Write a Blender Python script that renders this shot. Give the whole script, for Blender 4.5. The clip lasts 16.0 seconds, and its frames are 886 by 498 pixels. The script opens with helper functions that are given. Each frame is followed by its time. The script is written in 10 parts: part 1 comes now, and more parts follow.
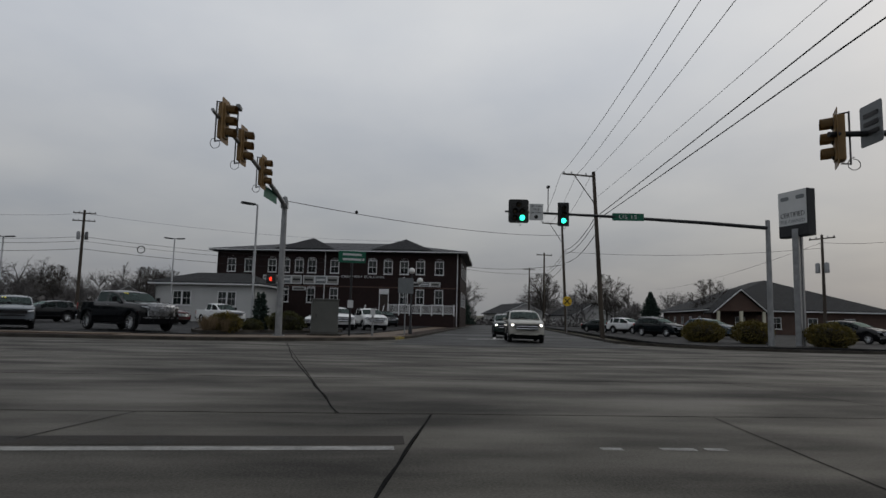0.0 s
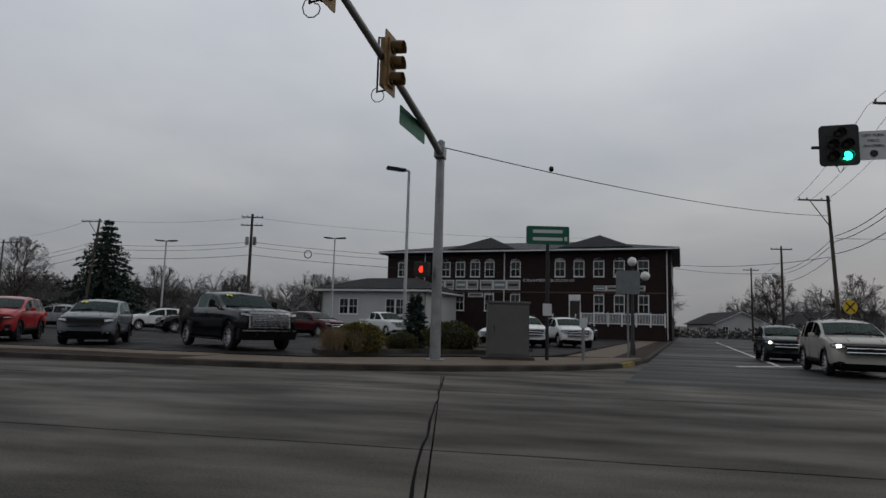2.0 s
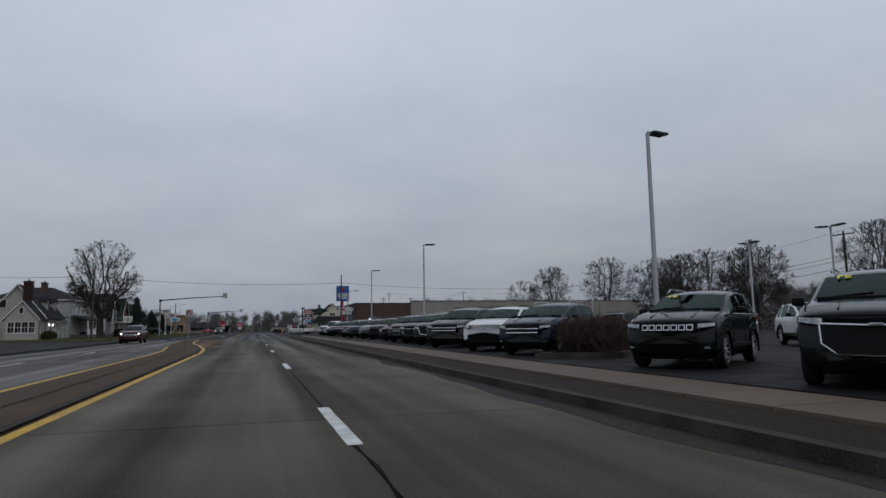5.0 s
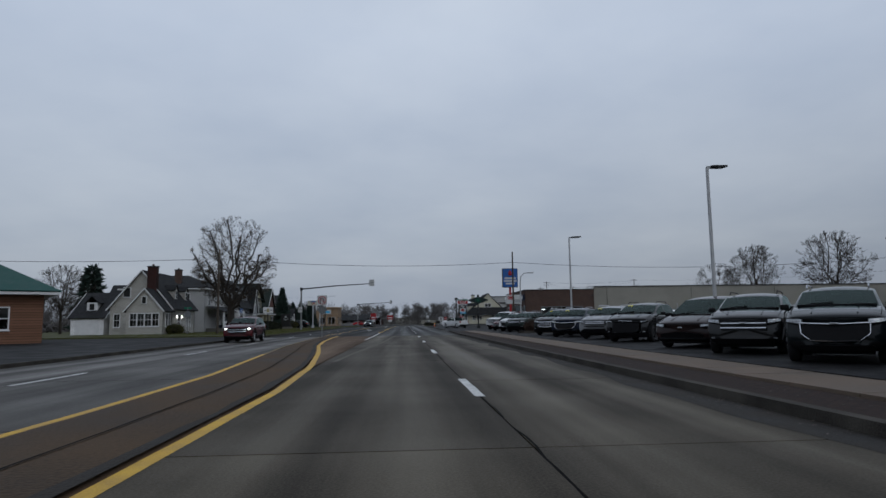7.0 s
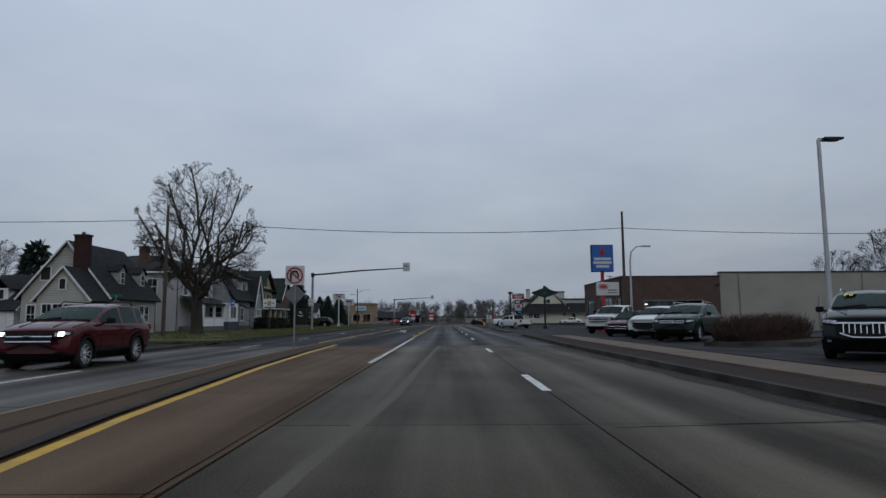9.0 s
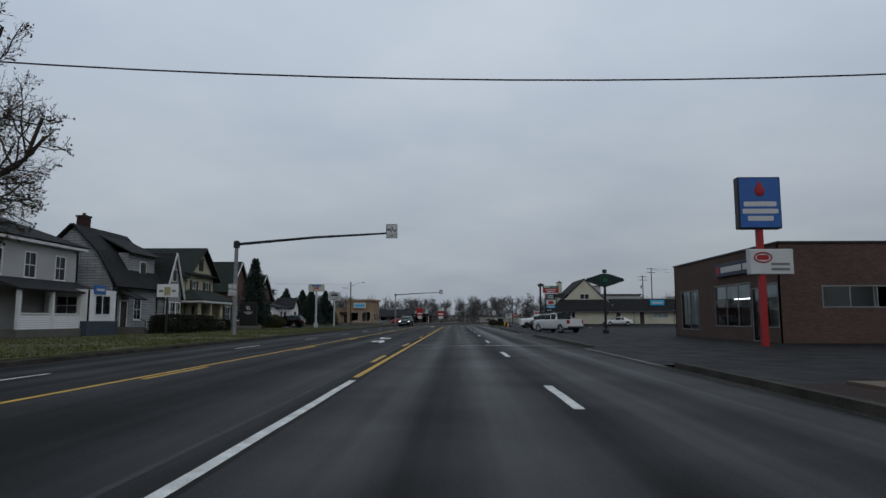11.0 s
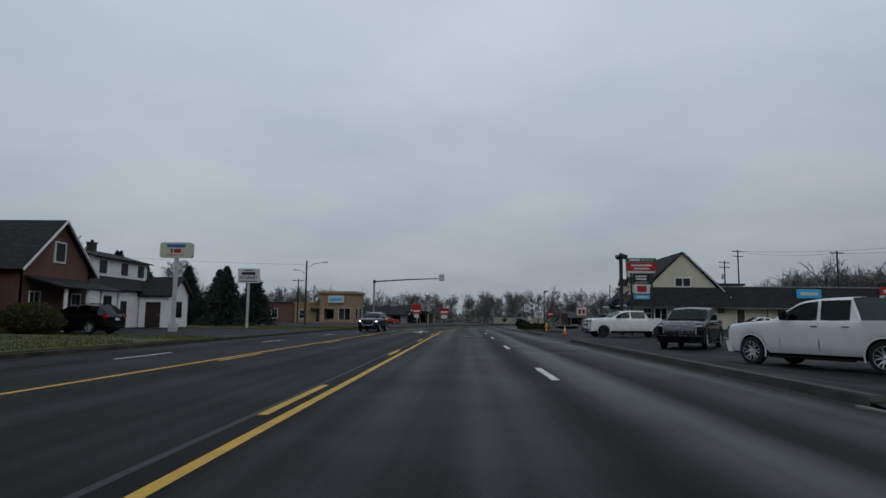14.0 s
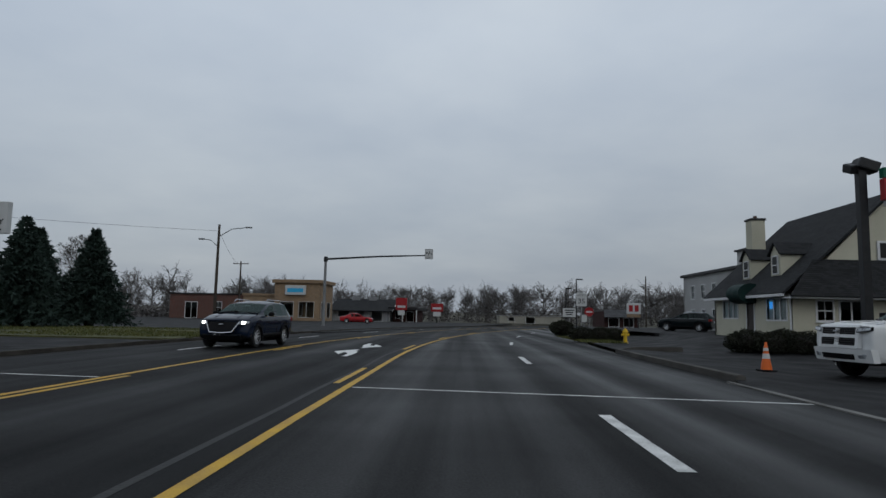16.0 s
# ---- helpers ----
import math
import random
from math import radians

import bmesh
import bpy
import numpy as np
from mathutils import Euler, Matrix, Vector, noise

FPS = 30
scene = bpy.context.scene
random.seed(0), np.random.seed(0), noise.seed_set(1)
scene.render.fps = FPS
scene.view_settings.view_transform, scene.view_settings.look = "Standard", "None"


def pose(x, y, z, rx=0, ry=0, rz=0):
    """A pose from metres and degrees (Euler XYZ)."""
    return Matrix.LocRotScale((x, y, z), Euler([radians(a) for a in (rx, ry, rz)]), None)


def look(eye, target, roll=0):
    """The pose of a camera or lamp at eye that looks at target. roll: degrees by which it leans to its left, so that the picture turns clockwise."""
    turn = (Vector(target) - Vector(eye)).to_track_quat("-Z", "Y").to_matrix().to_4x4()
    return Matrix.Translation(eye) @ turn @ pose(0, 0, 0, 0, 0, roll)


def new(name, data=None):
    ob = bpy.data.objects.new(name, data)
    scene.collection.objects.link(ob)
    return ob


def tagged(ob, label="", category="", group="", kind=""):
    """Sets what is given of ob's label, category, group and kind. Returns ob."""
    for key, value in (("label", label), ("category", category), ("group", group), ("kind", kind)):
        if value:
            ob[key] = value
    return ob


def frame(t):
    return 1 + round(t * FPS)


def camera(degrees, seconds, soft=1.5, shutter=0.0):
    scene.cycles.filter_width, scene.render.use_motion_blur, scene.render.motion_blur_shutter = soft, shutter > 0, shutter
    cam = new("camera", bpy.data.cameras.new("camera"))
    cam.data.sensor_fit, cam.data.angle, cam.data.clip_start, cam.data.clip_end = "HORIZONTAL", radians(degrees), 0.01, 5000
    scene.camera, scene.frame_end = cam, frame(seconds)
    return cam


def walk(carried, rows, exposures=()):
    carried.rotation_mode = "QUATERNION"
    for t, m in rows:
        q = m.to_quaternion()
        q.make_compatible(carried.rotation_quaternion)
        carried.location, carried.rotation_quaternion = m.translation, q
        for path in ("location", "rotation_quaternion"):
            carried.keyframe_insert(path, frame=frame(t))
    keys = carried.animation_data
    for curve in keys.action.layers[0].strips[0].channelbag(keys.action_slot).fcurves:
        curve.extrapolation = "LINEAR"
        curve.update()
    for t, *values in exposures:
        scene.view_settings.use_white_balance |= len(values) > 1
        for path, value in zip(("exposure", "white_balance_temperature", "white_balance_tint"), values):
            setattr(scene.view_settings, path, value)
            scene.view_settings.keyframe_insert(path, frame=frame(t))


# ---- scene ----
cam = camera(70.0, 16.0)
PATH = [
    (0, (-22.719, -5.782, 1.155), (-20.74, -5.973, 1.375), 1.4),
    (0.5, (-20.037, -5.987, 1.124), (-18.052, -6.115, 1.339), 1.6),
    (1, (-16.948, -6.019, 1.123), (-14.961, -6.038, 1.347), 1.6),
    (1.5, (-13.551, -5.609, 1.143), (-11.569, -5.465, 1.373), 1.6),
    (2, (-10.215, -4.623, 1.25), (-8.263, -4.258, 1.486), 1.6),
    (2.5, (-6.879, -2.979, 1.338), (-5.0, -2.331, 1.564), 1.7),
    (3, (-3.968, -0.549, 1.35), (-2.236, 0.427, 1.57), 1.1),
    (3.5, (-1.588, 2.919, 1.294), (-0.091, 4.226, 1.514), 0.6),
    (4, (0.042, 6.86, 1.198), (1.217, 8.461, 1.429), -0.1),
    (4.5, (0.717, 11.355, 1.146), (1.528, 13.167, 1.394), -0.6),
    (5, (0.857, 16.256, 1.117), (1.423, 18.159, 1.361), -0.8),
    (7.5, (0.358, 44.459, 1.186), (0.439, 46.445, 1.413), -0.6),
    (8, (0.112, 50.629, 1.148), (0.158, 52.616, 1.374), -0.4),
    (8.5, (0.051, 57.185, 1.189), (0.069, 59.172, 1.411), -0.4),
    (9, (0.077, 64.02, 1.165), (0.071, 66.007, 1.388), -0.3),
    (11.5, (0.09, 100.553, 1.235), (0.039, 102.54, 1.455), 0.0),
    (12, (0.159, 108.193, 1.238), (0.097, 110.18, 1.458), 0.1),
    (12.5, (0.158, 115.661, 1.186), (0.091, 117.648, 1.407), 0.4),
    (13, (0.116, 123.437, 1.199), (0.044, 125.424, 1.418), 0.4),
    (13.5, (0.03, 131.447, 1.148), (-0.039, 133.434, 1.369), 0.5),
    (14, (0.012, 139.518, 1.137), (-0.057, 141.505, 1.357), 0.6),
    (14.5, (0.066, 147.631, 1.159), (-0.001, 149.618, 1.38), 0.6),
    (15, (-0.011, 155.656, 1.161), (-0.074, 157.643, 1.379), 1.0),
    (15.5, (-0.054, 164.032, 1.241), (-0.116, 166.02, 1.453), 1.0),
    (16, (-0.108, 172.5, 1.227), (-0.171, 174.488, 1.44), 1.2),
]
EXPOSURES = [(0.0, 0.0, 6620, 9), (1.5, 0.0, 6560, 9), (3.0, 0.0, 6750, 9), (4.5, 0.0, 6250, 10), (8.0, 0.0, 5850, 8), (9.5, 0.0, 5850, 8), (11.5, 0.0, 6080, 6), (16.0, 0.0, 6080, 6)]
walk(cam, [(t, look(eye, target, roll)) for t, eye, target, roll in PATH], EXPOSURES)

# ---------------------------------------------------------------- sky and light
world = bpy.data.worlds.new("overcast_sky")
scene.world = world
world.use_nodes = True
wn, wl = world.node_tree.nodes, world.node_tree.links
wn.clear()
w_out = wn.new("ShaderNodeOutputWorld")
w_bg = wn.new("ShaderNodeBackground")
w_sky = wn.new("ShaderNodeTexSky")
w_sky.sky_type, w_sky.sun_disc = "NISHITA", False
w_sky.sun_elevation, w_sky.sun_rotation = radians(28), radians(150)
w_sky.air_density, w_sky.dust_density, w_sky.ozone_density = 1.5, 4.0, 1.0
w_co = wn.new("ShaderNodeTexCoord")
w_sep = wn.new("ShaderNodeSeparateXYZ")
wl.new(w_co.outputs["Generated"], w_sep.inputs[0])
# cloud deck: the direction projected on a flat ceiling of cloud
w_add = wn.new("ShaderNodeMath"); w_add.operation = "ADD"; w_add.inputs[1].default_value = 0.2
w_max = wn.new("ShaderNodeMath"); w_max.operation = "MAXIMUM"; w_max.inputs[1].default_value = 0.05
wl.new(w_sep.outputs[2], w_max.inputs[0]); wl.new(w_max.outputs[0], w_add.inputs[0])
w_dx = wn.new("ShaderNodeMath"); w_dx.operation = "DIVIDE"
w_dy = wn.new("ShaderNodeMath"); w_dy.operation = "DIVIDE"
wl.new(w_sep.outputs[0], w_dx.inputs[0]); wl.new(w_add.outputs[0], w_dx.inputs[1])
wl.new(w_sep.outputs[1], w_dy.inputs[0]); wl.new(w_add.outputs[0], w_dy.inputs[1])
w_cmb = wn.new("ShaderNodeCombineXYZ")
wl.new(w_dx.outputs[0], w_cmb.inputs[0]); wl.new(w_dy.outputs[0], w_cmb.inputs[1])
w_noise = wn.new("ShaderNodeTexNoise")
w_noise.inputs["Scale"].default_value, w_noise.inputs["Detail"].default_value, w_noise.inputs["Roughness"].default_value = 1.1, 6.0, 0.5
wl.new(w_cmb.outputs[0], w_noise.inputs["Vector"])
w_ramp = wn.new("ShaderNodeValToRGB")
w_ramp.color_ramp.elements[0].position, w_ramp.color_ramp.elements[0].color = 0.3, (0.44, 0.47, 0.53, 1)
w_ramp.color_ramp.elements[1].position, w_ramp.color_ramp.elements[1].color = 0.72, (0.58, 0.595, 0.625, 1)
wl.new(w_noise.outputs["Fac"], w_ramp.inputs[0])
# the deck is thinner overhead and darker low down
w_hz = wn.new("ShaderNodeMapRange")
w_hz.inputs["From Min"].default_value, w_hz.inputs["From Max"].default_value = 0.0, 0.42
w_hz.inputs["To Min"].default_value, w_hz.inputs["To Max"].default_value = 0.68, 1.13
wl.new(w_sep.outputs[2], w_hz.inputs["Value"])
# heavier cloud low in the east
w_east = wn.new("ShaderNodeMapRange")
w_east.inputs["From Min"].default_value, w_east.inputs["From Max"].default_value = 0.0, 0.85
w_east.inputs["To Min"].default_value, w_east.inputs["To Max"].default_value = 0.0, 0.24
wl.new(w_sep.outputs[0], w_east.inputs["Value"])
w_low = wn.new("ShaderNodeMapRange")
w_low.inputs["From Min"].default_value, w_low.inputs["From Max"].default_value = 0.0, 0.36
w_low.inputs["To Min"].default_value, w_low.inputs["To Max"].default_value = 1.0, 0.0
wl.new(w_sep.outputs[2], w_low.inputs["Value"])
w_heavy = wn.new("ShaderNodeMath"); w_heavy.operation = "MULTIPLY"
wl.new(w_east.outputs[0], w_heavy.inputs[0]); wl.new(w_low.outputs[0], w_heavy.inputs[1])
w_cut = wn.new("ShaderNodeMath"); w_cut.operation = "SUBTRACT"
wl.new(w_hz.outputs[0], w_cut.inputs[0]); wl.new(w_heavy.outputs[0], w_cut.inputs[1])
w_scale = wn.new("ShaderNodeMixRGB"); w_scale.blend_type, w_scale.inputs[0].default_value = "MULTIPLY", 1.0
wl.new(w_ramp.outputs[0], w_scale.inputs[1]); wl.new(w_cut.outputs[0], w_scale.inputs[2])
w_dim = wn.new("ShaderNodeMixRGB"); w_dim.blend_type, w_dim.inputs[0].default_value = "MULTIPLY", 1.0
w_dim.inputs[2].default_value = (0.1, 0.1, 0.1, 1)
wl.new(w_sky.outputs[0], w_dim.inputs[1])
w_mix = wn.new("ShaderNodeMixRGB"); w_mix.inputs[0].default_value = 0.93
wl.new(w_dim.outputs[0], w_mix.inputs[1]); wl.new(w_scale.outputs[0], w_mix.inputs[2])
wl.new(w_mix.outputs[0], w_bg.inputs[0])
w_bg.inputs[1].default_value = 1.0
wl.new(w_bg.outputs[0], w_out.inputs[0])

sun = new("sun", bpy.data.lights.new("sun", "SUN"))
sun.data.energy, sun.data.angle, sun.data.color = 0.3, radians(25), (1.0, 0.97, 0.93)
sun.matrix_world = look((0, 0, 50), (math.sin(radians(150)) * -40, math.cos(radians(150)) * -40, 20))


# ---------------------------------------------------------------- materials
def nodes_of(name):
    m = bpy.data.materials.new(name)
    m.use_nodes = True
    return m, m.node_tree.nodes, m.node_tree.links, m.node_tree.nodes["Principled BSDF"]


def surface(name, colour, rough=0.6, metal=0.0, vary=0.15, scale=2.0, fine=40.0, bump=0.0, coat=0.0, stretch=(1, 1, 1), second=None,
            random=0.0, rough_vary=0.1, spec=0.25):
    """A paint, plastic, metal, stone or soil: its colour varied at two scales, with fine relief."""
    m, n, l, b = nodes_of(name)
    geo = n.new("ShaderNodeNewGeometry")
    mp = n.new("ShaderNodeMapping")
    mp.inputs["Scale"].default_value = stretch
    l.new(geo.outputs["Position"], mp.inputs["Vector"])
    big, small = n.new("ShaderNodeTexNoise"), n.new("ShaderNodeTexNoise")
    for t, s, d in ((big, scale, 5.0), (small, fine, 3.0)):
        t.inputs["Scale"].default_value, t.inputs["Detail"].default_value = s, d
        l.new(mp.outputs[0], t.inputs["Vector"])
    mixf = n.new("ShaderNodeMath"); mixf.operation = "MULTIPLY_ADD"
    mixf.inputs[1].default_value = 0.4
    l.new(small.outputs["Fac"], mixf.inputs[0])
    half = n.new("ShaderNodeMath"); half.operation = "MULTIPLY"; half.inputs[1].default_value = 0.6
    l.new(big.outputs["Fac"], half.inputs[0]); l.new(half.outputs[0], mixf.inputs[2])
    ramp = n.new("ShaderNodeValToRGB")
    c2 = second or tuple(min(1, c * (1 + vary)) for c in colour)
    c1 = colour if second else tuple(c * (1 - vary) for c in colour)
    ramp.color_ramp.elements[0].position, ramp.color_ramp.elements[0].color = 0.36, (*c1, 1)
    ramp.color_ramp.elements[1].position, ramp.color_ramp.elements[1].color = 0.64, (*c2, 1)
    l.new(mixf.outputs[0], ramp.inputs[0])
    col = ramp.outputs[0]
    if random:
        info = n.new("ShaderNodeObjectInfo")
        hsv = n.new("ShaderNodeHueSaturation")
        r = n.new("ShaderNodeMapRange")
        r.inputs["To Min"].default_value, r.inputs["To Max"].default_value = 1 - random, 1 + random
        l.new(info.outputs["Random"], r.inputs["Value"]); l.new(r.outputs[0], hsv.inputs["Value"])
        l.new(col, hsv.inputs["Color"])
        col = hsv.outputs[0]
    l.new(col, b.inputs["Base Color"])
    rr = n.new("ShaderNodeMapRange")
    rr.inputs["From Min"].default_value, rr.inputs["From Max"].default_value = 0.3, 0.7
    rr.inputs["To Min"].default_value, rr.inputs["To Max"].default_value = max(0.02, rough - rough_vary), min(1, rough + rough_vary)
    l.new(big.outputs["Fac"], rr.inputs["Value"]); l.new(rr.outputs[0], b.inputs["Roughness"])
    b.inputs["Metallic"].default_value = metal
    b.inputs["Specular IOR Level"].default_value = spec
    b.inputs["Coat Weight"].default_value, b.inputs["Coat Roughness"].default_value = coat, 0.06
    if bump:
        bp = n.new("ShaderNodeBump")
        bp.inputs["Strength"].default_value, bp.inputs["Distance"].default_value = bump, 0.02
        l.new(small.outputs["Fac"], bp.inputs["Height"]); l.new(bp.outputs[0], b.inputs["Normal"])
    return m


def lamp_glow(name, colour, strength):
    m, n, l, b = nodes_of(name)
    b.inputs["Base Color"].default_value = (*colour, 1)
    b.inputs["Emission Color"].default_value = (*colour, 1)
    b.inputs["Emission Strength"].default_value = strength
    return m


def glass(name, tint, see=0.6, rough=0.02, sheen=(0.9, 0.95, 0.95)):
    """Clear or tinted glass: what passes is tinted, the rest is mirrored by Fresnel."""
    m = bpy.data.materials.new(name)
    m.use_nodes = True
    n, l = m.node_tree.nodes, m.node_tree.links
    n.clear()
    out, mix = n.new("ShaderNodeOutputMaterial"), n.new("ShaderNodeMixShader")
    tr, gl, fr = n.new("ShaderNodeBsdfTransparent"), n.new("ShaderNodeBsdfGlossy"), n.new("ShaderNodeFresnel")
    tr.inputs[0].default_value = tuple(c * see for c in tint) + (1,)
    gl.inputs["Roughness"].default_value = rough
    fr.inputs[0].default_value = 1.4
    gl.inputs["Color"].default_value = (*sheen, 1)
    l.new(fr.outputs[0], mix.inputs[0]); l.new(tr.outputs[0], mix.inputs[1]); l.new(gl.outputs[0], mix.inputs[2])
    l.new(mix.outputs[0], out.inputs[0])
    return m


def paving(name, dark, light, rough, lane=0.0, wet=0.25, along=0.035, tracks=0.0, spec=0.2):
    """Road surface: aggregate, blotches, long worn streaks along the lanes and damp patches of lower roughness."""
    m, n, l, b = nodes_of(name)
    geo = n.new("ShaderNodeNewGeometry")
    mp = n.new("ShaderNodeMapping"); mp.inputs["Scale"].default_value = (1.0, along, 1.0)
    l.new(geo.outputs["Position"], mp.inputs["Vector"])
    streak, blot, grain = (n.new("ShaderNodeTexNoise") for _ in range(3))
    streak.inputs["Scale"].default_value, streak.inputs["Detail"].default_value = 0.85, 4.0
    blot.inputs["Scale"].default_value, blot.inputs["Detail"].default_value = 0.35, 6.0
    grain.inputs["Scale"].default_value, grain.inputs["Detail"].default_value = 45.0, 4.0
    l.new(mp.outputs[0], streak.inputs["Vector"])
    l.new(geo.outputs["Position"], blot.inputs["Vector"]); l.new(geo.outputs["Position"], grain.inputs["Vector"])
    a = n.new("ShaderNodeMath"); a.operation = "MULTIPLY_ADD"; a.inputs[1].default_value = 0.6
    c = n.new("ShaderNodeMath"); c.operation = "MULTIPLY_ADD"; c.inputs[1].default_value = 0.2
    d = n.new("ShaderNodeMath"); d.operation = "MULTIPLY"; d.inputs[1].default_value = 0.2
    l.new(grain.outputs["Fac"], d.inputs[0]); l.new(blot.outputs["Fac"], c.inputs[0]); l.new(d.outputs[0], c.inputs[2])
    l.new(streak.outputs["Fac"], a.inputs[0]); l.new(c.outputs[0], a.inputs[2])
    ramp = n.new("ShaderNodeValToRGB")
    ramp.color_ramp.elements[0].position, ramp.color_ramp.elements[0].color = 0.4, (*dark, 1)
    ramp.color_ramp.elements[1].position, ramp.color_ramp.elements[1].color = 0.6, (*light, 1)
    tone = a.outputs[0]
    if tracks:
        # tyres have polished two tracks in each lane; oil darkens the strip between them
        sep, ph, cs, sm = n.new("ShaderNodeSeparateXYZ"), n.new("ShaderNodeMath"), n.new("ShaderNodeMath"), n.new("ShaderNodeMath")
        l.new(geo.outputs["Position"], sep.inputs[0])
        ph.operation, ph.inputs[1].default_value, ph.inputs[2].default_value = "MULTIPLY_ADD", 2 * math.pi / 1.86, 2 * math.pi * 0.12 / 1.86
        cs.operation = "COSINE"
        sm.operation, sm.inputs[1].default_value = "MULTIPLY_ADD", -tracks
        l.new(sep.outputs[0], ph.inputs[0]); l.new(ph.outputs[0], cs.inputs[0])
        l.new(cs.outputs[0], sm.inputs[0]); l.new(tone, sm.inputs[2])
        tone = sm.outputs[0]
    l.new(tone, ramp.inputs[0])
    info = n.new("ShaderNodeObjectInfo")
    hsv = n.new("ShaderNodeHueSaturation")
    r = n.new("ShaderNodeMapRange"); r.inputs["To Min"].default_value, r.inputs["To Max"].default_value = 1 - lane, 1 + lane
    l.new(info.outputs["Random"], r.inputs["Value"]); l.new(r.outputs[0], hsv.inputs["Value"])
    l.new(ramp.outputs[0], hsv.inputs["Color"]); l.new(hsv.outputs[0], b.inputs["Base Color"])
    rr = n.new("ShaderNodeMapRange")
    rr.inputs["From Min"].default_value, rr.inputs["From Max"].default_value = 0.35, 0.65
    rr.inputs["To Min"].default_value, rr.inputs["To Max"].default_value = rough + 0.1, rough - wet
    l.new(tone, rr.inputs["Value"]); l.new(rr.outputs[0], b.inputs["Roughness"])
    b.inputs["Specular IOR Level"].default_value = spec
    bp = n.new("ShaderNodeBump"); bp.inputs["Strength"].default_value, bp.inputs["Distance"].default_value = 0.35, 0.01
    l.new(grain.outputs["Fac"], bp.inputs["Height"]); l.new(bp.outputs[0], b.inputs["Normal"])
    return m


def coursed(name, kind, c1, c2, mortar, w, h, gap, rough=0.8, axis="xy"):
    """Brickwork, clapboards or shingles as fine relief on far walls; runs round corners by taking x + y as the length."""
    m, n, l, b = nodes_of(name)
    geo = n.new("ShaderNodeNewGeometry")
    sep, cmb = n.new("ShaderNodeSeparateXYZ"), n.new("ShaderNodeCombineXYZ")
    add = n.new("ShaderNodeMath"); add.operation = "ADD"
    l.new(geo.outputs["Position"], sep.inputs[0])
    l.new(sep.outputs[0], add.inputs[0]); l.new(sep.outputs[1], add.inputs[1])
    l.new(sep.outputs[1] if axis == "flat" else add.outputs[0], cmb.inputs[0]); l.new(sep.outputs[0 if axis == "flat" else 2], cmb.inputs[1])
    br = n.new("ShaderNodeTexBrick")
    br.inputs["Scale"].default_value = 1.0
    br.inputs["Color1"].default_value, br.inputs["Color2"].default_value, br.inputs["Mortar"].default_value = (*c1, 1), (*c2, 1), (*mortar, 1)
    br.inputs["Brick Width"].default_value, br.inputs["Row Height"].default_value = w, h
    br.inputs["Mortar Size"].default_value = gap
    l.new(cmb.outputs[0], br.inputs["Vector"])
    ns = n.new("ShaderNodeTexNoise"); ns.inputs["Scale"].default_value, ns.inputs["Detail"].default_value = 0.7, 6.0
    l.new(geo.outputs["Position"], ns.inputs["Vector"])
    mul = n.new("ShaderNodeMixRGB"); mul.blend_type, mul.inputs[0].default_value = "MULTIPLY", 0.5
    rg = n.new("ShaderNodeMapRange"); rg.inputs["To Min"].default_value, rg.inputs["To Max"].default_value = 0.55, 1.35
    l.new(ns.outputs["Fac"], rg.inputs["Value"])
    l.new(br.outputs["Color"], mul.inputs[1]); l.new(rg.outputs[0], mul.inputs[2])
    l.new(mul.outputs[0], b.inputs["Base Color"])
    b.inputs["Roughness"].default_value, b.inputs["Specular IOR Level"].default_value = rough, 0.15
    bp = n.new("ShaderNodeBump"); bp.inputs["Strength"].default_value, bp.inputs["Distance"].default_value, bp.invert = 0.6, 0.012, True
    l.new(br.outputs["Fac"], bp.inputs["Height"]); l.new(bp.outputs[0], b.inputs["Normal"])
    return m


CONCRETE = paving("worn_concrete", (0.022, 0.0175, 0.0115), (0.088, 0.073, 0.05), 0.66, 0.1, 0.2, 0.03, 0.035, 0.1)
CONCRETE_CROSS = paving("junction_concrete", (0.017, 0.0155, 0.0125), (0.084, 0.076, 0.062), 0.66, 0.1, 0.2, 0.3, 0.0, 0.12)
CONCRETE_WET = paving("wet_concrete", (0.019, 0.017, 0.0145), (0.078, 0.07, 0.06), 0.6, 0.08, 0.25, 0.03, 0.04, 0.12)
CONCRETE_TAN = paving("tan_concrete", (0.05, 0.031, 0.018), (0.12, 0.078, 0.046), 0.72, 0.05, 0.15, 0.035, 0.0, 0.08)
ASPHALT = paving("road_asphalt", (0.0045, 0.0047, 0.0048), (0.022, 0.0222, 0.0222), 0.66, 0, 0.2)
ASPHALT_WORN = paving("worn_asphalt", (0.0028, 0.0029, 0.003), (0.026, 0.0263, 0.0265), 0.66, 0, 0.25, 0.012, 0.05, 0.11)
ASPHALT_FRESH = paving("newer_asphalt", (0.0024, 0.0026, 0.0028), (0.007, 0.0073, 0.0075), 0.72, 0, 0.2, 0.02, 0.02, 0.09)
LOT_ASPHALT = paving("lot_asphalt", (0.006, 0.006, 0.0065), (0.0118, 0.0118, 0.0123), 0.72, 0, 0.12, 1.0, 0.0, 0.12)
MEDIAN_BROWN = surface("stained_median", (0.03, 0.02, 0.0115), 0.75, 0, 0, 0.5, 25, 0.4, second=(0.085, 0.056, 0.033), spec=0.1)
DIRT = surface("gutter_grit", (0.010, 0.009, 0.0075), 0.85, 0, 0, 1.5, 30, 0.6, second=(0.03, 0.025, 0.02))
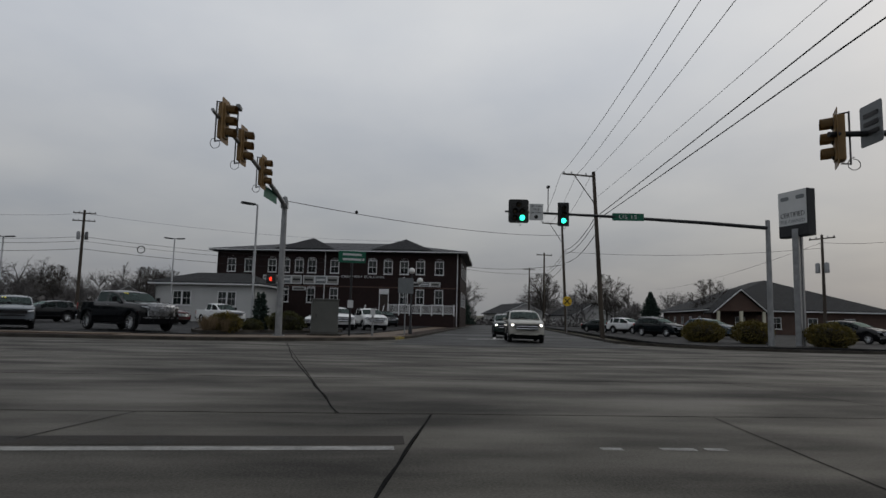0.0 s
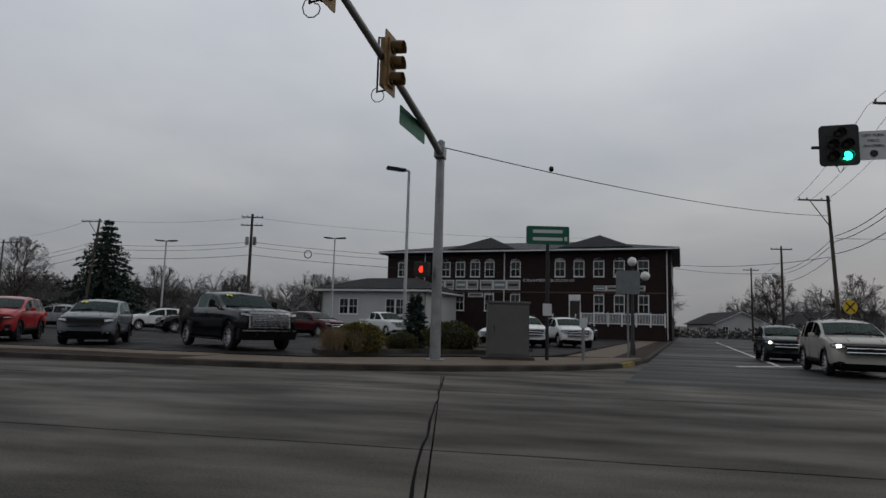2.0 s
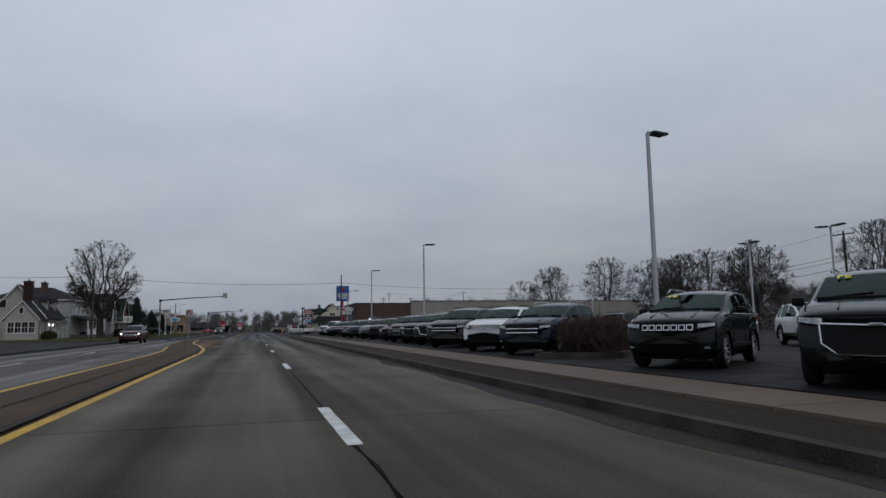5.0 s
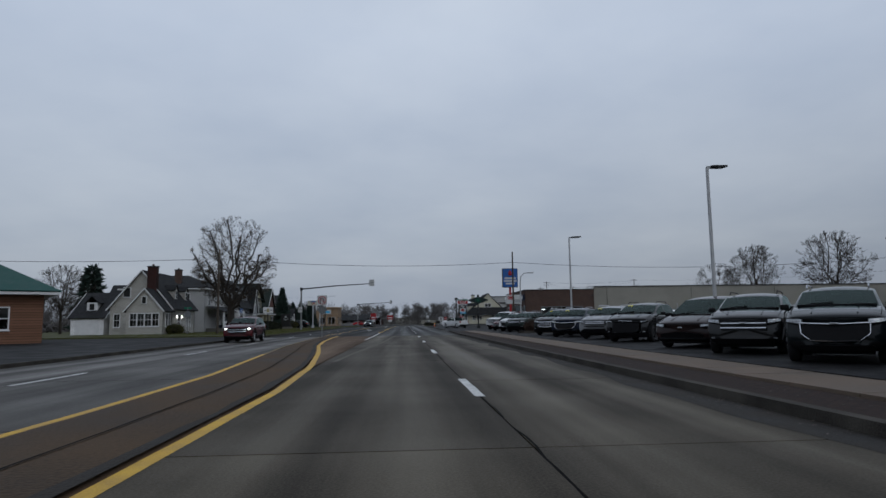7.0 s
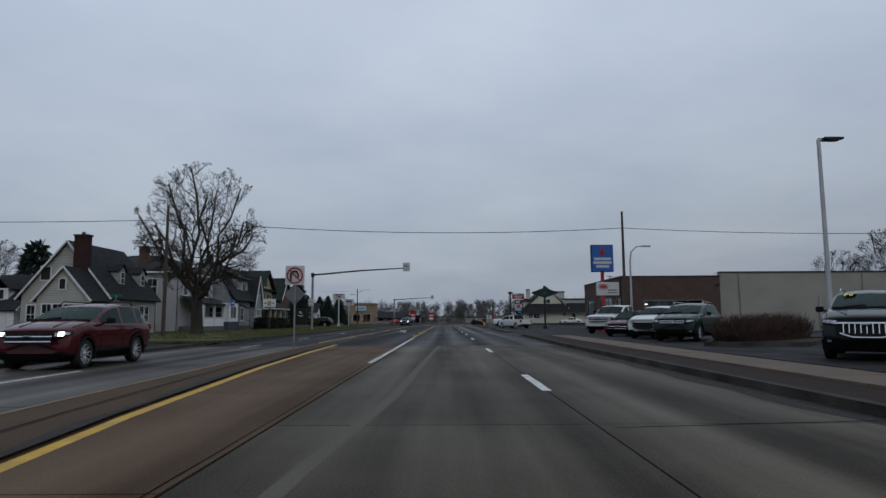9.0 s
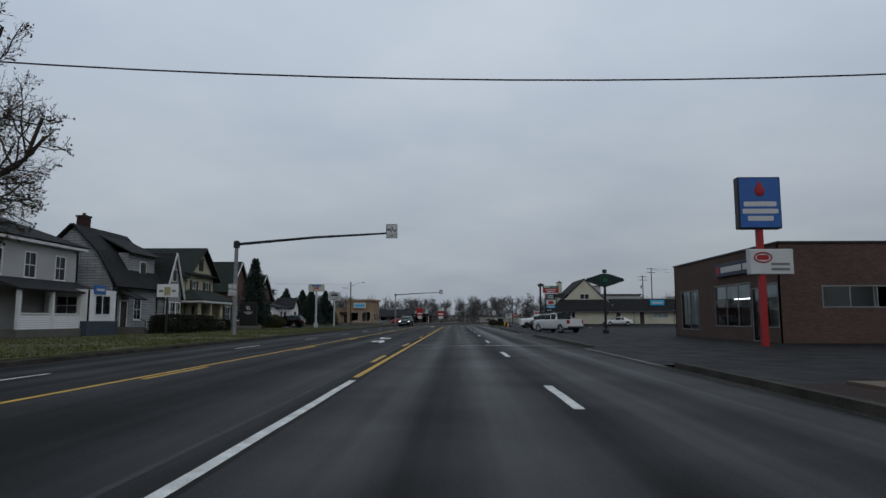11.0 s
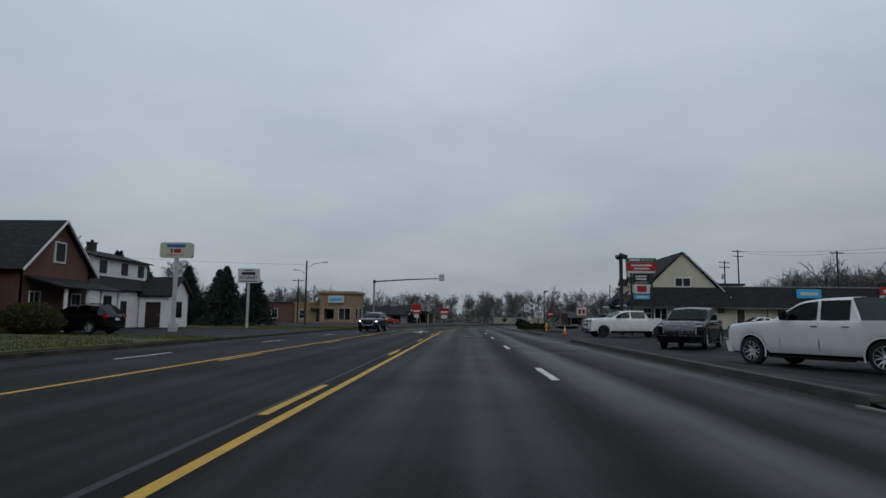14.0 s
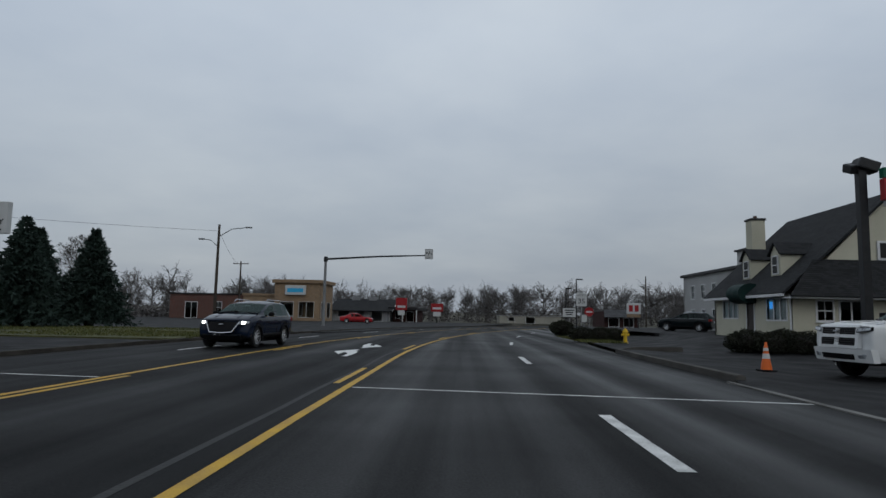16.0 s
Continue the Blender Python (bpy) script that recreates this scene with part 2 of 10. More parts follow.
SIDEWALK = surface("sidewalk_concrete", (0.08, 0.06, 0.043), 0.75, 0, 0, 0.8, 60, 0.3, second=(0.14, 0.105, 0.078), random=0.06)
KERB = surface("kerb_concrete", (0.016, 0.014, 0.012), 0.8, 0, 0, 1.1, 50, 0.4, spec=0.1, second=(0.075, 0.068, 0.058))
KERB_PALE = surface("pale_kerb_concrete", (0.07, 0.068, 0.064), 0.8, 0, 0, 0.9, 50, 0.4, spec=0.1, second=(0.2, 0.195, 0.185))
KERB_YELLOW = surface("kerb_yellow_paint", (0.09, 0.075, 0.03), 0.7, 0, 0, 3, 40, 0.3, second=(0.3, 0.23, 0.05))
KERB_GREY = surface("grey_kerb_concrete", (0.035, 0.033, 0.03), 0.8, 0, 0, 0.9, 50, 0.4, spec=0.1, second=(0.1, 0.094, 0.085))
BRICK_STRIP = coursed("verge_bricks", "brick", (0.02, 0.010, 0.007), (0.03, 0.015, 0.010), (0.009, 0.007, 0.006), 0.2, 0.1, 0.012, 0.85, "flat")
GRASS_SOIL = surface("winter_turf_soil", (0.035, 0.035, 0.015), 0.9, 0, 0, 1.2, 30, 0.5, second=(0.08, 0.085, 0.03))
FAR_GROUND = surface("winter_ground", (0.045, 0.042, 0.028), 0.95, 0, 0, 0.05, 2.0, 0.2, second=(0.085, 0.08, 0.055))
TAR = surface("tar_seal", (0.006, 0.006, 0.006), 0.9, 0, 0.2, 6, spec=0.04)
PAINT_WHITE = surface("road_paint_white", (0.32, 0.32, 0.31), 0.6, 0, 0, 3.0, 60, 0.2, second=(0.72, 0.72, 0.7))
PAINT_WORN = surface("worn_paint", (0.09, 0.088, 0.082), 0.7, 0, 0, 3.0, 40, 0.2, second=(0.3, 0.3, 0.29))
SEAM = surface("scuffed_seam", (0.009, 0.0092, 0.0095), 0.7, 0, 0, 1.2, 25, 0.2, second=(0.038, 0.038, 0.038))
PAINT_YELLOW_WORN = surface("worn_yellow_paint", (0.075, 0.058, 0.036), 0.7, 0, 0, 1.3, 25, 0.2, second=(0.26, 0.19, 0.07))
GHOST = surface("scoured_concrete", (0.055, 0.047, 0.033), 0.75, 0, 0, 1.1, 30, 0.1, second=(0.105, 0.094, 0.072))
PAINT_YELLOW = surface("road_paint_yellow", (0.34, 0.2, 0.02), 0.6, 0, 0, 2.0, 60, 0.2, second=(0.58, 0.36, 0.04))


# ---------------------------------------------------------------- building blocks
def part(name, bm, material, parent=None, label="", smooth=None, recalc=True):
    """Links a bmesh as one mesh object, as a part under parent; smooth: the angle in degrees above which edges stay sharp."""
    me = bpy.data.meshes.new(name)
    if recalc:
        bmesh.ops.recalc_face_normals(bm, faces=bm.faces[:])
    bm.to_mesh(me)
    bm.free()
    for m in (material if isinstance(material, (list, tuple)) else [material]):
        me.materials.append(m)
    if smooth is not None:
        for p in me.polygons:
            p.use_smooth = True
        me.set_sharp_from_angle(angle=radians(smooth))
    ob = new(name, me)
    if parent is not None:
        ob.parent = parent
    if label:
        ob["label"] = label
    return ob


def thing(name, label, category, x=0, y=0, z=0, rz=0, group="", kind=""):
    ob = new(name)
    ob.matrix_basis = pose(x, y, z, 0, 0, rz)
    ob.empty_display_size = 0.2
    return tagged(ob, label, category, group, kind)


def box(bm, x0, x1, y0, y1, z0, z1, bevel=0.0, m=None, mi=0):
    vs = [Vector((x, y, z)) for x in (x0, x1) for y in (y0, y1) for z in (z0, z1)]
    if m is not None:
        vs = [m @ v for v in vs]
    v = [bm.verts.new(p) for p in vs]
    fs = [bm.faces.new([v[i] for i in q]) for q in ((0, 1, 3, 2), (4, 6, 7, 5), (0, 4, 5, 1), (2, 3, 7, 6), (0, 2, 6, 4), (1, 5, 7, 3))]
    for f in fs:
        f.material_index = mi
    if bevel:
        es = list({e for f in fs for e in f.edges})
        bmesh.ops.bevel(bm, geom=es, offset=bevel, segments=2, affect="EDGES", profile=0.6)
    return fs


def boxed(*a, **k):
    bm = bmesh.new()
    box(bm, *a, **k)
    return bm


def tube(bm, pts, radii, seg=8, cap=True):
    """A round bar along the points."""
    pts = [Vector(p) for p in pts]
    if not isinstance(radii, (list, tuple)):
        radii = [radii] * len(pts)
    rings, side = [], None
    for i, p in enumerate(pts):
        d = (pts[min(i + 1, len(pts) - 1)] - pts[max(i - 1, 0)]).normalized()
        if side is None:
            side = d.orthogonal().normalized()
        side = (side - d * side.dot(d)).normalized()
        up = d.cross(side)
        rings.append([bm.verts.new(p + (side * math.cos(a) + up * math.sin(a)) * radii[i]) for a in (2 * math.pi * k / seg for k in range(seg))])
    for a, b in zip(rings, rings[1:]):
        for k in range(seg):
            bm.faces.new((a[k], a[(k + 1) % seg], b[(k + 1) % seg], b[k]))
    if cap:
        bm.faces.new(rings[0][::-1])
        bm.faces.new(rings[-1])
    return bm


def tubed(pts, radii, seg=8):
    return tube(bmesh.new(), pts, radii, seg)


def lathe(bm, profile, seg=24, axis="z", at=(0, 0, 0), cap=True):
    """A turned body: profile of (radius, along), round the axis."""
    rings = []
    for r, h in profile:
        ring = []
        for k in range(seg):
            a = 2 * math.pi * k / seg
            c, s = r * math.cos(a), r * math.sin(a)
            p = {"z": (c, s, h), "y": (c, h, s), "x": (h, c, s)}[axis]
            ring.append(bm.verts.new(Vector(p) + Vector(at)))
        rings.append(ring)
    for a, b in zip(rings, rings[1:]):
        for k in range(seg):
            bm.faces.new((a[k], a[(k + 1) % seg], b[(k + 1) % seg], b[k]))
    if cap:
        bm.faces.new(rings[0]); bm.faces.new(rings[-1])
    return bm


def prism(bm, outline, z0, z1, m=None):
    """A flat outline (x, y) given a thickness in z."""
    lo = [bm.verts.new(m @ Vector((x, y, z0)) if m else (x, y, z0)) for x, y in outline]
    hi = [bm.verts.new(m @ Vector((x, y, z1)) if m else (x, y, z1)) for x, y in outline]
    bm.faces.new(lo[::-1]); bm.faces.new(hi)
    k = len(lo)
    for i in range(k):
        bm.faces.new((lo[i], lo[(i + 1) % k], hi[(i + 1) % k], hi[i]))
    return bm


def lettering(text, size, material, parent, m, depth=0.006, align="CENTER", name="lettering", bold=0.0, width=None):
    """Raised letters in the built-in font, lying in the x, z plane of m and facing -y."""
    cu = bpy.data.curves.new(name, "FONT")
    cu.body, cu.size, cu.extrude, cu.offset = text, size, depth, bold
    cu.align_x, cu.align_y = align, "CENTER"
    cu.resolution_u = 2
    tmp = bpy.data.objects.new(name, cu)
    scene.collection.objects.link(tmp)
    me = bpy.data.meshes.new_from_object(tmp)
    bpy.data.objects.remove(tmp)
    k = 1.0
    if width:
        xs = [v.co.x for v in me.vertices]
        k = width / max(0.01, max(xs) - min(xs))
    me.transform(m @ pose(0, 0, 0, 90, 0, 0) @ Matrix.Diagonal((k, 1, 1, 1)))
    me.materials.clear(); me.materials.append(material)
    ob = new(name, me)
    ob.parent = parent
    return ob


# ---------------------------------------------------------------- the plan: lines of the road, x across and y along
def ramp_between(y, a, b, v0, v1):
    t = min(1, max(0, (y - a) / (b - a)))
    t = t * t * (3 - 2 * t)
    return v0 + (v1 - v0) * t


def bend(y):
    return max(0.0, y - 190.0) ** 2 / 330.0


def interp(y, knots):
    return float(np.interp(y, [k[0] for k in knots], [k[1] for k in knots]))


def kerb_right(y):
    return ramp_between(y, 90, 112, 5.2, 5.6) + bend(y)


def kerb_left(y):
    return ramp_between(y, 40, 118, -10.8, -11.7) + bend(y)


def yellow_left(y):
    return interp(y, [(0, -3.75), (48, -3.8), (54, -3.95), (61, -4.6), (72, -5.6), (84, -6.2), (100, -6.6), (500, -6.6)]) + bend(y)


def yellow_right(y):
    return interp(y, [(0, -1.65), (50, -1.65), (56, -1.95), (64, -2.8), (72, -3.85), (80, -4.55), (88, -4.98), (95, -5.2)])


def lane_right(y):
    return interp(y, [(0, 1.83), (40, 1.8), (55, 1.73), (85, 1.75), (110, 1.76), (300, 1.76)]) + bend(y)


def lane_left(y):
    return (yellow_left(y) + kerb_left(y)) / 2


def steps(a, b, d):
    k = max(1, round(abs(b - a) / d))
    return [a + (b - a) * i / k for i in range(k + 1)]


def strip(bm, A, B, z0, z1, closed=True):
    """A band between two polylines, raised from z0 to z1."""
    ta = [bm.verts.new((x, y, z1)) for x, y in A]
    tb = [bm.verts.new((x, y, z1)) for x, y in B]
    n = len(ta)
    for i in range(n - 1):
        bm.faces.new((ta[i], ta[i + 1], tb[i + 1], tb[i]))
    if closed:
        la = [bm.verts.new((x, y, z0)) for x, y in A]
        lb = [bm.verts.new((x, y, z0)) for x, y in B]
        for i in range(n - 1):
            bm.faces.new((ta[i], la[i], la[i + 1], ta[i + 1]))
            bm.faces.new((tb[i], tb[i + 1], lb[i + 1], lb[i]))
        bm.faces.new((ta[0], tb[0], lb[0], la[0]))
        bm.faces.new((ta[-1], la[-1], lb[-1], tb[-1]))
    return bm


def band(fa, fb, ys, z0, z1, closed=True):
    return strip(bmesh.new(), [(fa(y), y) for y in ys], [(fb(y), y) for y in ys], z0, z1, closed)


def offset_line(pts, d):
    """The polyline moved d to its right."""
    out = []
    for i, p in enumerate(pts):
        a, b = Vector(pts[max(0, i - 1)]), Vector(pts[min(len(pts) - 1, i + 1)])
        t = (b - a).normalized()
        out.append((p[0] + t.y * d, p[1] - t.x * d))
    return out


SIDE = -0.185     # the side street's slope, y over x


def side_north(x):
    return -7.5 + SIDE * (x - 13.0)


def side_south(x):
    return -19.2 + SIDE * (x - 13.0)


# ground sheet to the horizon, with low rises far off
def build_ground():
    bm = bmesh.new()
    rings = [0, 60, 130, 220, 320, 420, 560, 750, 1000, 1400, 2000, 2600]
    prev = None
    for r in rings:
        ring = []
        for k in range(48):
            a = 2 * math.pi * k / 48
            x, y = 20 + r * math.cos(a), 110 + r * math.sin(a)
            rise = 0.0 if r < 330 else (r - 330) * 0.008 + 5 * max(0, noise.noise((x * 0.002, y * 0.002, 3.1)))
            ring.append(bm.verts.new((x, y, -0.16 + rise)))
        if prev:
            for k in range(48):
                bm.faces.new((prev[k], ring[k], ring[(k + 1) % 48], prev[(k + 1) % 48]))
        prev = ring
    return tagged(part("ground", bm, FAR_GROUND, smooth=60), "brown winter ground running to the horizon", "ground", kind="structure")


build_ground()

# dealer lot and shop forecourts: asphalt a little above the road
def area(name, outline, z, material, label, category):
    bm = prism(bmesh.new(), outline, z - 0.12, z)
    return tagged(part(name, bm, material), label, category, kind="structure")


LOT_Z = 0.09
CAR_Z = 0.2
PLAZA_Z = -0.1     # the shop forecourts fall a little from the kerb
area("car_lot", [(7.92, 3.0), (13.5, -4.1), (16.0, -4.9), (120, -24.1), (150, 20), (130, 112), (7.92, 104.2)], CAR_Z, LOT_ASPHALT,
     "damp dark asphalt of a car dealer's lot", "parking lot")
def rise(y, x):
    """Height of the forecourt: flush with the drives at the road, falling, then rising to the shops."""
    u = min(1.0, max(0.0, (y - 191.0) / 14.0)) * min(1.0, max(0.0, (x - 9.0) / 5.0))
    return PLAZA_Z + 0.48 * u * u * (3 - 2 * u)


def forecourt():
    rows = []
    for y in steps(104.2, 250, 1.5):
        edge = 0.018 if 109.3 < y < 119.8 or 138.6 < y < 148.6 or y > 173.2 and y < 186 else 0.1
        rows.append([((5.45 if edge < 0.05 else 5.75) + bend(y), y, edge), (6.2 + bend(y), y, edge)] + [(x + bend(y) * (x < 12), y, rise(y, x)) for x in (9.0, 11.5, 14.0, 18.0, 60.0, 132.0)])
    bm = bmesh.new()
    grid = [[bm.verts.new(p) for p in r] for r in rows]
    for a, b in zip(grid, grid[1:]):
        for k in range(len(a) - 1):
            bm.faces.new((a[k], a[k + 1], b[k + 1], b[k]))
    return tagged(part("plaza_lot", bm, LOT_ASPHALT, smooth=30), "dark asphalt forecourt in front of shops", "parking lot", kind="structure")


forecourt()
area("south_lot", [(9.5, -23), (14, -22.2), (140, -45.5), (140, -120), (9.5, -120)], LOT_Z, LOT_ASPHALT,
     "dark asphalt parking lot beside the side street", "parking lot")
area("west_lot", [(-60, 26), (-11.1, 26), (-11.6, 96), (-60, 96)], 0.06, LOT_ASPHALT, "asphalt lot beside the main road", "parking lot")
area("office_lot", [(-60, 171), (-12.0, 171), (-12.0, 197.5), (-60, 197.5)], 0.08, LOT_ASPHALT, "asphalt forecourt of a realty office", "parking lot")
area("bank_lot", [(-90, 214), (-9.0, 214), (10, 300), (-60, 330)], 0.05, LOT_ASPHALT, "asphalt lot round a bank branch", "parking lot")
area("front_lawn", [(-70, 97.5), (-12.0, 97.5), (-12.0, 170.5), (-70, 170.5)], 0.16, GRASS_SOIL, "thin winter turf of the front lawns", "lawn")
area("verge_lawn", [(-70, 198), (-12.0, 198), (-11.0, 213.5), (-70, 213.5)], 0.12, GRASS_SOIL, "thin winter turf beside the road", "lawn")

# road beds: a dark base that shows in the joints of the slabs, then the asphalt stretch
tagged(part("road_bed", band(lambda y: -40.0, lambda y: 5.2, [-60, -30], -0.1, -0.016), TAR), "dark bed under the concrete slabs", "road bed", kind="structure")
bed = bmesh.new()
strip(bed, [(-75, y) for y in (-60, 26)], [(5.2, y) for y in (-60, 26)], -0.1, -0.0155)
tagged(part("junction_bed", bed, TAR), "dark bed under the junction's concrete slabs", "road bed", kind="structure")
tagged(part("concrete_road_bed", band(kerb_left, kerb_right, steps(26, 93, 3), -0.1, -0.015), TAR), "dark bed under the road's concrete slabs", "road bed", kind="structure")
tagged(part("asphalt_road", band(lambda y: -1.86 + bend(y), kerb_right, steps(93, 300, 3), -0.1, 0.0), ASPHALT_WORN, smooth=40),
       "worn grey asphalt lanes, damp, with streaks along the wheel tracks", "road", kind="structure")
tagged(part("asphalt_road_opposite", band(kerb_left, lambda y: -1.86 + bend(y), steps(93, 300, 3), -0.1, 0.0), ASPHALT_FRESH, smooth=40),
       "darker, newer asphalt of the turn lane and opposite lanes", "road", kind="structure")
bm = bmesh.new()
xs = steps(5.0, 200, 6)
strip(bm, [(x, side_south(x)) for x in xs], [(x, side_north(x)) for x in xs], -0.1, 0.0)
tagged(part("side_street", bm, ASPHALT), "worn asphalt side street", "road", kind="structure")
# ---- kerbs
def kerb(name, pts, label, width=0.16, height=0.14, material=None):
    bm = strip(bmesh.new(), pts, offset_line(pts, width), -0.05, height)
    edges = [e for e in bm.edges if abs(e.verts[0].co.z - height) < 1e-5 and abs(e.verts[1].co.z - height) < 1e-5 and e.calc_length() > 0.17]
    bmesh.ops.bevel(bm, geom=edges, offset=0.025, segments=2, affect="EDGES")
    return tagged(part(name, bm, material or KERB, smooth=50), label, "kerb", kind="structure")


corner = [(20, side_north(20)), (15.5, side_north(15.5)), (13.0, -7.2), (11.2, -6.6), (9.5, -5.4), (8.0, -3.8), (6.7, -1.8), (5.75, 0.4), (5.3, 2.4), (5.2, 4.0)]
far_side = [(x, side_north(x)) for x in steps(200, 26, 6)]
fillet = [(5.19, side_north(5.19) - 0.02), (13.0, side_north(13.0) - 0.02), (15.5, side_north(15.5) - 0.02)] + [(x + 0.05, y + 0.05) for x, y in corner[1:]] + [(5.19, 4.0)]
tagged(part("corner_fillet", prism(bmesh.new(), fillet, -0.1, 0.002), CONCRETE_CROSS), "worn concrete at the mouth of the side street", "road", kind="structure")
fillet = [(5.19, side_south(5.19) + 0.02), (5.19, -27.0), (5.6, -24.6), (6.6, -22.4), (8.5, -20.6), (10.8, -19.5), (13.0, side_south(13.0) + 0.02)]
tagged(part("corner_fillet_south", prism(bmesh.new(), fillet, -0.1, 0.002), CONCRETE_CROSS), "worn concrete at the far mouth of the side street", "road", kind="structure")
kerb("kerb_corner", far_side + corner + [(kerb_right(y), y) for y in steps(7, 109.3, 3)], "grey concrete kerb along the road and round the corner", 0.18)
for y0, y1 in ((119.8, 138.6), (148.6, 173.2)):
    kerb("kerb_east", [(kerb_right(y), y) for y in steps(y0, y1, 2.35)], "low worn concrete kerb before the shop forecourts", 0.24, 0.15, KERB_GREY)
for y0, y1 in ((109.35, 119.75), (138.65, 148.55), (173.25, 185.9)):
    kerb("kerb_flush", [(kerb_right(y) - 0.27, y) for y in steps(y0, y1, 1.5)], "pale concrete kerb worn flush across a drive", 0.14, 0.024, KERB_PALE)
kerb("kerb_drive", [(kerb_right(y), y) for y in steps(186, 197, 2)] + [(kerb_right(197) + 1.2, 199.2), (kerb_right(197) + 3.5, 200.2)], "concrete kerb that rounds a drive", 0.2, 0.15, KERB_GREY)
kerb("kerb_yellow", [(12.95, -7.187), (12.1, -6.904), (11.3, -6.637)], "worn yellow paint on the kerb's corner", 0.187, 0.146, KERB_YELLOW)
kerb("kerb_west", [(kerb_left(y), y) for y in steps(300, 97, 4)], "low concrete kerb along the opposite lanes", 0.16, 0.12)
kerb("kerb_west_near", [(kerb_left(y), y) for y in steps(95, 22, 4)], "low concrete kerb beside the opposite lanes", 0.16, 0.12)
south = [(5.2, -60), (5.2, -27), (5.6, -24.6), (6.6, -22.4), (8.5, -20.6), (10.8, -19.5), (13, side_south(13))] + [(x, side_south(x)) for x in steps(18, 200, 8)]
kerb("kerb_south", south, "concrete kerb round the corner of the side street", 0.18)

# grit and tar in the gutters
def gutter(name, f, ys, w0, w1, z=0.004):
    bm = bmesh.new()
    A, B = [], []
    for y in ys:
        A.append((f(y) - 0.03, y))
        B.append((f(y) - (w0 + (w1 - w0) * (0.5 + 0.5 * noise.noise((y * 0.35, 1.7, 0)))), y))
    strip(bm, B, A, 0, z, closed=False)
    return tagged(part(name, bm, DIRT), "dark wet grit lying in the gutter", "gutter grit", kind="stuff")


gutter("gutter_grit_near", kerb_right, steps(5, 93, 0.35), 0.1, 0.85)
gutter("gutter_grit_far", kerb_right, steps(93, 177, 1.0), 0.05, 0.35)
gutter("gutter_grit_west", lambda y: kerb_left(y) + 0.35, steps(97, 230, 1.0), 0.05, 0.3)

# verge of bricks and the sidewalk slabs behind it
bm = band(lambda y: kerb_right(y) + 0.2, lambda y: kerb_right(y) + 1.2, steps(5.5, 104, 4), 0.0, 0.135)
tagged(part("brick_verge", bm, BRICK_STRIP), "dark red brick paving strip behind the kerb", "brick verge", kind="structure")
apron = [(11.35, -6.4), (9.65, -5.22), (8.15, -3.65), (6.88, -1.68), (5.95, 0.48), (5.5, 2.42), (5.4, 4.0), (5.4, 5.48), (7.9, 5.48), (7.9, 3.0), (13.48, -4.1), (15.7, -7.75), (13.1, -6.98)]
tagged(part("corner_apron", prism(bmesh.new(), apron, 0.0, 0.16), SIDEWALK), "tan concrete apron at the street corner", "sidewalk", kind="structure")
walk_north = [(x, side_north(x) + 0.2) for x in steps(15.8, 110, 5)]
tagged(part("side_walk", strip(bmesh.new(), walk_north, [(x, y + 3.2) for x, y in walk_north], 0, 0.13), SIDEWALK),
       "tan concrete sidewalk along the side street", "sidewalk", kind="structure")
verge = [(x, side_north(x) + 0.19) for x in steps(15.9, 110, 5)]
tagged(part("side_verge", strip(bmesh.new(), verge, [(x, y + 1.15) for x, y in verge], 0, 0.136), BRICK_STRIP), "dark red brick strip behind the side street's kerb", "brick verge", kind="structure")

# median: a low stained island whose edge is painted
ys = steps(14, 95, 1.0)
def med_l(y):
    k = math.sqrt(max(0, 1 - ((16.0 - y) / 2.0) ** 2)) if y < 16 else 1
    c = (yellow_left(y) + yellow_right(y)) / 2
    return c + (yellow_left(y) + 0.1 - c) * max(k, 0.05)
def med_r(y):
    k = math.sqrt(max(0, 1 - ((16.0 - y) / 2.0) ** 2)) if y < 16 else 1
    c = (yellow_left(y) + yellow_right(y)) / 2
    return c + (yellow_right(y) - 0.16 - c) * max(k, 0.05)
bm = bmesh.new()
rows = [(f, z) for f, z in ((lambda y: med_l(y), 0.004), (lambda y: med_l(y) + 0.12, 0.035), (lambda y: (med_l(y) + med_r(y)) / 2, 0.05), (lambda y: med_r(y) - 0.14, 0.035), (lambda y: med_r(y), 0.004))]
grid = [[bm.verts.new((f(y), y, z + 0.006 * noise.noise((y * 2.1, f(y) * 3, 0)))) for f, z in rows] for y in ys]
for a, b in zip(grid, grid[1:]):
    for i in range(4):
        bm.faces.new((a[i], a[i + 1], b[i + 1], b[i]))
tagged(part("median", bm, MEDIAN_BROWN, smooth=30), "low brown stained concrete median between yellow lines", "median", kind="structure")
bm = bmesh.new()
A = [(yellow_right(y) - 0.13, y) for y in ys]
B = [(yellow_right(y) - 0.2 - 0.16 * (0.5 + noise.noise((y * 0.5, 4, 0))), y) for y in ys]
strip(bm, B, A, 0, 0.043, False)
tagged(part("median_edge_grit", bm, DIRT), "black grit along the edge of the median", "gutter grit", kind="stuff")


# ---- road markings
MARK_Z = 0.005
def line(name, f, ys, w, material, label, z=MARK_Z):
    bm = bmesh.new()
    A, B = [], []
    for y in ys:
        k = 0.012 * noise.noise((y * 1.3, w, 2.0))
        A.append((f(y) - w / 2 + k, y)); B.append((f(y) + w / 2 + k, y))
    strip(bm, A, B, 0, z, False)
    return tagged(part(name, bm, material), label, "road marking", kind="structure")


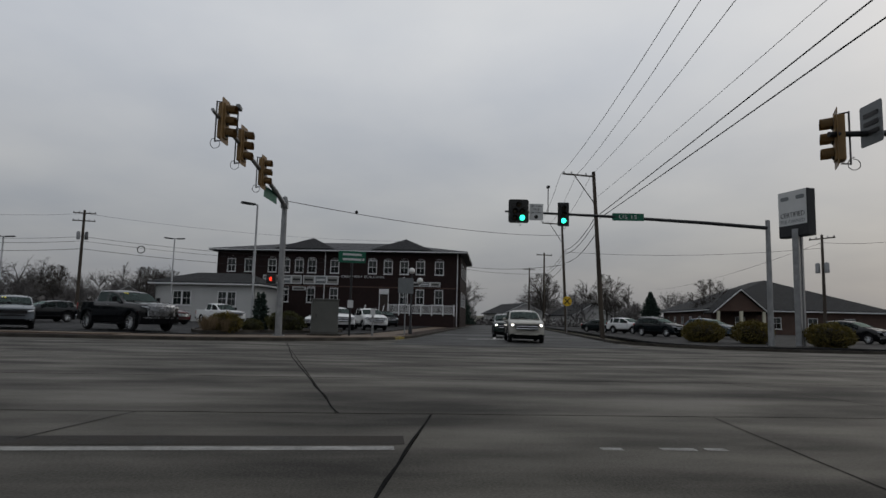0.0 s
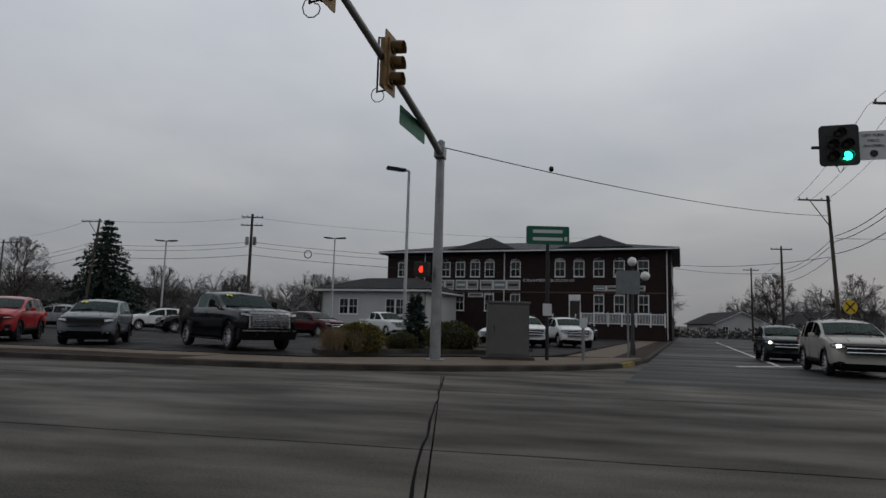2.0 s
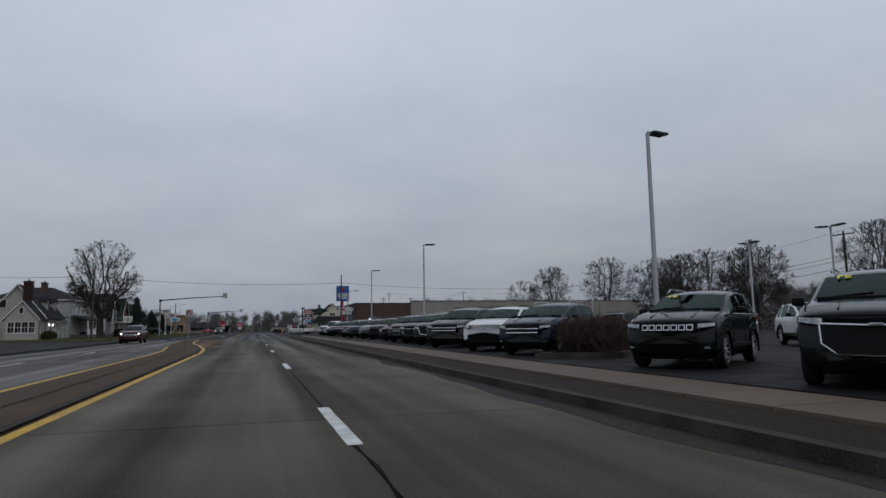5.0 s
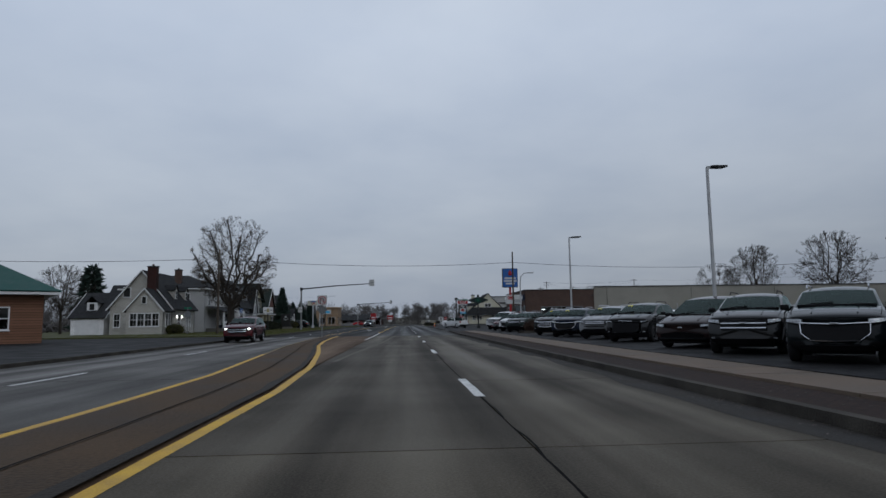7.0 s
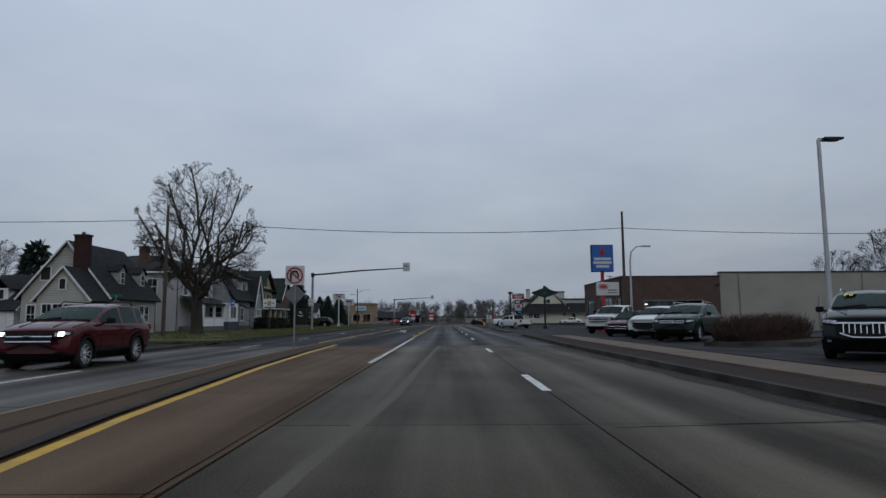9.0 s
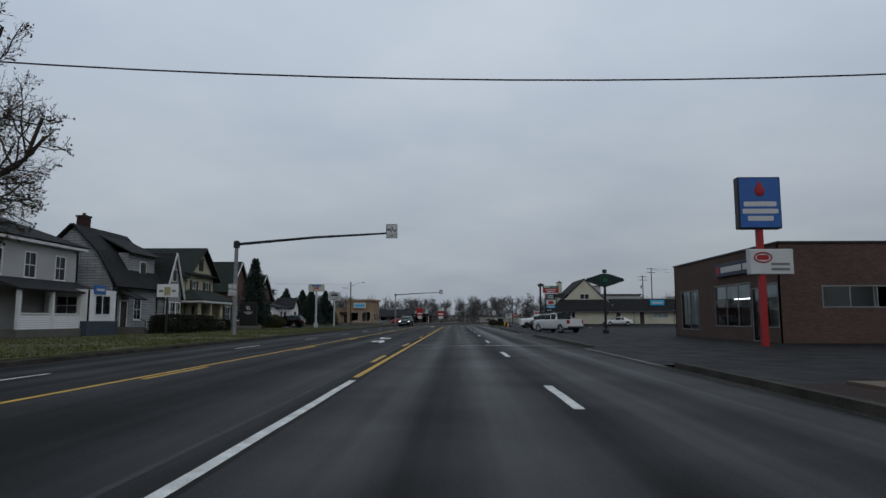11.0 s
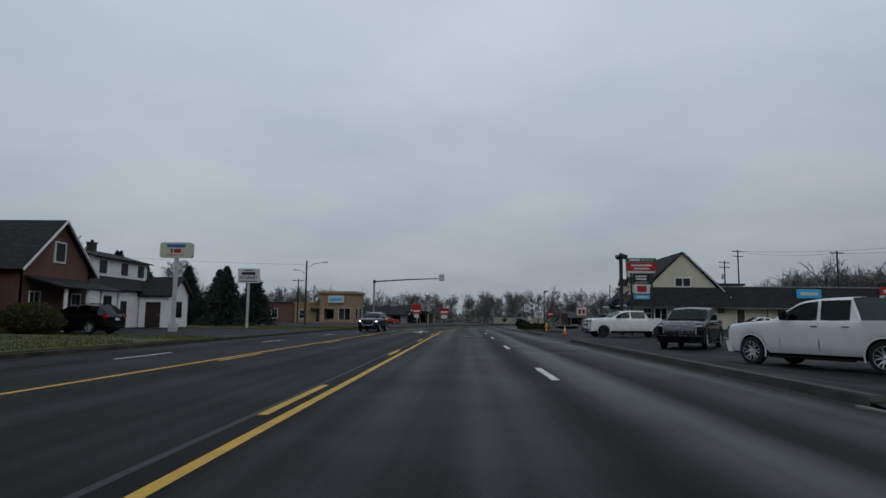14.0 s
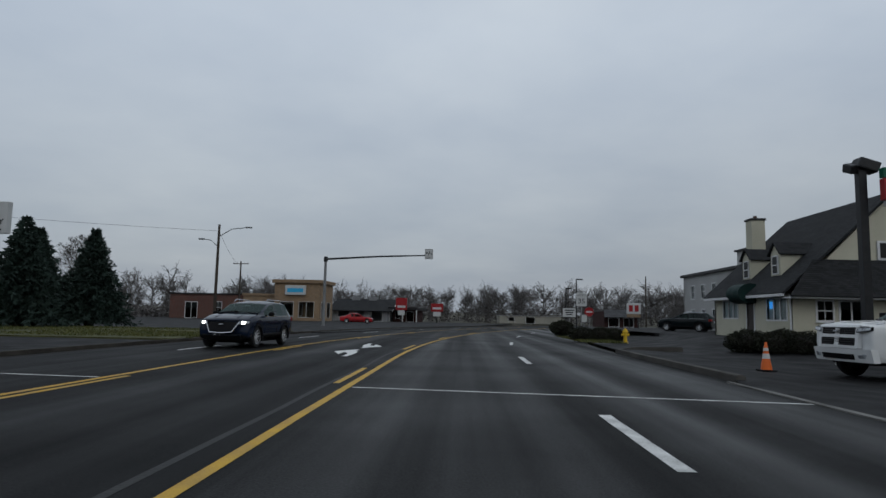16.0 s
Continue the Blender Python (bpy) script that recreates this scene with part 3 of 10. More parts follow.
line("edge_line", yellow_right, steps(14.5, 95, 0.7), 0.17, PAINT_YELLOW, "worn yellow edge line beside the median")
line("edge_line_opposite", yellow_left, steps(15, 63.6, 0.9), 0.14, PAINT_YELLOW, "yellow line on the far edge of the median")
line("edge_line_worn", yellow_left, steps(63.6, 96, 0.9), 0.11, PAINT_YELLOW_WORN, "worn yellow line on the far edge of the median")
line("median_joint", lambda y: yellow_left(y) + 0.55 * (yellow_right(y) - yellow_left(y)) + 0.04 * noise.noise((y * 0.6, 9, 0)), steps(16, 92, 0.8), 0.03, TAR, "dark joint along the median", 0.062)
line("centre_line", lambda y: -2.05 + bend(y), steps(106.5, 262, 2), 0.13, PAINT_YELLOW, "solid yellow line beside the shared turn lane")
line("centre_line_opposite", yellow_left, steps(97, 262, 2), 0.13, PAINT_YELLOW, "solid yellow line along the opposite lanes")
line("ghost_line", lambda y: interp(y, [(54, -1.68), (62, -1.4), (69, -1.06), (74, -0.71), (89, -0.33), (93, -0.2)]), steps(58, 93, 1), 0.17, GHOST,
     "pale scoured stripe where an old lane line was ground off", 0.0045)
line("seam_scuff", lambda y: -2.45 + 0.05 * noise.noise((y * 0.2, 3, 0)) + bend(y), steps(97, 262, 1), 0.09, SEAM, "pale scuffed seam between two asphalt surfaces", 0.0025)
line("turn_lane_line", lambda y: -2.0, steps(81.6, 105.8, 1.5), 0.14, PAINT_WHITE, "solid white line of the turn lane")


def dashes(name, f, starts, length, w, material, label, group):
    for s in starts:
        ob = line(name, f, steps(s, s + length, 0.6), w, material, label)
        ob["group"] = group


dashes("lane_dash", lane_right, [22.5, 34.7, 48.5, 62.1, 74.6, 87.2, 101.8, 113.8, 126.4, 139.1, 151.8, 164.5, 177.9, 190.0, 202.0, 214.0, 226, 238, 250], 3.05, 0.16,
       PAINT_WHITE, "worn white dash between two lanes", "white lane dashes")
dashes("lane_dash_opposite", lane_left, [28, 40, 52, 64, 76, 92, 104, 119.5, 131.7, 143.9, 156, 168.3, 180.5, 192.7, 205, 217, 229, 241], 3.3, 0.13,
       PAINT_WHITE, "worn white dash between the opposite lanes", "white opposite lane dashes")
dashes("turn_lane_dash", lambda y: -2.34 + bend(y), [111.2, 121.8, 134.5, 147, 159.5, 172, 184, 196, 208, 220], 3.4, 0.12, PAINT_YELLOW, "yellow dash inside the shared turn lane", "yellow turn lane dashes")
dashes("turn_lane_dash_opposite", lambda y: yellow_left(y) + 0.25, [106, 118.5, 131, 143.5, 156, 168.5, 181, 193.5, 206, 218], 3.4, 0.12, PAINT_YELLOW, "yellow dash on the far side of the shared turn lane", "yellow far turn lane dashes")


def crosswise(name, x0, x1, y, w, label):
    bm = strip(bmesh.new(), [(x, y - w / 2 - 0.11 * (x - x0)) for x in steps(x0, x1, 1)], [(x, y + w / 2 - 0.11 * (x - x0)) for x in steps(x0, x1, 1)], 0, 0.006, False)
    return tagged(part(name, bm, PAINT_WHITE), label, "road marking", kind="structure")


crosswise("cross_line", -2.5, 5.0, 123.2, 0.14, "thin white line across the lanes")
crosswise("cross_line_far", -1.95, 5.45, 183.4, 0.1, "thin white line across the lanes")
crosswise("cross_line_far", -11.0, -6.7, 184.5, 0.1, "thin white line across the opposite lanes")


def turn_arrow(x, y, flip):
    """A drawn-out curved arrow of the shared turn lane, 3.9 m long: a stem that bends into a broad head."""
    t = thing("turn_arrow", "white curved turn arrow painted on the asphalt", "road marking", x, y, 0.0, 180 if flip else 0, "turn arrows", "structure")
    bm = bmesh.new()
    A = [(-0.42, 2.0), (-0.42, 1.0), (-0.4, 0.2), (-0.32, -0.5), (-0.2, -0.95)]
    B = [(-0.24, 2.0), (-0.22, 1.1), (-0.16, 0.5), (-0.05, 0.15), (0.06, 0.0)]
    strip(bm, B, A, 0, 0.006, False)
    v = [bm.verts.new((px, py, 0.0065)) for px, py in ((-0.16, -1.95), (0.48, -0.5), (0.02, 1.1), (0.06, 0.0), (-0.2, -0.95))]
    bm.faces.new(v)
    part("arrow", bm, ARROW_WHITE, t)


ARROW_WHITE = surface("arrow_white", (0.5, 0.5, 0.49), 0.6, 0, 0, 3.0, 60, 0.2, second=(0.8, 0.8, 0.78))
for x, y, flip in ((-4.25, 128.0, True), (-4.5, 134.0, False), (-3.9, 193.4, True), (-3.7, 198.2, False)):
    turn_arrow(x, y, flip)
bm = bmesh.new()
A = [(x, side_north(x) - 4.7) for x in steps(15.5, 70, 6)]
strip(bm, A, offset_line(A, 0.14), 0, 0.005, False)
strip(bm, [(14.7, -11.0), (16.6, -13.9)], [(15.1, -11.0), (17.0, -13.9)], 0, 0.005, False)
tagged(part("side_street_line", bm, PAINT_WHITE), "worn white lane line on the side street", "road marking", kind="structure")
bm = bmesh.new()
A = [(-17.0 - 0.03 * (y + 5.9), y) for y in steps(-5.95, 6, 1)]
strip(bm, A, offset_line(A, 0.16), 0, 0.005, False)
for y0, y1 in ((-8.05, -7.85), (-8.75, -8.42), (-9.05, -8.85), (-11.6, -10.9)):
    strip(bm, [(-16.98, y0), (-16.96, y1)], [(-16.86, y0), (-16.85, y1)], 0, 0.005, False)
tagged(part("stop_line", bm, PAINT_WORN), "worn white stop line across the concrete", "road marking", kind="structure")


bm = bmesh.new()
A = [(-16.75 - 0.03 * (y + 5.9) + 0.05 * noise.noise((y, 2, 0)), y) for y in steps(-6.05, 6, 0.7)]
strip(bm, A, [(x + 0.42 + 0.03 * noise.noise((y, 7, 0)), y) for x, y in A], 0, 0.0035, False)
tagged(part("asphalt_patch", bm, DIRT), "dark asphalt trench patch along the stop line", "road patch", kind="structure")


for a, b in (((7.1, 182.04), (8.1, 181.63)), ((6.5, 176.45), (7.7, 176.48)), ((18.13, 193.4), (16.61, 187.0)), ((21.1, 193.4), (19.45, 187.07))):
    a, b = Vector(a), Vector(b)
    n = Vector((-(b - a).y, (b - a).x)).normalized() * 0.06
    za, zb = [(0.1 + (PLAZA_Z - 0.1) * (q.x - 6.2) / 2.8 if q.x < 9 else rise(q.y, q.x)) + 0.02 for q in (a, b)]
    bm = bmesh.new()
    bm.faces.new([bm.verts.new(p) for p in ((*(a - n), za), (*(b - n), zb), (*(b + n), zb), (*(a + n), za))])
    tagged(part("parking_line", bm, PAINT_WHITE), "worn white parking line on the forecourt", "road marking", group="parking lines", kind="structure")

# ---- tarred cracks in the concrete
def crack(name, a, b, w=0.035, wobble=0.1, seed=1.0, top=0.0055):
    bm = bmesh.new()
    a, b = Vector(a), Vector(b)
    n = max(4, int((b - a).length / 0.5))
    side = Vector((-(b - a).y, (b - a).x)).normalized()
    A, B = [], []
    for i in range(n + 1):
        p = a.lerp(b, i / n) + side * wobble * noise.noise((i * 0.45, seed, 0))
        k = w * (0.6 + 0.8 * abs(noise.noise((i * 0.9, seed, 5))))
        A.append((p - side * k)[:]); B.append((p + side * k)[:])
    strip(bm, A, B, 0, top, False)
    return tagged(part(name, bm, TAR), "black tarred crack in the concrete", "crack", kind="structure")


crack("crack", (-14.9, -5.33), (-4.66, -3.4), 0.02, 0.05)
crack("crack", (-4.66, -3.4), (5.1, -1.88), 0.02, 0.05, 4)
crack("crack", (-14.94, -6.43), (-18.6, -5.77), 0.016, 0.04, 3)
crack("crack", (1.9, -14.0), (1.83, 11.0), 0.014, 0.05, 6)
for x0 in (-14.87, -10.37, -3.85):
    crack("crack", (x0, -16.0), (x0, 5.0), 0.011, 0.06, x0)
crack("crack", (-14.9, -3.0), (-16.6, -2.6), 0.012, 0.05, 8)
crack("crack", (-15.0, -10.0), (-18.4, -9.45), 0.012, 0.05, 9)
crack("crack", (-1.9, 56), (-2.05, 93), 0.012, 0.03, 11)
crack("crack", (-5.9, 40.0), (-2.9, 40.3), 0.016, 0.08, 12, 0.053)
crack("crack", (1.83, 2.0), (1.77, 62), 0.018, 0.05, 5, 0.002)
crack("crack", (1.9, 71), (5.0, 71.4), 0.02, 0.1, 7)


# ---------------------------------------------------------------- vehicles
TYRE = surface("tyre_rubber", (0.012, 0.012, 0.013), 0.8, 0, 0.3, 8, 60, 0.2)
BLACK_TRIM = surface("black_trim", (0.006, 0.006, 0.007), 0.55, 0, 0.2, 6, 60, spec=0.1)
SATIN = surface("satin_chrome", (0.2, 0.205, 0.215), 0.25, 1.0, 0.1, 6, 40)
CHROME = surface("chrome", (0.5, 0.51, 0.53), 0.12, 1.0, 0.1, 6, 40)
ALLOY = surface("alloy_rim", (0.55, 0.56, 0.58), 0.3, 0.6, 0.15, 8, 40)
DARK_ALLOY = surface("dark_rim", (0.03, 0.03, 0.032), 0.35, 0.6, 0.15, 8, 40)
CAR_GLASS = glass("car_glass", (0.42, 0.56, 0.52), 0.4, sheen=(0.42, 0.53, 0.5))
TINTED = glass("tinted_glass", (0.3, 0.32, 0.32), 0.3, sheen=(0.5, 0.62, 0.6))
SIGN_GREY_TRIM = surface("grey_grille_mesh", (0.05, 0.05, 0.052), 0.4, 0.3, 0.1, 6)
LENS_CLEAR = surface("headlamp_lens", (0.1, 0.105, 0.115), 0.1, 0.2, 0, 9, 30, coat=0.5, second=(0.5, 0.53, 0.56))
LENS_RED = surface("tail_lens", (0.25, 0.012, 0.012), 0.15, 0, 0.2, 14, 60, coat=0.6)
SEAT = surface("seat_cloth", (0.02, 0.02, 0.022), 0.8, 0, 0.2, 6)
PLATE = surface("plate", (0.5, 0.52, 0.55), 0.5, 0, 0.1, 10)
YELLOW_STICKER = surface("yellow_sticker", (0.7, 0.62, 0.03), 0.5, 0, 0.05, 6)
WHITE_STICKER = surface("white_sticker", (0.7, 0.7, 0.7), 0.5, 0, 0.05, 6)
HEAD_ON = lamp_glow("headlamp_lit", (1.0, 0.95, 0.85), 5.0)
PAINTS = {}


def car_paint(key):
    table = {"black": (0.0035, 0.004, 0.005), "dark": (0.005, 0.008, 0.0095), "white": (0.62, 0.63, 0.63), "silver": (0.2, 0.205, 0.215), "grey": (0.11, 0.125, 0.14),
             "red": (0.3, 0.018, 0.022), "maroon": (0.055, 0.006, 0.009), "navy": (0.006, 0.011, 0.026), "bluegrey": (0.05, 0.075, 0.1), "green": (0.008, 0.018, 0.016),
             "tan": (0.3, 0.26, 0.2), "gold": (0.3, 0.29, 0.26), "brown": (0.02, 0.012, 0.012)}
    if key not in PAINTS:
        PAINTS[key] = surface("paint_" + key, table[key], 0.1, 0.0, 0.06, 1.5, 150, 0.0, coat=0.0, rough_vary=0.03, spec=0.4 if key == "black" else 0.24)
    return PAINTS[key]


def wheel(parent, x, y, r, w, dark, sgn):
    """Tyre with tread shoulders, and a rim of ten spokes as its part; the axle along y."""
    bm = lathe(bmesh.new(), [(r * 0.66, -w / 2 + 0.01), (r * 0.8, -w / 2), (r * 0.95, -w / 2 + 0.015), (r, -w / 2 + 0.05), (r, w / 2 - 0.05), (r * 0.95, w / 2 - 0.015), (r * 0.8, w / 2), (r * 0.66, w / 2 - 0.01)],
               22, "y", (x, y, r), cap=False)
    tyre = part("wheel", bm, TYRE, parent, smooth=40)
    bm = lathe(bmesh.new(), [(r * 0.67, -sgn * w * 0.1), (r * 0.67, sgn * w * 0.46), (r * 0.62, sgn * w * 0.47), (r * 0.58, sgn * w * 0.2), (0.02, sgn * w * 0.16)], 22, "y", (x, y, r), cap=False)
    part("rim_barrel", bm, DARK_ALLOY, tyre, smooth=40)
    bm = bmesh.new()
    f = sgn * w * 0.43
    for k in range(6):
        for s in (-1, 1):
            # twin spokes that narrow outwards and sit dished towards the hub
            a = 2 * math.pi * k / 6 + s * 0.14
            b = 2 * math.pi * k / 6 + s * 0.24
            rows = []
            for rad, ang, wd, y0 in ((r * 0.12, a, r * 0.055, f - sgn * 0.035), (r * 0.4, (a + b) / 2, r * 0.036, f - sgn * 0.012), (r * 0.64, b, r * 0.03, f)):
                c, n = Vector((math.cos(ang), 0, math.sin(ang))), Vector((-math.sin(ang), 0, math.cos(ang)))
                o = Vector((x, y, r)) + c * rad
                rows.append([bm.verts.new(o + n * q * wd + Vector((0, y0 - sgn * d, 0))) for q, d in ((-1, 0.0), (1, 0.0), (1, 0.03), (-1, 0.03))])
            for p0, p1 in zip(rows, rows[1:]):
                for q in range(4):
                    bm.faces.new((p0[q], p0[(q + 1) % 4], p1[(q + 1) % 4], p1[q]))
    lathe(bm, [(r * 0.17, f - sgn * 0.06), (r * 0.16, f - sgn * 0.015), (r * 0.05, f)], 12, "y", (x, y, r))
    lathe(bm, [(r * 0.69, f - sgn * 0.03), (r * 0.69, f + sgn * 0.004), (r * 0.66, f + sgn * 0.012), (r * 0.63, f), (r * 0.63, f - sgn * 0.03)], 24, "y", (x, y, r), cap=False)
    part("rim", bm, DARK_ALLOY if dark else ALLOY, tyre, smooth=30)


SHAPES = {
    # length, width, height, wheel radius, clearance; then, back from the nose: front and rear axle, cowl, roof front and rear, tail; heights of the hood at nose and cowl, belt, rear deck
    "suv": dict(L=4.72, W=1.88, H=1.69, r=0.365, gc=0.22, fa=0.92, ra=3.66, cowl=1.30, rf=2.2, rr=4.0, tail=4.6, hn=1.0, hc=1.19, belt=1.12, rear=1.14),
    "compact": dict(L=4.42, W=1.83, H=1.65, r=0.35, gc=0.21, fa=0.88, ra=3.52, cowl=1.22, rf=2.0, rr=3.85, tail=4.32, hn=0.98, hc=1.16, belt=1.09, rear=1.1),
    "large": dict(L=5.18, W=1.98, H=1.79, r=0.385, gc=0.22, fa=0.98, ra=4.05, cowl=1.40, rf=2.3, rr=4.5, tail=5.06, hn=1.05, hc=1.25, belt=1.17, rear=1.18),
    "van": dict(L=5.15, W=1.98, H=1.74, r=0.35, gc=0.18, fa=0.98, ra=4.04, cowl=1.16, rf=2.3, rr=4.6, tail=5.08, hn=0.84, hc=1.06, belt=1.02, rear=1.1),
    "sedan": dict(L=4.8, W=1.84, H=1.45, r=0.335, gc=0.17, fa=0.95, ra=3.78, cowl=1.38, rf=2.25, rr=3.2, tail=4.12, hn=0.74, hc=0.95, belt=0.92, rear=0.98),
    "pickup": dict(L=5.85, W=2.03, H=1.93, r=0.41, gc=0.32, fa=0.98, ra=4.66, cowl=1.6, rf=2.4, rr=3.85, tail=4.1, hn=1.17, hc=1.31, belt=1.3, rear=1.28),
    "hd_pickup": dict(L=6.2, W=2.08, H=2.02, r=0.425, gc=0.38, fa=1.0, ra=5.0, cowl=1.7, rf=2.5, rr=4.1, tail=4.35, hn=1.31, hc=1.44, belt=1.42, rear=1.4),
    "crew_pickup": dict(L=6.5, W=2.06, H=2.02, r=0.43, gc=0.4, fa=1.1, ra=5.4, cowl=1.75, rf=2.5, rr=4.35, tail=4.6, hn=1.35, hc=1.46, belt=1.42, rear=1.4),
}


def soften(ob):
    """One level of subdivision: sheet metal and glass curve in both ways."""
    m = ob.modifiers.new("curvature", "SUBSURF")
    m.levels = m.render_levels = 1
    return ob


def vehicle(kind, paint, label, x, y, heading, z=CAR_Z, front="bar", dark_rims=False, lit=False, rails=True, sticker=False, group="", cladding=True, category="car", detail=True):
    """A parked vehicle whose nose is at (x, y) and points along heading (degrees, 0 along +x)."""
    p = SHAPES[kind]
    L, W, H, r, gc, hn = p["L"], p["W"] / 2, p["H"], p["r"], p["gc"], p["hn"]
    t = thing({"sedan": "sedan", "pickup": "pickup_truck", "hd_pickup": "pickup_truck", "crew_pickup": "pickup_truck", "van": "minivan"}.get(kind, "suv"), label, category, x, y, z, heading, group)
    truck = "pickup" in kind
    body_m = car_paint(paint)
    R = r * 1.15
    dark_body = paint in ("black", "dark", "navy", "green", "bluegrey", "brown", "maroon")

    def bow(bm):
        """Rounds the nose and the tail in plan."""
        for v in bm.verts:
            s, u = -v.co.x, min(1.0, abs(v.co.y) / W)
            k = max(0.0, 1 - max(0.0, s) / 0.85)
            v.co.x -= (0.26 if not truck else 0.14) * u ** 2.6 * k
            # seen from the side the nose leans back towards the hood and tucks in under the bumper
            v.co.x -= (0.11 if not truck else 0.05) * min(1.0, max(0.0, (v.co.z - hn + 0.34) / 0.34)) ** 1.4 * k
            v.co.x -= 0.09 * min(1.0, max(0.0, (gc + 0.2 - v.co.z) / 0.2)) * k
            v.co.x += (0.05 if not truck else 0.0) * math.exp(-((v.co.z - gc - 0.3) / 0.13) ** 2) * k
            q = max(0.0, 1 - max(0.0, L - s) / 0.6)
            v.co.x += 0.1 * u ** 2.6 * q
        return bm

    def fascia(y0, y1, zl, zh, out=0.012, back=0.05, n=9):
        """A strip across the nose between the heights zl(u) and zh(u), u the share of half the width, proud by out."""
        bm = bmesh.new()
        rows = []
        for i in range(n + 1):
            yy = (y0 + (y1 - y0) * i / n) * W
            u = abs(yy) / W
            a, b = (f(u) if callable(f) else f for f in (zl, zh))
            lean = lambda h: out - max(0.0, (h - (hn - 0.1)) * 0.5)
            rows.append([bm.verts.new(c) for c in ((lean(a), yy, a), (lean(b), yy, b), (-back, yy, b), (-back, yy, a))])
        for p0, p1 in zip(rows, rows[1:]):
            for i in range(4):
                bm.faces.new((p0[i], p0[(i + 1) % 4], p1[(i + 1) % 4], p1[i]))
        bm.faces.new(rows[0]); bm.faces.new(rows[-1])
        return bow(bm)

    def bent_tube(pts, rad):
        fine = []
        for a, b in zip(pts, pts[1:]):
            for i in range(4):
                fine.append(tuple(a[k] + (b[k] - a[k]) * i / 4 for k in range(3)))
        return bow(tubed(fine + [pts[-1]], rad, 6))

    st = {0.0, 0.04, 0.12, 0.25, 0.42, 0.62, p["cowl"], p["cowl"] + 0.32, p["rf"], p["rf"] + 0.16, p["rr"], p["tail"], L - 0.12, L - 0.03, L}
    for c in (p["fa"], p["ra"]):
        for k in (-1.0, -0.95, -0.8, -0.55, -0.28, 0, 0.28, 0.55, 0.8, 0.95, 1.0):
            st.add(c + k * R)
        st.add(c - R - 0.02), st.add(c + R + 0.02)
    if truck:
        pil = [(2.98, 3.06)] if kind == "pickup" else [(3.15, 3.24)]
        st |= {p["tail"] + 0.03, p["tail"] + 0.1, L - 0.1}
    elif kind == "sedan":
        pil = [(2.72, 2.8)]
    else:
        a, b = p["rf"], p["rr"]
        pil = [(a + 0.3 * (b - a), a + 0.3 * (b - a) + 0.09), (a + 0.8 * (b - a), a + 0.8 * (b - a) + 0.1)]
    for q in pil:
        st |= set(q)
    st = sorted(s for s in st if 0 <= s <= L)
    keep = {p["cowl"], p["cowl"] + 0.32, p["rf"], p["rr"], p["tail"]} | {v for q in pil for v in q}
    out = []
    for s in st:
        if out and s - out[-1] < 0.014:
            if s in keep:
                out[-1] = s
            continue
        out.append(s)
    st = out

    def top(s):
        if s <= p["cowl"]:
            return interp(s, [(0, hn - 0.08), (0.04, hn - 0.025), (0.12, hn + 0.005), (0.25, hn + 0.2 * (p["hc"] - hn)), (0.62, hn + 0.55 * (p["hc"] - hn)), (p["cowl"], p["hc"])])
        if truck and s > p["tail"]:
            return 0.86 if s < L - 0.09 else p["belt"] - 0.02
        if kind == "sedan":
            return interp(s, [(p["cowl"], p["hc"]), (p["rf"], H - 0.03), ((p["rf"] + p["rr"]) / 2, H), (p["rr"], H - 0.05), (p["tail"], p["belt"] + 0.08), (L - 0.1, p["belt"] + 0.06), (L, p["belt"] - 0.12)])
        k = [(p["cowl"], p["hc"]), ((p["cowl"] + p["rf"]) / 2, p["hc"] + 0.53 * (H - 0.12 - p["hc"])), (p["rf"], H - 0.12), (p["rf"] + 0.16, H - 0.075), (p["rf"] + 0.8, H), (p["rr"], H - 0.05 if not truck else H - 0.01)]
        k += [(p["tail"], p["belt"])] if truck else [(p["tail"], p["rear"] + 0.02), (L - 0.03, p["rear"] - 0.08), (L, p["rear"] - 0.25)]
        return interp(s, k)

    def wide(s):
        return W * interp(s, [(0, 0.95), (0.12, 0.97), (0.42, 0.99), (0.7, 1.0), (L - 0.7, 1.0), (L - 0.15, 0.97), (L, 0.93)])

    def low(s):
        z0 = interp(s, [(0, gc + 0.07), (0.12, gc), (L - 0.3, gc + 0.03), (L, gc + 0.14)])
        for c in (p["fa"], p["ra"]):
            d = abs(s - c)
            if d < R:
                return max(z0, r + math.sqrt(max(0, R * R - d * d)))
        return z0

    clad = 0.13 if cladding and not truck and kind not in ("sedan", "van") else 0.05
    bm = bmesh.new()
    sharp = bm.verts.layers.float.new("crease_vert")
    firm = bm.edges.layers.float.new("crease_edge")
    grid = []
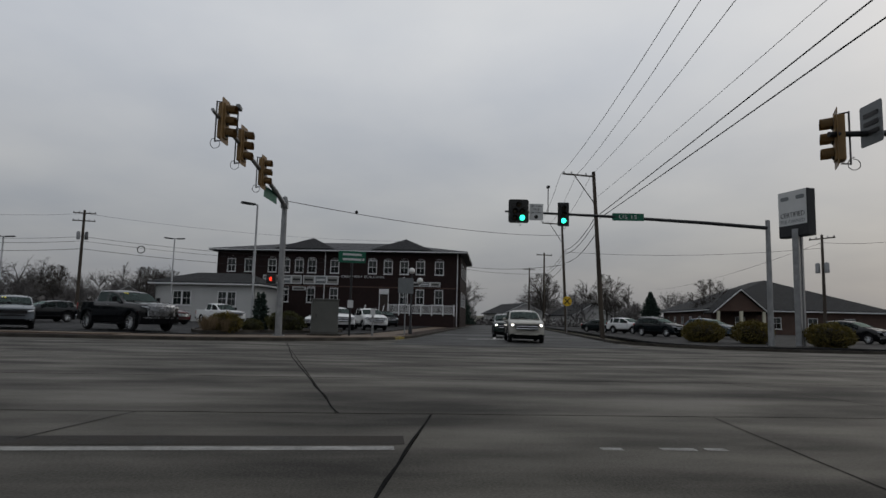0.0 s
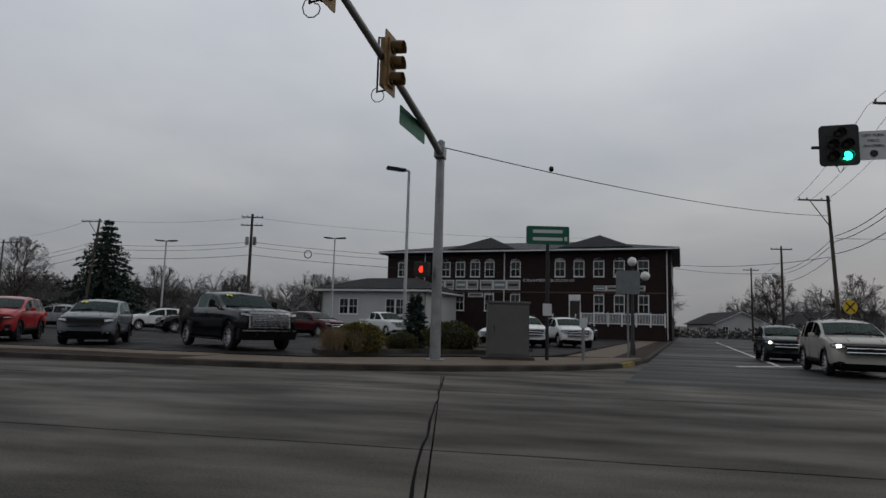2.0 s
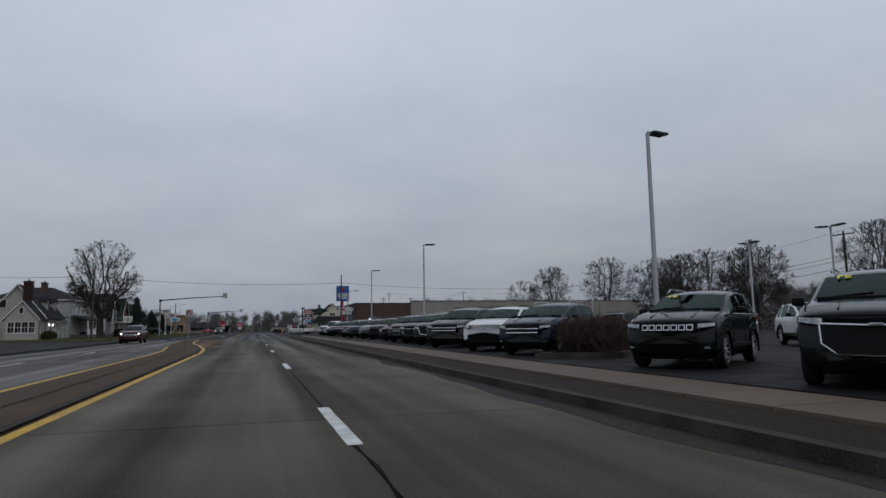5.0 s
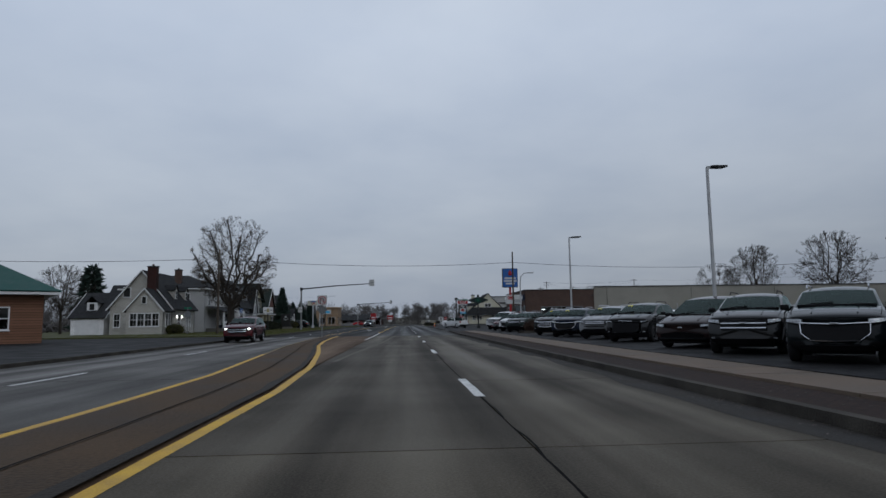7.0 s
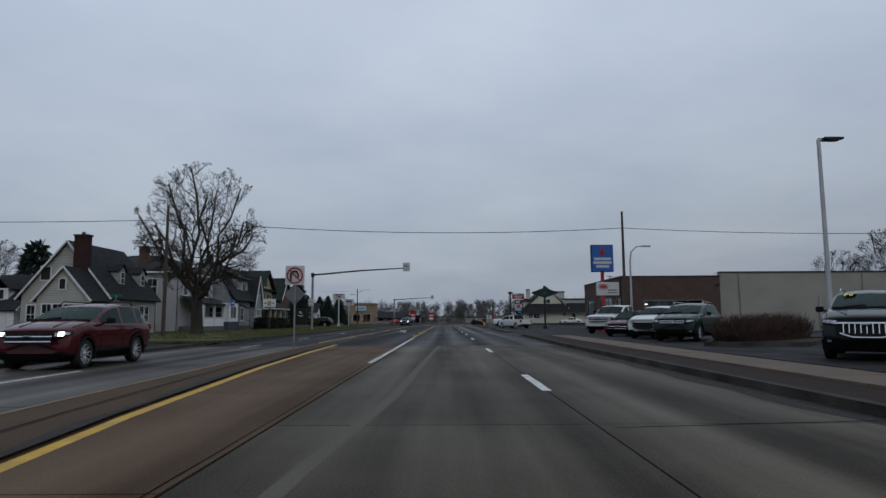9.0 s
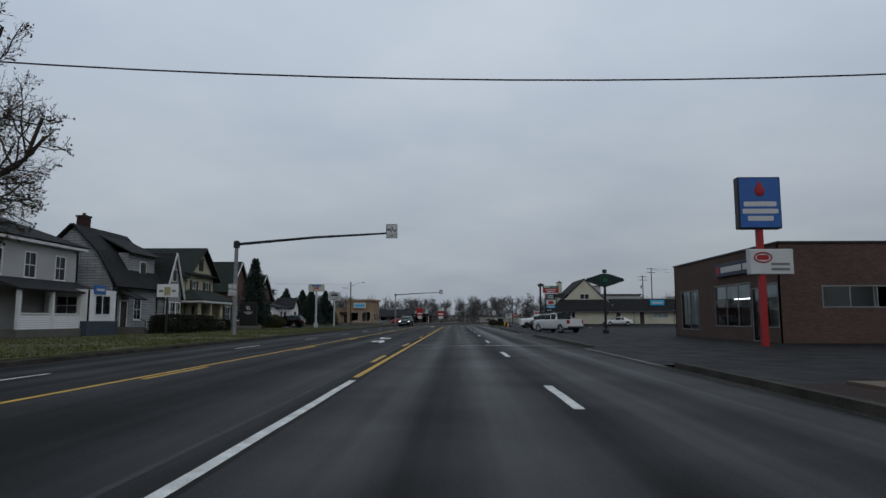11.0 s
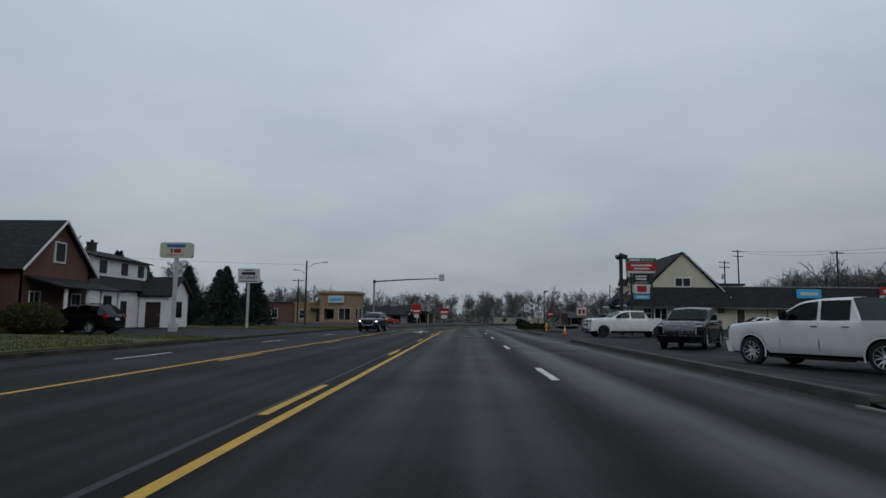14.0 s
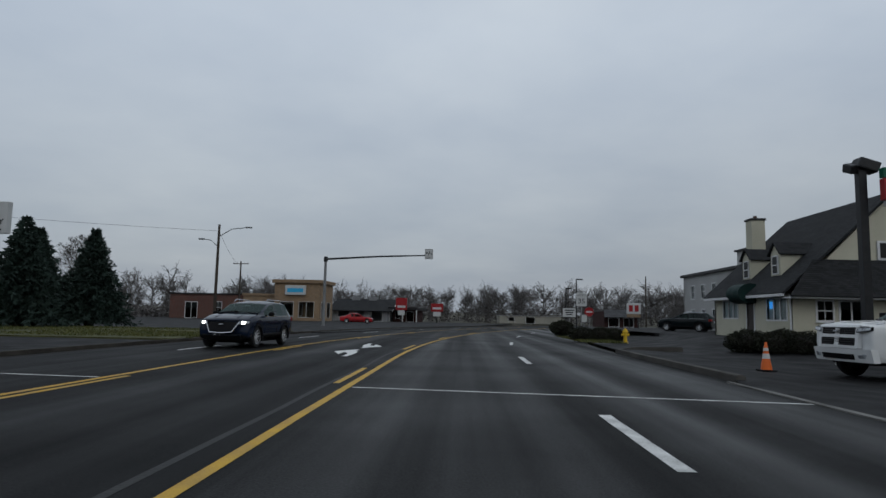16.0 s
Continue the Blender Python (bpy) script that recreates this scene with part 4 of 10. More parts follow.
    for s in st:
        w, zt, zl = wide(s), top(s), low(s)
        bed = truck and s > p["tail"] + 0.001
        belt = min(p["belt"] - 0.05, zt - 0.06) if not bed else p["belt"] - 0.04
        if s <= p["cowl"]:
            belt = min(belt, zt - 0.10)
        lip = zl + clad * (1.0 if zl < gc + 0.2 else 0.55)
        crease = max(lip + 0.03, gc + 0.62 * (belt - gc))
        belt = max(belt, crease + 0.05)
        if bed:
            ring = [(0, gc + 0.12), (w * 0.88, zl), (w * 0.975, lip), (w, crease), (w * 0.985, belt), (w * 0.985, belt + 0.05), (w * 0.9, belt + 0.05), (w * 0.87, zt), (0, zt)]
        elif s > p["cowl"]:
            g = min(1.0, max(0.0, (zt - p["belt"]) / (H - p["belt"])))
            wt = w * (0.945 - (0.17 if not truck else 0.12) * g)
            ring = [(0, gc + 0.1), (w * 0.88, zl), (w * 0.965, lip), (w, crease), (w * 0.98, belt), (w * 0.945, belt + 0.045), (wt, max(belt + 0.05, zt - 0.085)), (wt * 0.925 - 0.01, max(belt + 0.055, zt - 0.025)), (0, max(belt + 0.06, zt + 0.03))]
        else:
            f = s / p["cowl"]
            ring = [(0, gc + 0.1), (w * 0.88, zl), (w * 0.965, lip), (w, crease), (w * 0.985, belt), (w * 0.955, belt + 0.05), (w * (0.88 + 0.03 * f), zt - 0.02), (w * (0.66 + 0.17 * f), zt + 0.004), (0, zt + 0.02 + 0.015 * f)]
        row = [[bm.verts.new((-s, sg * a, b)) for a, b in ring] for sg in (1, -1)]
        for k in (0, 8):
            bm.verts.remove(row[1][k])
            row[1][k] = row[0][k]
        grid.append(row)
    panes = {}
    last = p["rr"] if truck else p["tail"]
    wins = [(p["cowl"] + 0.32, pil[0][0])] + [(pil[i][1], pil[i + 1][0]) for i in range(len(pil) - 1)] + [(pil[-1][1], last if truck else p["rr"] + 0.35 * (p["tail"] - p["rr"]))]
    if kind == "sedan":
        wins[-1] = (pil[-1][1], p["rr"] + 0.01)
    elif not truck:
        wins[-1] = (pil[-1][1], p["tail"] - 0.02)
    for i in range(len(st) - 1):
        s0, s1 = st[i], st[i + 1]
        for sd in (0, 1):
            for j in range(8):
                q = [grid[i][sd][j], grid[i + 1][sd][j], grid[i + 1][sd][j + 1], grid[i][sd][j + 1]]
                key = None
                if j == 7 and p["cowl"] <= s0 + 1e-4 and s1 <= p["rf"] + 1e-4:
                    key = ("windshield", 0)
                elif j == 7 and p["rr"] <= s0 + 1e-4 and s1 <= p["tail"] + 1e-4:
                    key = ("rear_window", 0)
                elif j == 5:
                    for wi, (a, b) in enumerate(wins):
                        if a - 0.015 <= s0 and s1 <= b + 0.015:
                            key = ("side_window", wi * 2 + sd)
                if key:
                    panes.setdefault(key, []).append(q)
                    continue
                try:
                    f = bm.faces.new(q)
                except ValueError:
                    continue
                if j < 2:
                    f.material_index = 1
    for row in (grid[0], grid[-1]):
        bm.faces.new(row[0] + row[1][-2:0:-1])
    if truck:
        # squarer shoulders: the long edges of the body keep some of their bite
        for e in bm.edges:
            if abs((e.verts[0].co - e.verts[1].co).x) > abs((e.verts[0].co - e.verts[1].co).z) + abs((e.verts[0].co - e.verts[1].co).y):
                e[firm] = 0.55
    for (name, k), quads in panes.items():
        b2 = bmesh.new()
        keen = b2.verts.layers.float.new("crease_vert")
        seen = {}
        for q in quads:
            for v in q:
                if v not in seen:
                    seen[v] = b2.verts.new(v.co)
            b2.faces.new([seen[v] for v in q])
        for v, q in seen.items():
            if len(q.link_edges) == 2:      # the corners of a pane stay corners
                q[keen] = v[sharp] = 0.8
        bmesh.ops.recalc_face_normals(b2, faces=b2.faces[:])
        mid = Vector((-L / 2, 0, 0.6))
        if sum(f.normal.dot(f.calc_center_median() - mid) * f.calc_area() for f in b2.faces) < 0:
            bmesh.ops.reverse_faces(b2, faces=b2.faces[:])
        soften(part(name, b2, CAR_GLASS if name == "windshield" or k < 2 and name == "side_window" else TINTED, t, smooth=80, recalc=False))
    shell = part("body", bow(bm), [body_m, BLACK_TRIM], t, smooth=60)
    soften(shell)
    # lips round the wheel arches: black plastic on most, body colour on trucks and sedans
    for c in (p["fa"], p["ra"]):
        for sg in (1, -1):
            pts = [(-c + (R + 0.005) * math.cos(a), sg * W * (0.992 - 0.05 * (c < L / 2 and math.cos(a) > 0.6)), r + (R + 0.005) * math.sin(a)) for a in (radians(-18 + 216 * k / 14) for k in range(15))]
            part("arch_lip", bow(tubed(pts, 0.034 if clad > 0.1 else 0.022, 6)), BLACK_TRIM if clad > 0.1 and paint != "silver" else body_m, t, smooth=60)

    part("chassis", boxed(-L + 0.35, -0.4, -W * 0.7, W * 0.7, gc - 0.03, gc + 0.3), BLACK_TRIM, t)
    for c in (p["fa"], p["ra"]):
        for sg in (1, -1):
            wheel(t, -c, sg * (W - 0.125), r, 0.24, dark_rims, sg)
    if detail:
        for sx in ([p["rf"] + 0.45] if truck else [p["rf"] + 0.35, p["rf"] + 1.2]):
            for sy in (-0.38, 0.38):
                b2 = boxed(-sx - 0.1, -sx + 0.04, sy - 0.22, sy + 0.22, 0.6, p["belt"] + 0.2, 0.05)
                box(b2, -sx - 0.08, -sx + 0.02, sy - 0.12, sy + 0.12, p["belt"] + 0.2, p["belt"] + 0.36, 0.04)
                part("seat", b2, SEAT, t)
        part("dashboard", boxed(-p["rf"] + 0.05, -p["cowl"] - 0.1, -W * 0.8, W * 0.8, 0.65, p["belt"] - 0.03), SEAT, t)
        part("wiper", tubed([(-p["cowl"] - 0.1, -W * 0.6, p["hc"] + 0.05), (-p["cowl"] - 0.16, -W * 0.05, p["hc"] + 0.1)], 0.012, 5), BLACK_TRIM, t)
        part("inspection_sticker", boxed(-p["rf"] + 0.05, -p["rf"] + 0.09, -0.1, 0.1, H - 0.22, H - 0.18), WHITE_STICKER, t)

    # hood shut lines, a dark band round the windshield, and side mouldings
    for sg in (1, -1):
        pts = [(-s, sg * wide(s) * 0.885, top(s) - 0.012) for s in (0.25, 0.42, 0.62, 0.9, p["cowl"] - 0.04)]
        part("hood_seam", bow(tubed(pts, 0.007, 4)), BLACK_TRIM, t)
        ridge = [(-s, sg * wide(s) * 0.45, top(s) + 0.01) for s in (0.25, 0.42, 0.62, 0.9, p["cowl"] - 0.04)]
        part("hood_ridge", bow(tubed(ridge, 0.014, 5)), body_m, t)
        if truck:
            part("side_step", boxed(-p["ra"] + R + 0.25, -p["fa"] - R - 0.12, sg * W * 0.98 - 0.09, sg * W * 0.98 + 0.07, gc - 0.06, gc - 0.005, 0.02), BLACK_TRIM, t)
            for hx in (p["rf"] - 0.1, p["rf"] + 1.1):
                part("step_bracket", boxed(-hx - 0.04, -hx + 0.04, sg * W * 0.9 - 0.03, sg * W * 0.9 + 0.03, gc - 0.04, gc + 0.12), BLACK_TRIM, t)
            continue
        part("side_moulding", boxed(-p["ra"] + R + 0.05, -p["fa"] - R - 0.05, sg * W * 0.985 - 0.02, sg * W * 0.985 + 0.018, gc + 0.2, gc + 0.28, 0.01), BLACK_TRIM, t)
    part("hood_edge", fascia(-0.86, 0.86, hn - 0.055, hn - 0.043, 0.012, 0.05, 10), BLACK_TRIM, t)
    part("cowl_band", boxed(-p["cowl"] - 0.09, -p["cowl"] + 0.01, -W * 0.8, W * 0.8, p["hc"] + 0.0, p["hc"] + 0.05, 0.015), BLACK_TRIM, t)
    # the face: grille, bumper, lamps
    lamp = (hn - 0.2, hn - 0.075)
    inner, outer = 0.6, 0.955
    if front == "slots":
        lamp = (hn - 0.2, hn - 0.08)
        g = part("grille", fascia(-0.58, 0.58, hn - 0.225, hn - 0.11), BLACK_TRIM, t)
        for k in range(7):
            c = (k - 3) * 0.158
            for a, b, zl, zh in ((c - 0.066, c - 0.048, hn - 0.22, hn - 0.105), (c + 0.048, c + 0.066, hn - 0.22, hn - 0.105), (c - 0.06, c + 0.06, hn - 0.122, hn - 0.105), (c - 0.06, c + 0.06, hn - 0.22, hn - 0.203)):
                part("grille_slot", fascia(a, b, zl, zh, 0.024, 0.02, 2), CHROME, g)
        part("lower_grille", fascia(-0.62, 0.62, gc + 0.1, gc + 0.3, 0.02), BLACK_TRIM, t)
        part("bumper_slot", fascia(-0.55, 0.55, hn - 0.38, hn - 0.33, 0.016), BLACK_TRIM, t)
    elif front == "black_slots":
        inner = 0.62
        g = part("grille", fascia(-0.62, 0.62, hn - 0.24, hn - 0.1, 0.014), BLACK_TRIM, t)
        part("grille_trim", fascia(-0.62, 0.62, hn - 0.262, hn - 0.246, 0.02), DARK_ALLOY, g)
        part("bumper_slot", fascia(-0.55, 0.55, hn - 0.37, hn - 0.33, 0.016), BLACK_TRIM, t)
        part("lower_grille", fascia(-0.6, 0.6, gc + 0.1, gc + 0.27, 0.02), BLACK_TRIM, t)
        part("front_chin", fascia(-0.9, 0.9, gc - 0.02, gc + 0.07, 0.02), BLACK_TRIM, t)
        for sg in (1, -1):
            part("fog_recess", fascia(sg * 0.7, sg * 0.9, gc + 0.14, gc + 0.26, 0.014, 0.05, 3), BLACK_TRIM, t)
    elif front == "cross":
        z0, top_z = gc + 0.42, hn - 0.04
        mid = (z0 + top_z) / 2
        g = part("grille", fascia(-0.6, 0.6, z0, top_z, 0.012), BLACK_TRIM, t)
        for k in range(8):
            zc = z0 + 0.05 + k * (top_z - z0 - 0.1) / 7
            part("grille_bar", fascia(-0.56, 0.56, zc - 0.008, zc + 0.008, 0.02, 0.02), SIGN_GREY_TRIM, g)
        for a, b, c, d in ((-0.64, 0.64, top_z - 0.03, top_z + 0.03), (-0.6, 0.6, z0 - 0.05, z0 + 0.02), (-0.58, 0.58, mid - 0.04, mid + 0.04)):
            part("grille_surround", fascia(a, b, c, d, 0.04, 0.07), body_m, g)
        for a, b in ((-0.66, -0.57), (-0.07, 0.07), (0.57, 0.66)):
            part("grille_surround", fascia(a, b, z0 - 0.04, top_z, 0.038, 0.07, 3), body_m, g)
        part("front_bumper", fascia(-0.97, 0.97, gc + 0.04, z0 - 0.06, 0.04, 0.16, 14), body_m, t)
        part("bumper_opening", fascia(-0.52, 0.52, gc + 0.1, gc + 0.23, 0.05, 0.02), BLACK_TRIM, t)
        for sg in (1, -1):
            part("fog_lamp", fascia(sg * 0.66, sg * 0.8, gc + 0.14, gc + 0.22, 0.05, 0.02, 2), LENS_CLEAR, t)
    elif front == "chrome":
        z0 = gc + 0.4 if truck else gc + 0.3
        top_z = hn - 0.03
        g = part("grille", fascia(-0.66, 0.66, z0, top_z, 0.012), BLACK_TRIM, t)
        if truck:
            n = 8
            for k in range(n):
                zc = z0 + 0.07 + k * (top_z - z0 - 0.13) / (n - 1)
                part("grille_bar", fascia(-0.63, 0.63, zc - 0.015, zc + 0.015, 0.045, 0.02), SATIN, g)
            for k in range(7):
                yc = (k - 3) * 0.18
                part("grille_stud", fascia(yc - 0.007, yc + 0.007, z0 + 0.03, top_z - 0.04, 0.03, 0.02, 1), SATIN, g)
            part("grille_surround", fascia(-0.7, 0.7, top_z - 0.07, top_z + 0.01, 0.055, 0.06), SATIN, g, "bright chrome grille surround")
            part("grille_surround", fascia(-0.66, 0.66, z0 - 0.02, z0 + 0.02, 0.05, 0.06), SATIN, g)
            for sg in (1, -1):
                part("grille_surround", fascia(sg * 0.655, sg * 0.695, z0 - 0.03, top_z, 0.05, 0.06, 2), SATIN, g)
        else:
            top_z = hn - 0.13
            wl = lambda u: z0 + 0.12 * max(0, u - 0.3) / 0.35
            part("grille_surround", fascia(-0.62, 0.62, top_z - 0.035, top_z, 0.03), CHROME, g)
            part("grille_surround", fascia(-0.56, 0.56, wl, lambda u: wl(u) + 0.03, 0.03), CHROME, g)
            for k in range(9):
                part("grille_bar", fascia((k - 4) * 0.12 - 0.012, (k - 4) * 0.12 + 0.012, z0 + 0.1, top_z - 0.03, 0.022, 0.02, 1), CHROME, g)
        if truck:
            part("bumper_strip", fascia(-0.9, 0.9, gc + 0.27, gc + 0.31, 0.085, 0.02, 10), SATIN, t)
            for sg in (1, -1):
                part("tow_hook", fascia(sg * 0.42, sg * 0.5, gc + 0.1, gc + 0.17, 0.1, 0.02, 2), SATIN, t)
        part("front_bumper", fascia(-0.97, 0.97, gc, z0 - 0.04, 0.07 if truck else 0.02, 0.16, 14), BLACK_TRIM if dark_body else CHROME, t)
    elif front == "v":
        g = part("grille", fascia(-0.5, 0.5, lambda u: gc + 0.32 + 0.14 * max(0, u - 0.34) / 0.16, hn - 0.1), BLACK_TRIM, t)
        part("grille_surround", bent_tube([(0.02, -W * 0.64, hn - 0.08), (0.035, -W * 0.42, gc + 0.34), (0.04, 0, gc + 0.31), (0.035, W * 0.42, gc + 0.34), (0.02, W * 0.64, hn - 0.08)], 0.026), CHROME, g, "chrome grille surround shaped like a V")
        part("lower_grille", fascia(-0.7, 0.7, gc + 0.06, gc + 0.22, 0.02), BLACK_TRIM, t)
        part("skid_plate", fascia(-0.75, 0.75, gc + 0.24, gc + 0.265, 0.024), CHROME, t)
    elif front == "frame":
        zt, zb = hn - 0.16, gc + 0.26
        g = part("grille", fascia(-0.62, 0.62, lambda u: zb + 0.15 * max(0, u - 0.42) / 0.2, zt), BLACK_TRIM, t)
        loop = [(0.025, -W * 0.66, zt), (0.03, -W * 0.64, zb + 0.14), (0.035, -W * 0.45, zb), (0.035, 0, zb - 0.015), (0.035, W * 0.45, zb), (0.03, W * 0.64, zb + 0.14), (0.025, W * 0.66, zt)]
        part("grille_surround", bent_tube(loop, 0.014), CHROME, g, "chrome grille outline")
        part("grille_surround", bent_tube([(0.03, -W * 0.66, zt), (0.035, 0, zt - 0.03), (0.03, W * 0.66, zt)], 0.018), CHROME, g)
        part("lower_grille", fascia(-0.7, 0.7, gc + 0.05, gc + 0.16, 0.02), BLACK_TRIM, t)
    elif front == "mesh":
        lamp = (hn - 0.19, hn - 0.12)
        g = part("grille", fascia(-0.6, 0.6, lambda u: gc + 0.18 + 0.1 * max(0, u - 0.45) / 0.15, hn - 0.2, 0.014), BLACK_TRIM, t)
        part("grille_bar", fascia(-0.66, 0.66, hn - 0.17, hn - 0.12, 0.024), BLACK_TRIM, g)
        part("chrome_strip", fascia(-0.3, 0.3, hn - 0.125, hn - 0.11, 0.03), CHROME, g)
        part("lower_grille", fascia(-0.96, 0.96, gc - 0.01, gc + 0.16, 0.016), BLACK_TRIM, t)
        for sg in (1, -1):
            part("air_intake", fascia(sg * 0.72, sg * 0.9, gc + 0.26, gc + 0.4, 0.012, 0.05, 3), BLACK_TRIM, t)
    elif front == "low":
        lamp = (hn - 0.17, hn - 0.06)
        g = part("grille", fascia(-0.7, 0.7, gc + 0.12, lambda u: hn - 0.3 - 0.12 * u, 0.014), BLACK_TRIM, t)
        part("chrome_strip", fascia(-0.78, 0.78, gc + 0.12, gc + 0.15, 0.03), CHROME, t)
    else:
        g = part("grille", fascia(-0.58, 0.58, hn - 0.36, hn - 0.1), BLACK_TRIM, t)
        for k in range(2):
            part("grille_bar", fascia(-0.58, 0.58, hn - 0.31 + k * 0.12, hn - 0.285 + k * 0.12, 0.026, 0.02), CHROME, g)
        part("lower_grille", fascia(-0.75, 0.75, gc + 0.05, gc + 0.2, 0.02), BLACK_TRIM, t)
    if front not in ("slots", "black_slots", "mesh"):
        part("badge", boxed(0.0, 0.042, -0.08, 0.08, hn - 0.2, hn - 0.155, 0.012), CHROME, t)
    for sg in (1, -1):
        zl = lambda u: lamp[0] + 0.05 * max(0, u - inner) / 0.35
        zh = lambda u: lamp[1] + 0.02 * max(0, u - inner) / 0.35
        h = part("headlight", fascia(sg * inner, sg * outer, zl, zh, 0.014, 0.06, 6), BLACK_TRIM, t, "dark headlight housing")
        part("lens", fascia(sg * (inner + 0.025), sg * (outer - 0.02), lambda u: zl(u) + 0.018, lambda u: zh(u) - 0.014, 0.022, 0.02, 6), LENS_CLEAR, h, "clear headlight lens")
        if lit:
            part("lit_bulb", fascia(sg * 0.7, sg * 0.82, lamp[0] + 0.03, lamp[1], 0.03, 0.02, 2), HEAD_ON, h, "lit headlight bulb")
        elif front not in ("frame", "low"):
            part("fog_lamp", fascia(sg * 0.75, sg * 0.84, gc + 0.2, gc + 0.24, 0.026, 0.03, 2), LENS_CLEAR, t)
        b2 = bmesh.new()
        zt = p["belt"] - (0.02 if not truck else 0.06)
        box(b2, -L - 0.012, -L + 0.2, sg * W * 0.62 if sg > 0 else -W * 0.95, W * 0.95 if sg > 0 else -W * 0.62, zt - (0.17 if not truck else 0.36), zt, 0.02)
        part("tail_light", bow(b2), LENS_RED, t)
        mz = p["belt"] + 0.0
        mx = p["cowl"] + 0.52
        b2 = boxed(-mx - 0.07, -mx + 0.07, sg * W * 1.03 if sg > 0 else -W * 1.03 - 0.19, W * 1.03 + 0.19 if sg > 0 else -W * 1.03, mz, mz + (0.145 if not truck else 0.27), 0.045)
        box(b2, -mx - 0.03, -mx + 0.04, sg * W * 0.92 if sg > 0 else -W * 1.06, W * 1.06 if sg > 0 else -W * 0.92, mz + 0.01, mz + 0.05)
        part("mirror", b2, BLACK_TRIM if truck or dark_body or paint == "white" else body_m, t, smooth=50)
        for hx in ([p["rf"] + 0.42, p["rf"] + 1.25] if not kind == "sedan" else [2.45, 3.3]):
            part("door_handle", boxed(-hx - 0.2, -hx, sg * W * 0.99 - 0.015, sg * W * 0.99 + 0.02, p["belt"] - 0.17, p["belt"] - 0.135, 0.008), CHROME if truck else body_m, t)
        for hx in (p["cowl"] + 0.3, pil[0][0] + 0.04, min(pil[-1][0] + 0.06, p["ra"] - R - 0.03)):
            zc = gc + 0.62 * (p["belt"] - 0.05 - gc)
            part("door_seam", tubed([(-hx, sg * W * 0.965, gc + 0.16), (-hx, sg * W * 0.986, (gc + 0.16 + zc) / 2), (-hx, sg * W * 0.99, zc), (-hx, sg * W * 0.976, p["belt"] - 0.06)], 0.007, 4), BLACK_TRIM, t)
        if rails and not truck and kind not in ("sedan", "van"):
            wt = W * 0.66
            part("roof_rail", tubed([(-p["rf"] - 0.15, sg * wt, H - 0.05), (-p["rf"] - 0.3, sg * wt, H + 0.035), (-p["rr"] + 0.25, sg * wt, H + 0.03), (-p["rr"] + 0.1, sg * wt, H - 0.06)], 0.017, 6), CHROME if paint in ("navy", "green", "silver", "dark") else BLACK_TRIM, t)
        if paint in ("navy", "dark", "green") and not truck and kind != "sedan":
            a, b = p["cowl"] + 0.4, p["tail"] - 0.1
            part("window_trim", tubed([(-a, sg * W * 0.962, p["belt"] - 0.002), (-b, sg * W * 0.955, p["belt"] + 0.0)], 0.011, 5), CHROME, t)
    if truck:
        part("tailgate", boxed(-L - 0.005, -L + 0.06, -W * 0.72, W * 0.72, 0.72, p["belt"], 0.015), body_m, t)
        part("rear_bumper", boxed(-L - 0.09, -L + 0.12, -W * 0.92, W * 0.92, gc + 0.12, gc + 0.34, 0.03), CHROME, t)
    else:
        part("rear_plate", boxed(-L - 0.012, -L + 0.02, -0.16, 0.16, 0.78, 0.92), PLATE, t)
    if sticker:
        # year figures as plain yellow bars, high on the windshield
        c, f = Vector((-p["cowl"], 0, p["hc"] + 0.03)), Vector((-p["rf"], 0, H - 0.09))
        d = (f - c).normalized()
        n = Vector((d.z, 0, -d.x)) if d.x < 0 else Vector((-d.z, 0, d.x))
        o = c + (f - c) * 0.86
        m = Matrix(((0, d.x, n.x, o.x), (1, 0, 0, -W * 0.46), (0, d.z, n.z, o.z - 0.01), (0, 0, 0, 1)))
        b2 = bmesh.new()
        for k in (0, 1):
            q = -0.1 + k * 0.11
            box(b2, q, q + 0.035, -0.055, 0.055, 0.004, 0.01, m=m)
            box(b2, q + 0.035, q + 0.085, 0.02, 0.055, 0.004, 0.01, m=m)
            if k:
                box(b2, q + 0.035, q + 0.085, -0.055, -0.02, 0.004, 0.01, m=m)
        part("price_sticker", b2, YELLOW_STICKER, t, "yellow year figures as plain bars")
    return t


ROW = "cars parked at a slant facing the road"
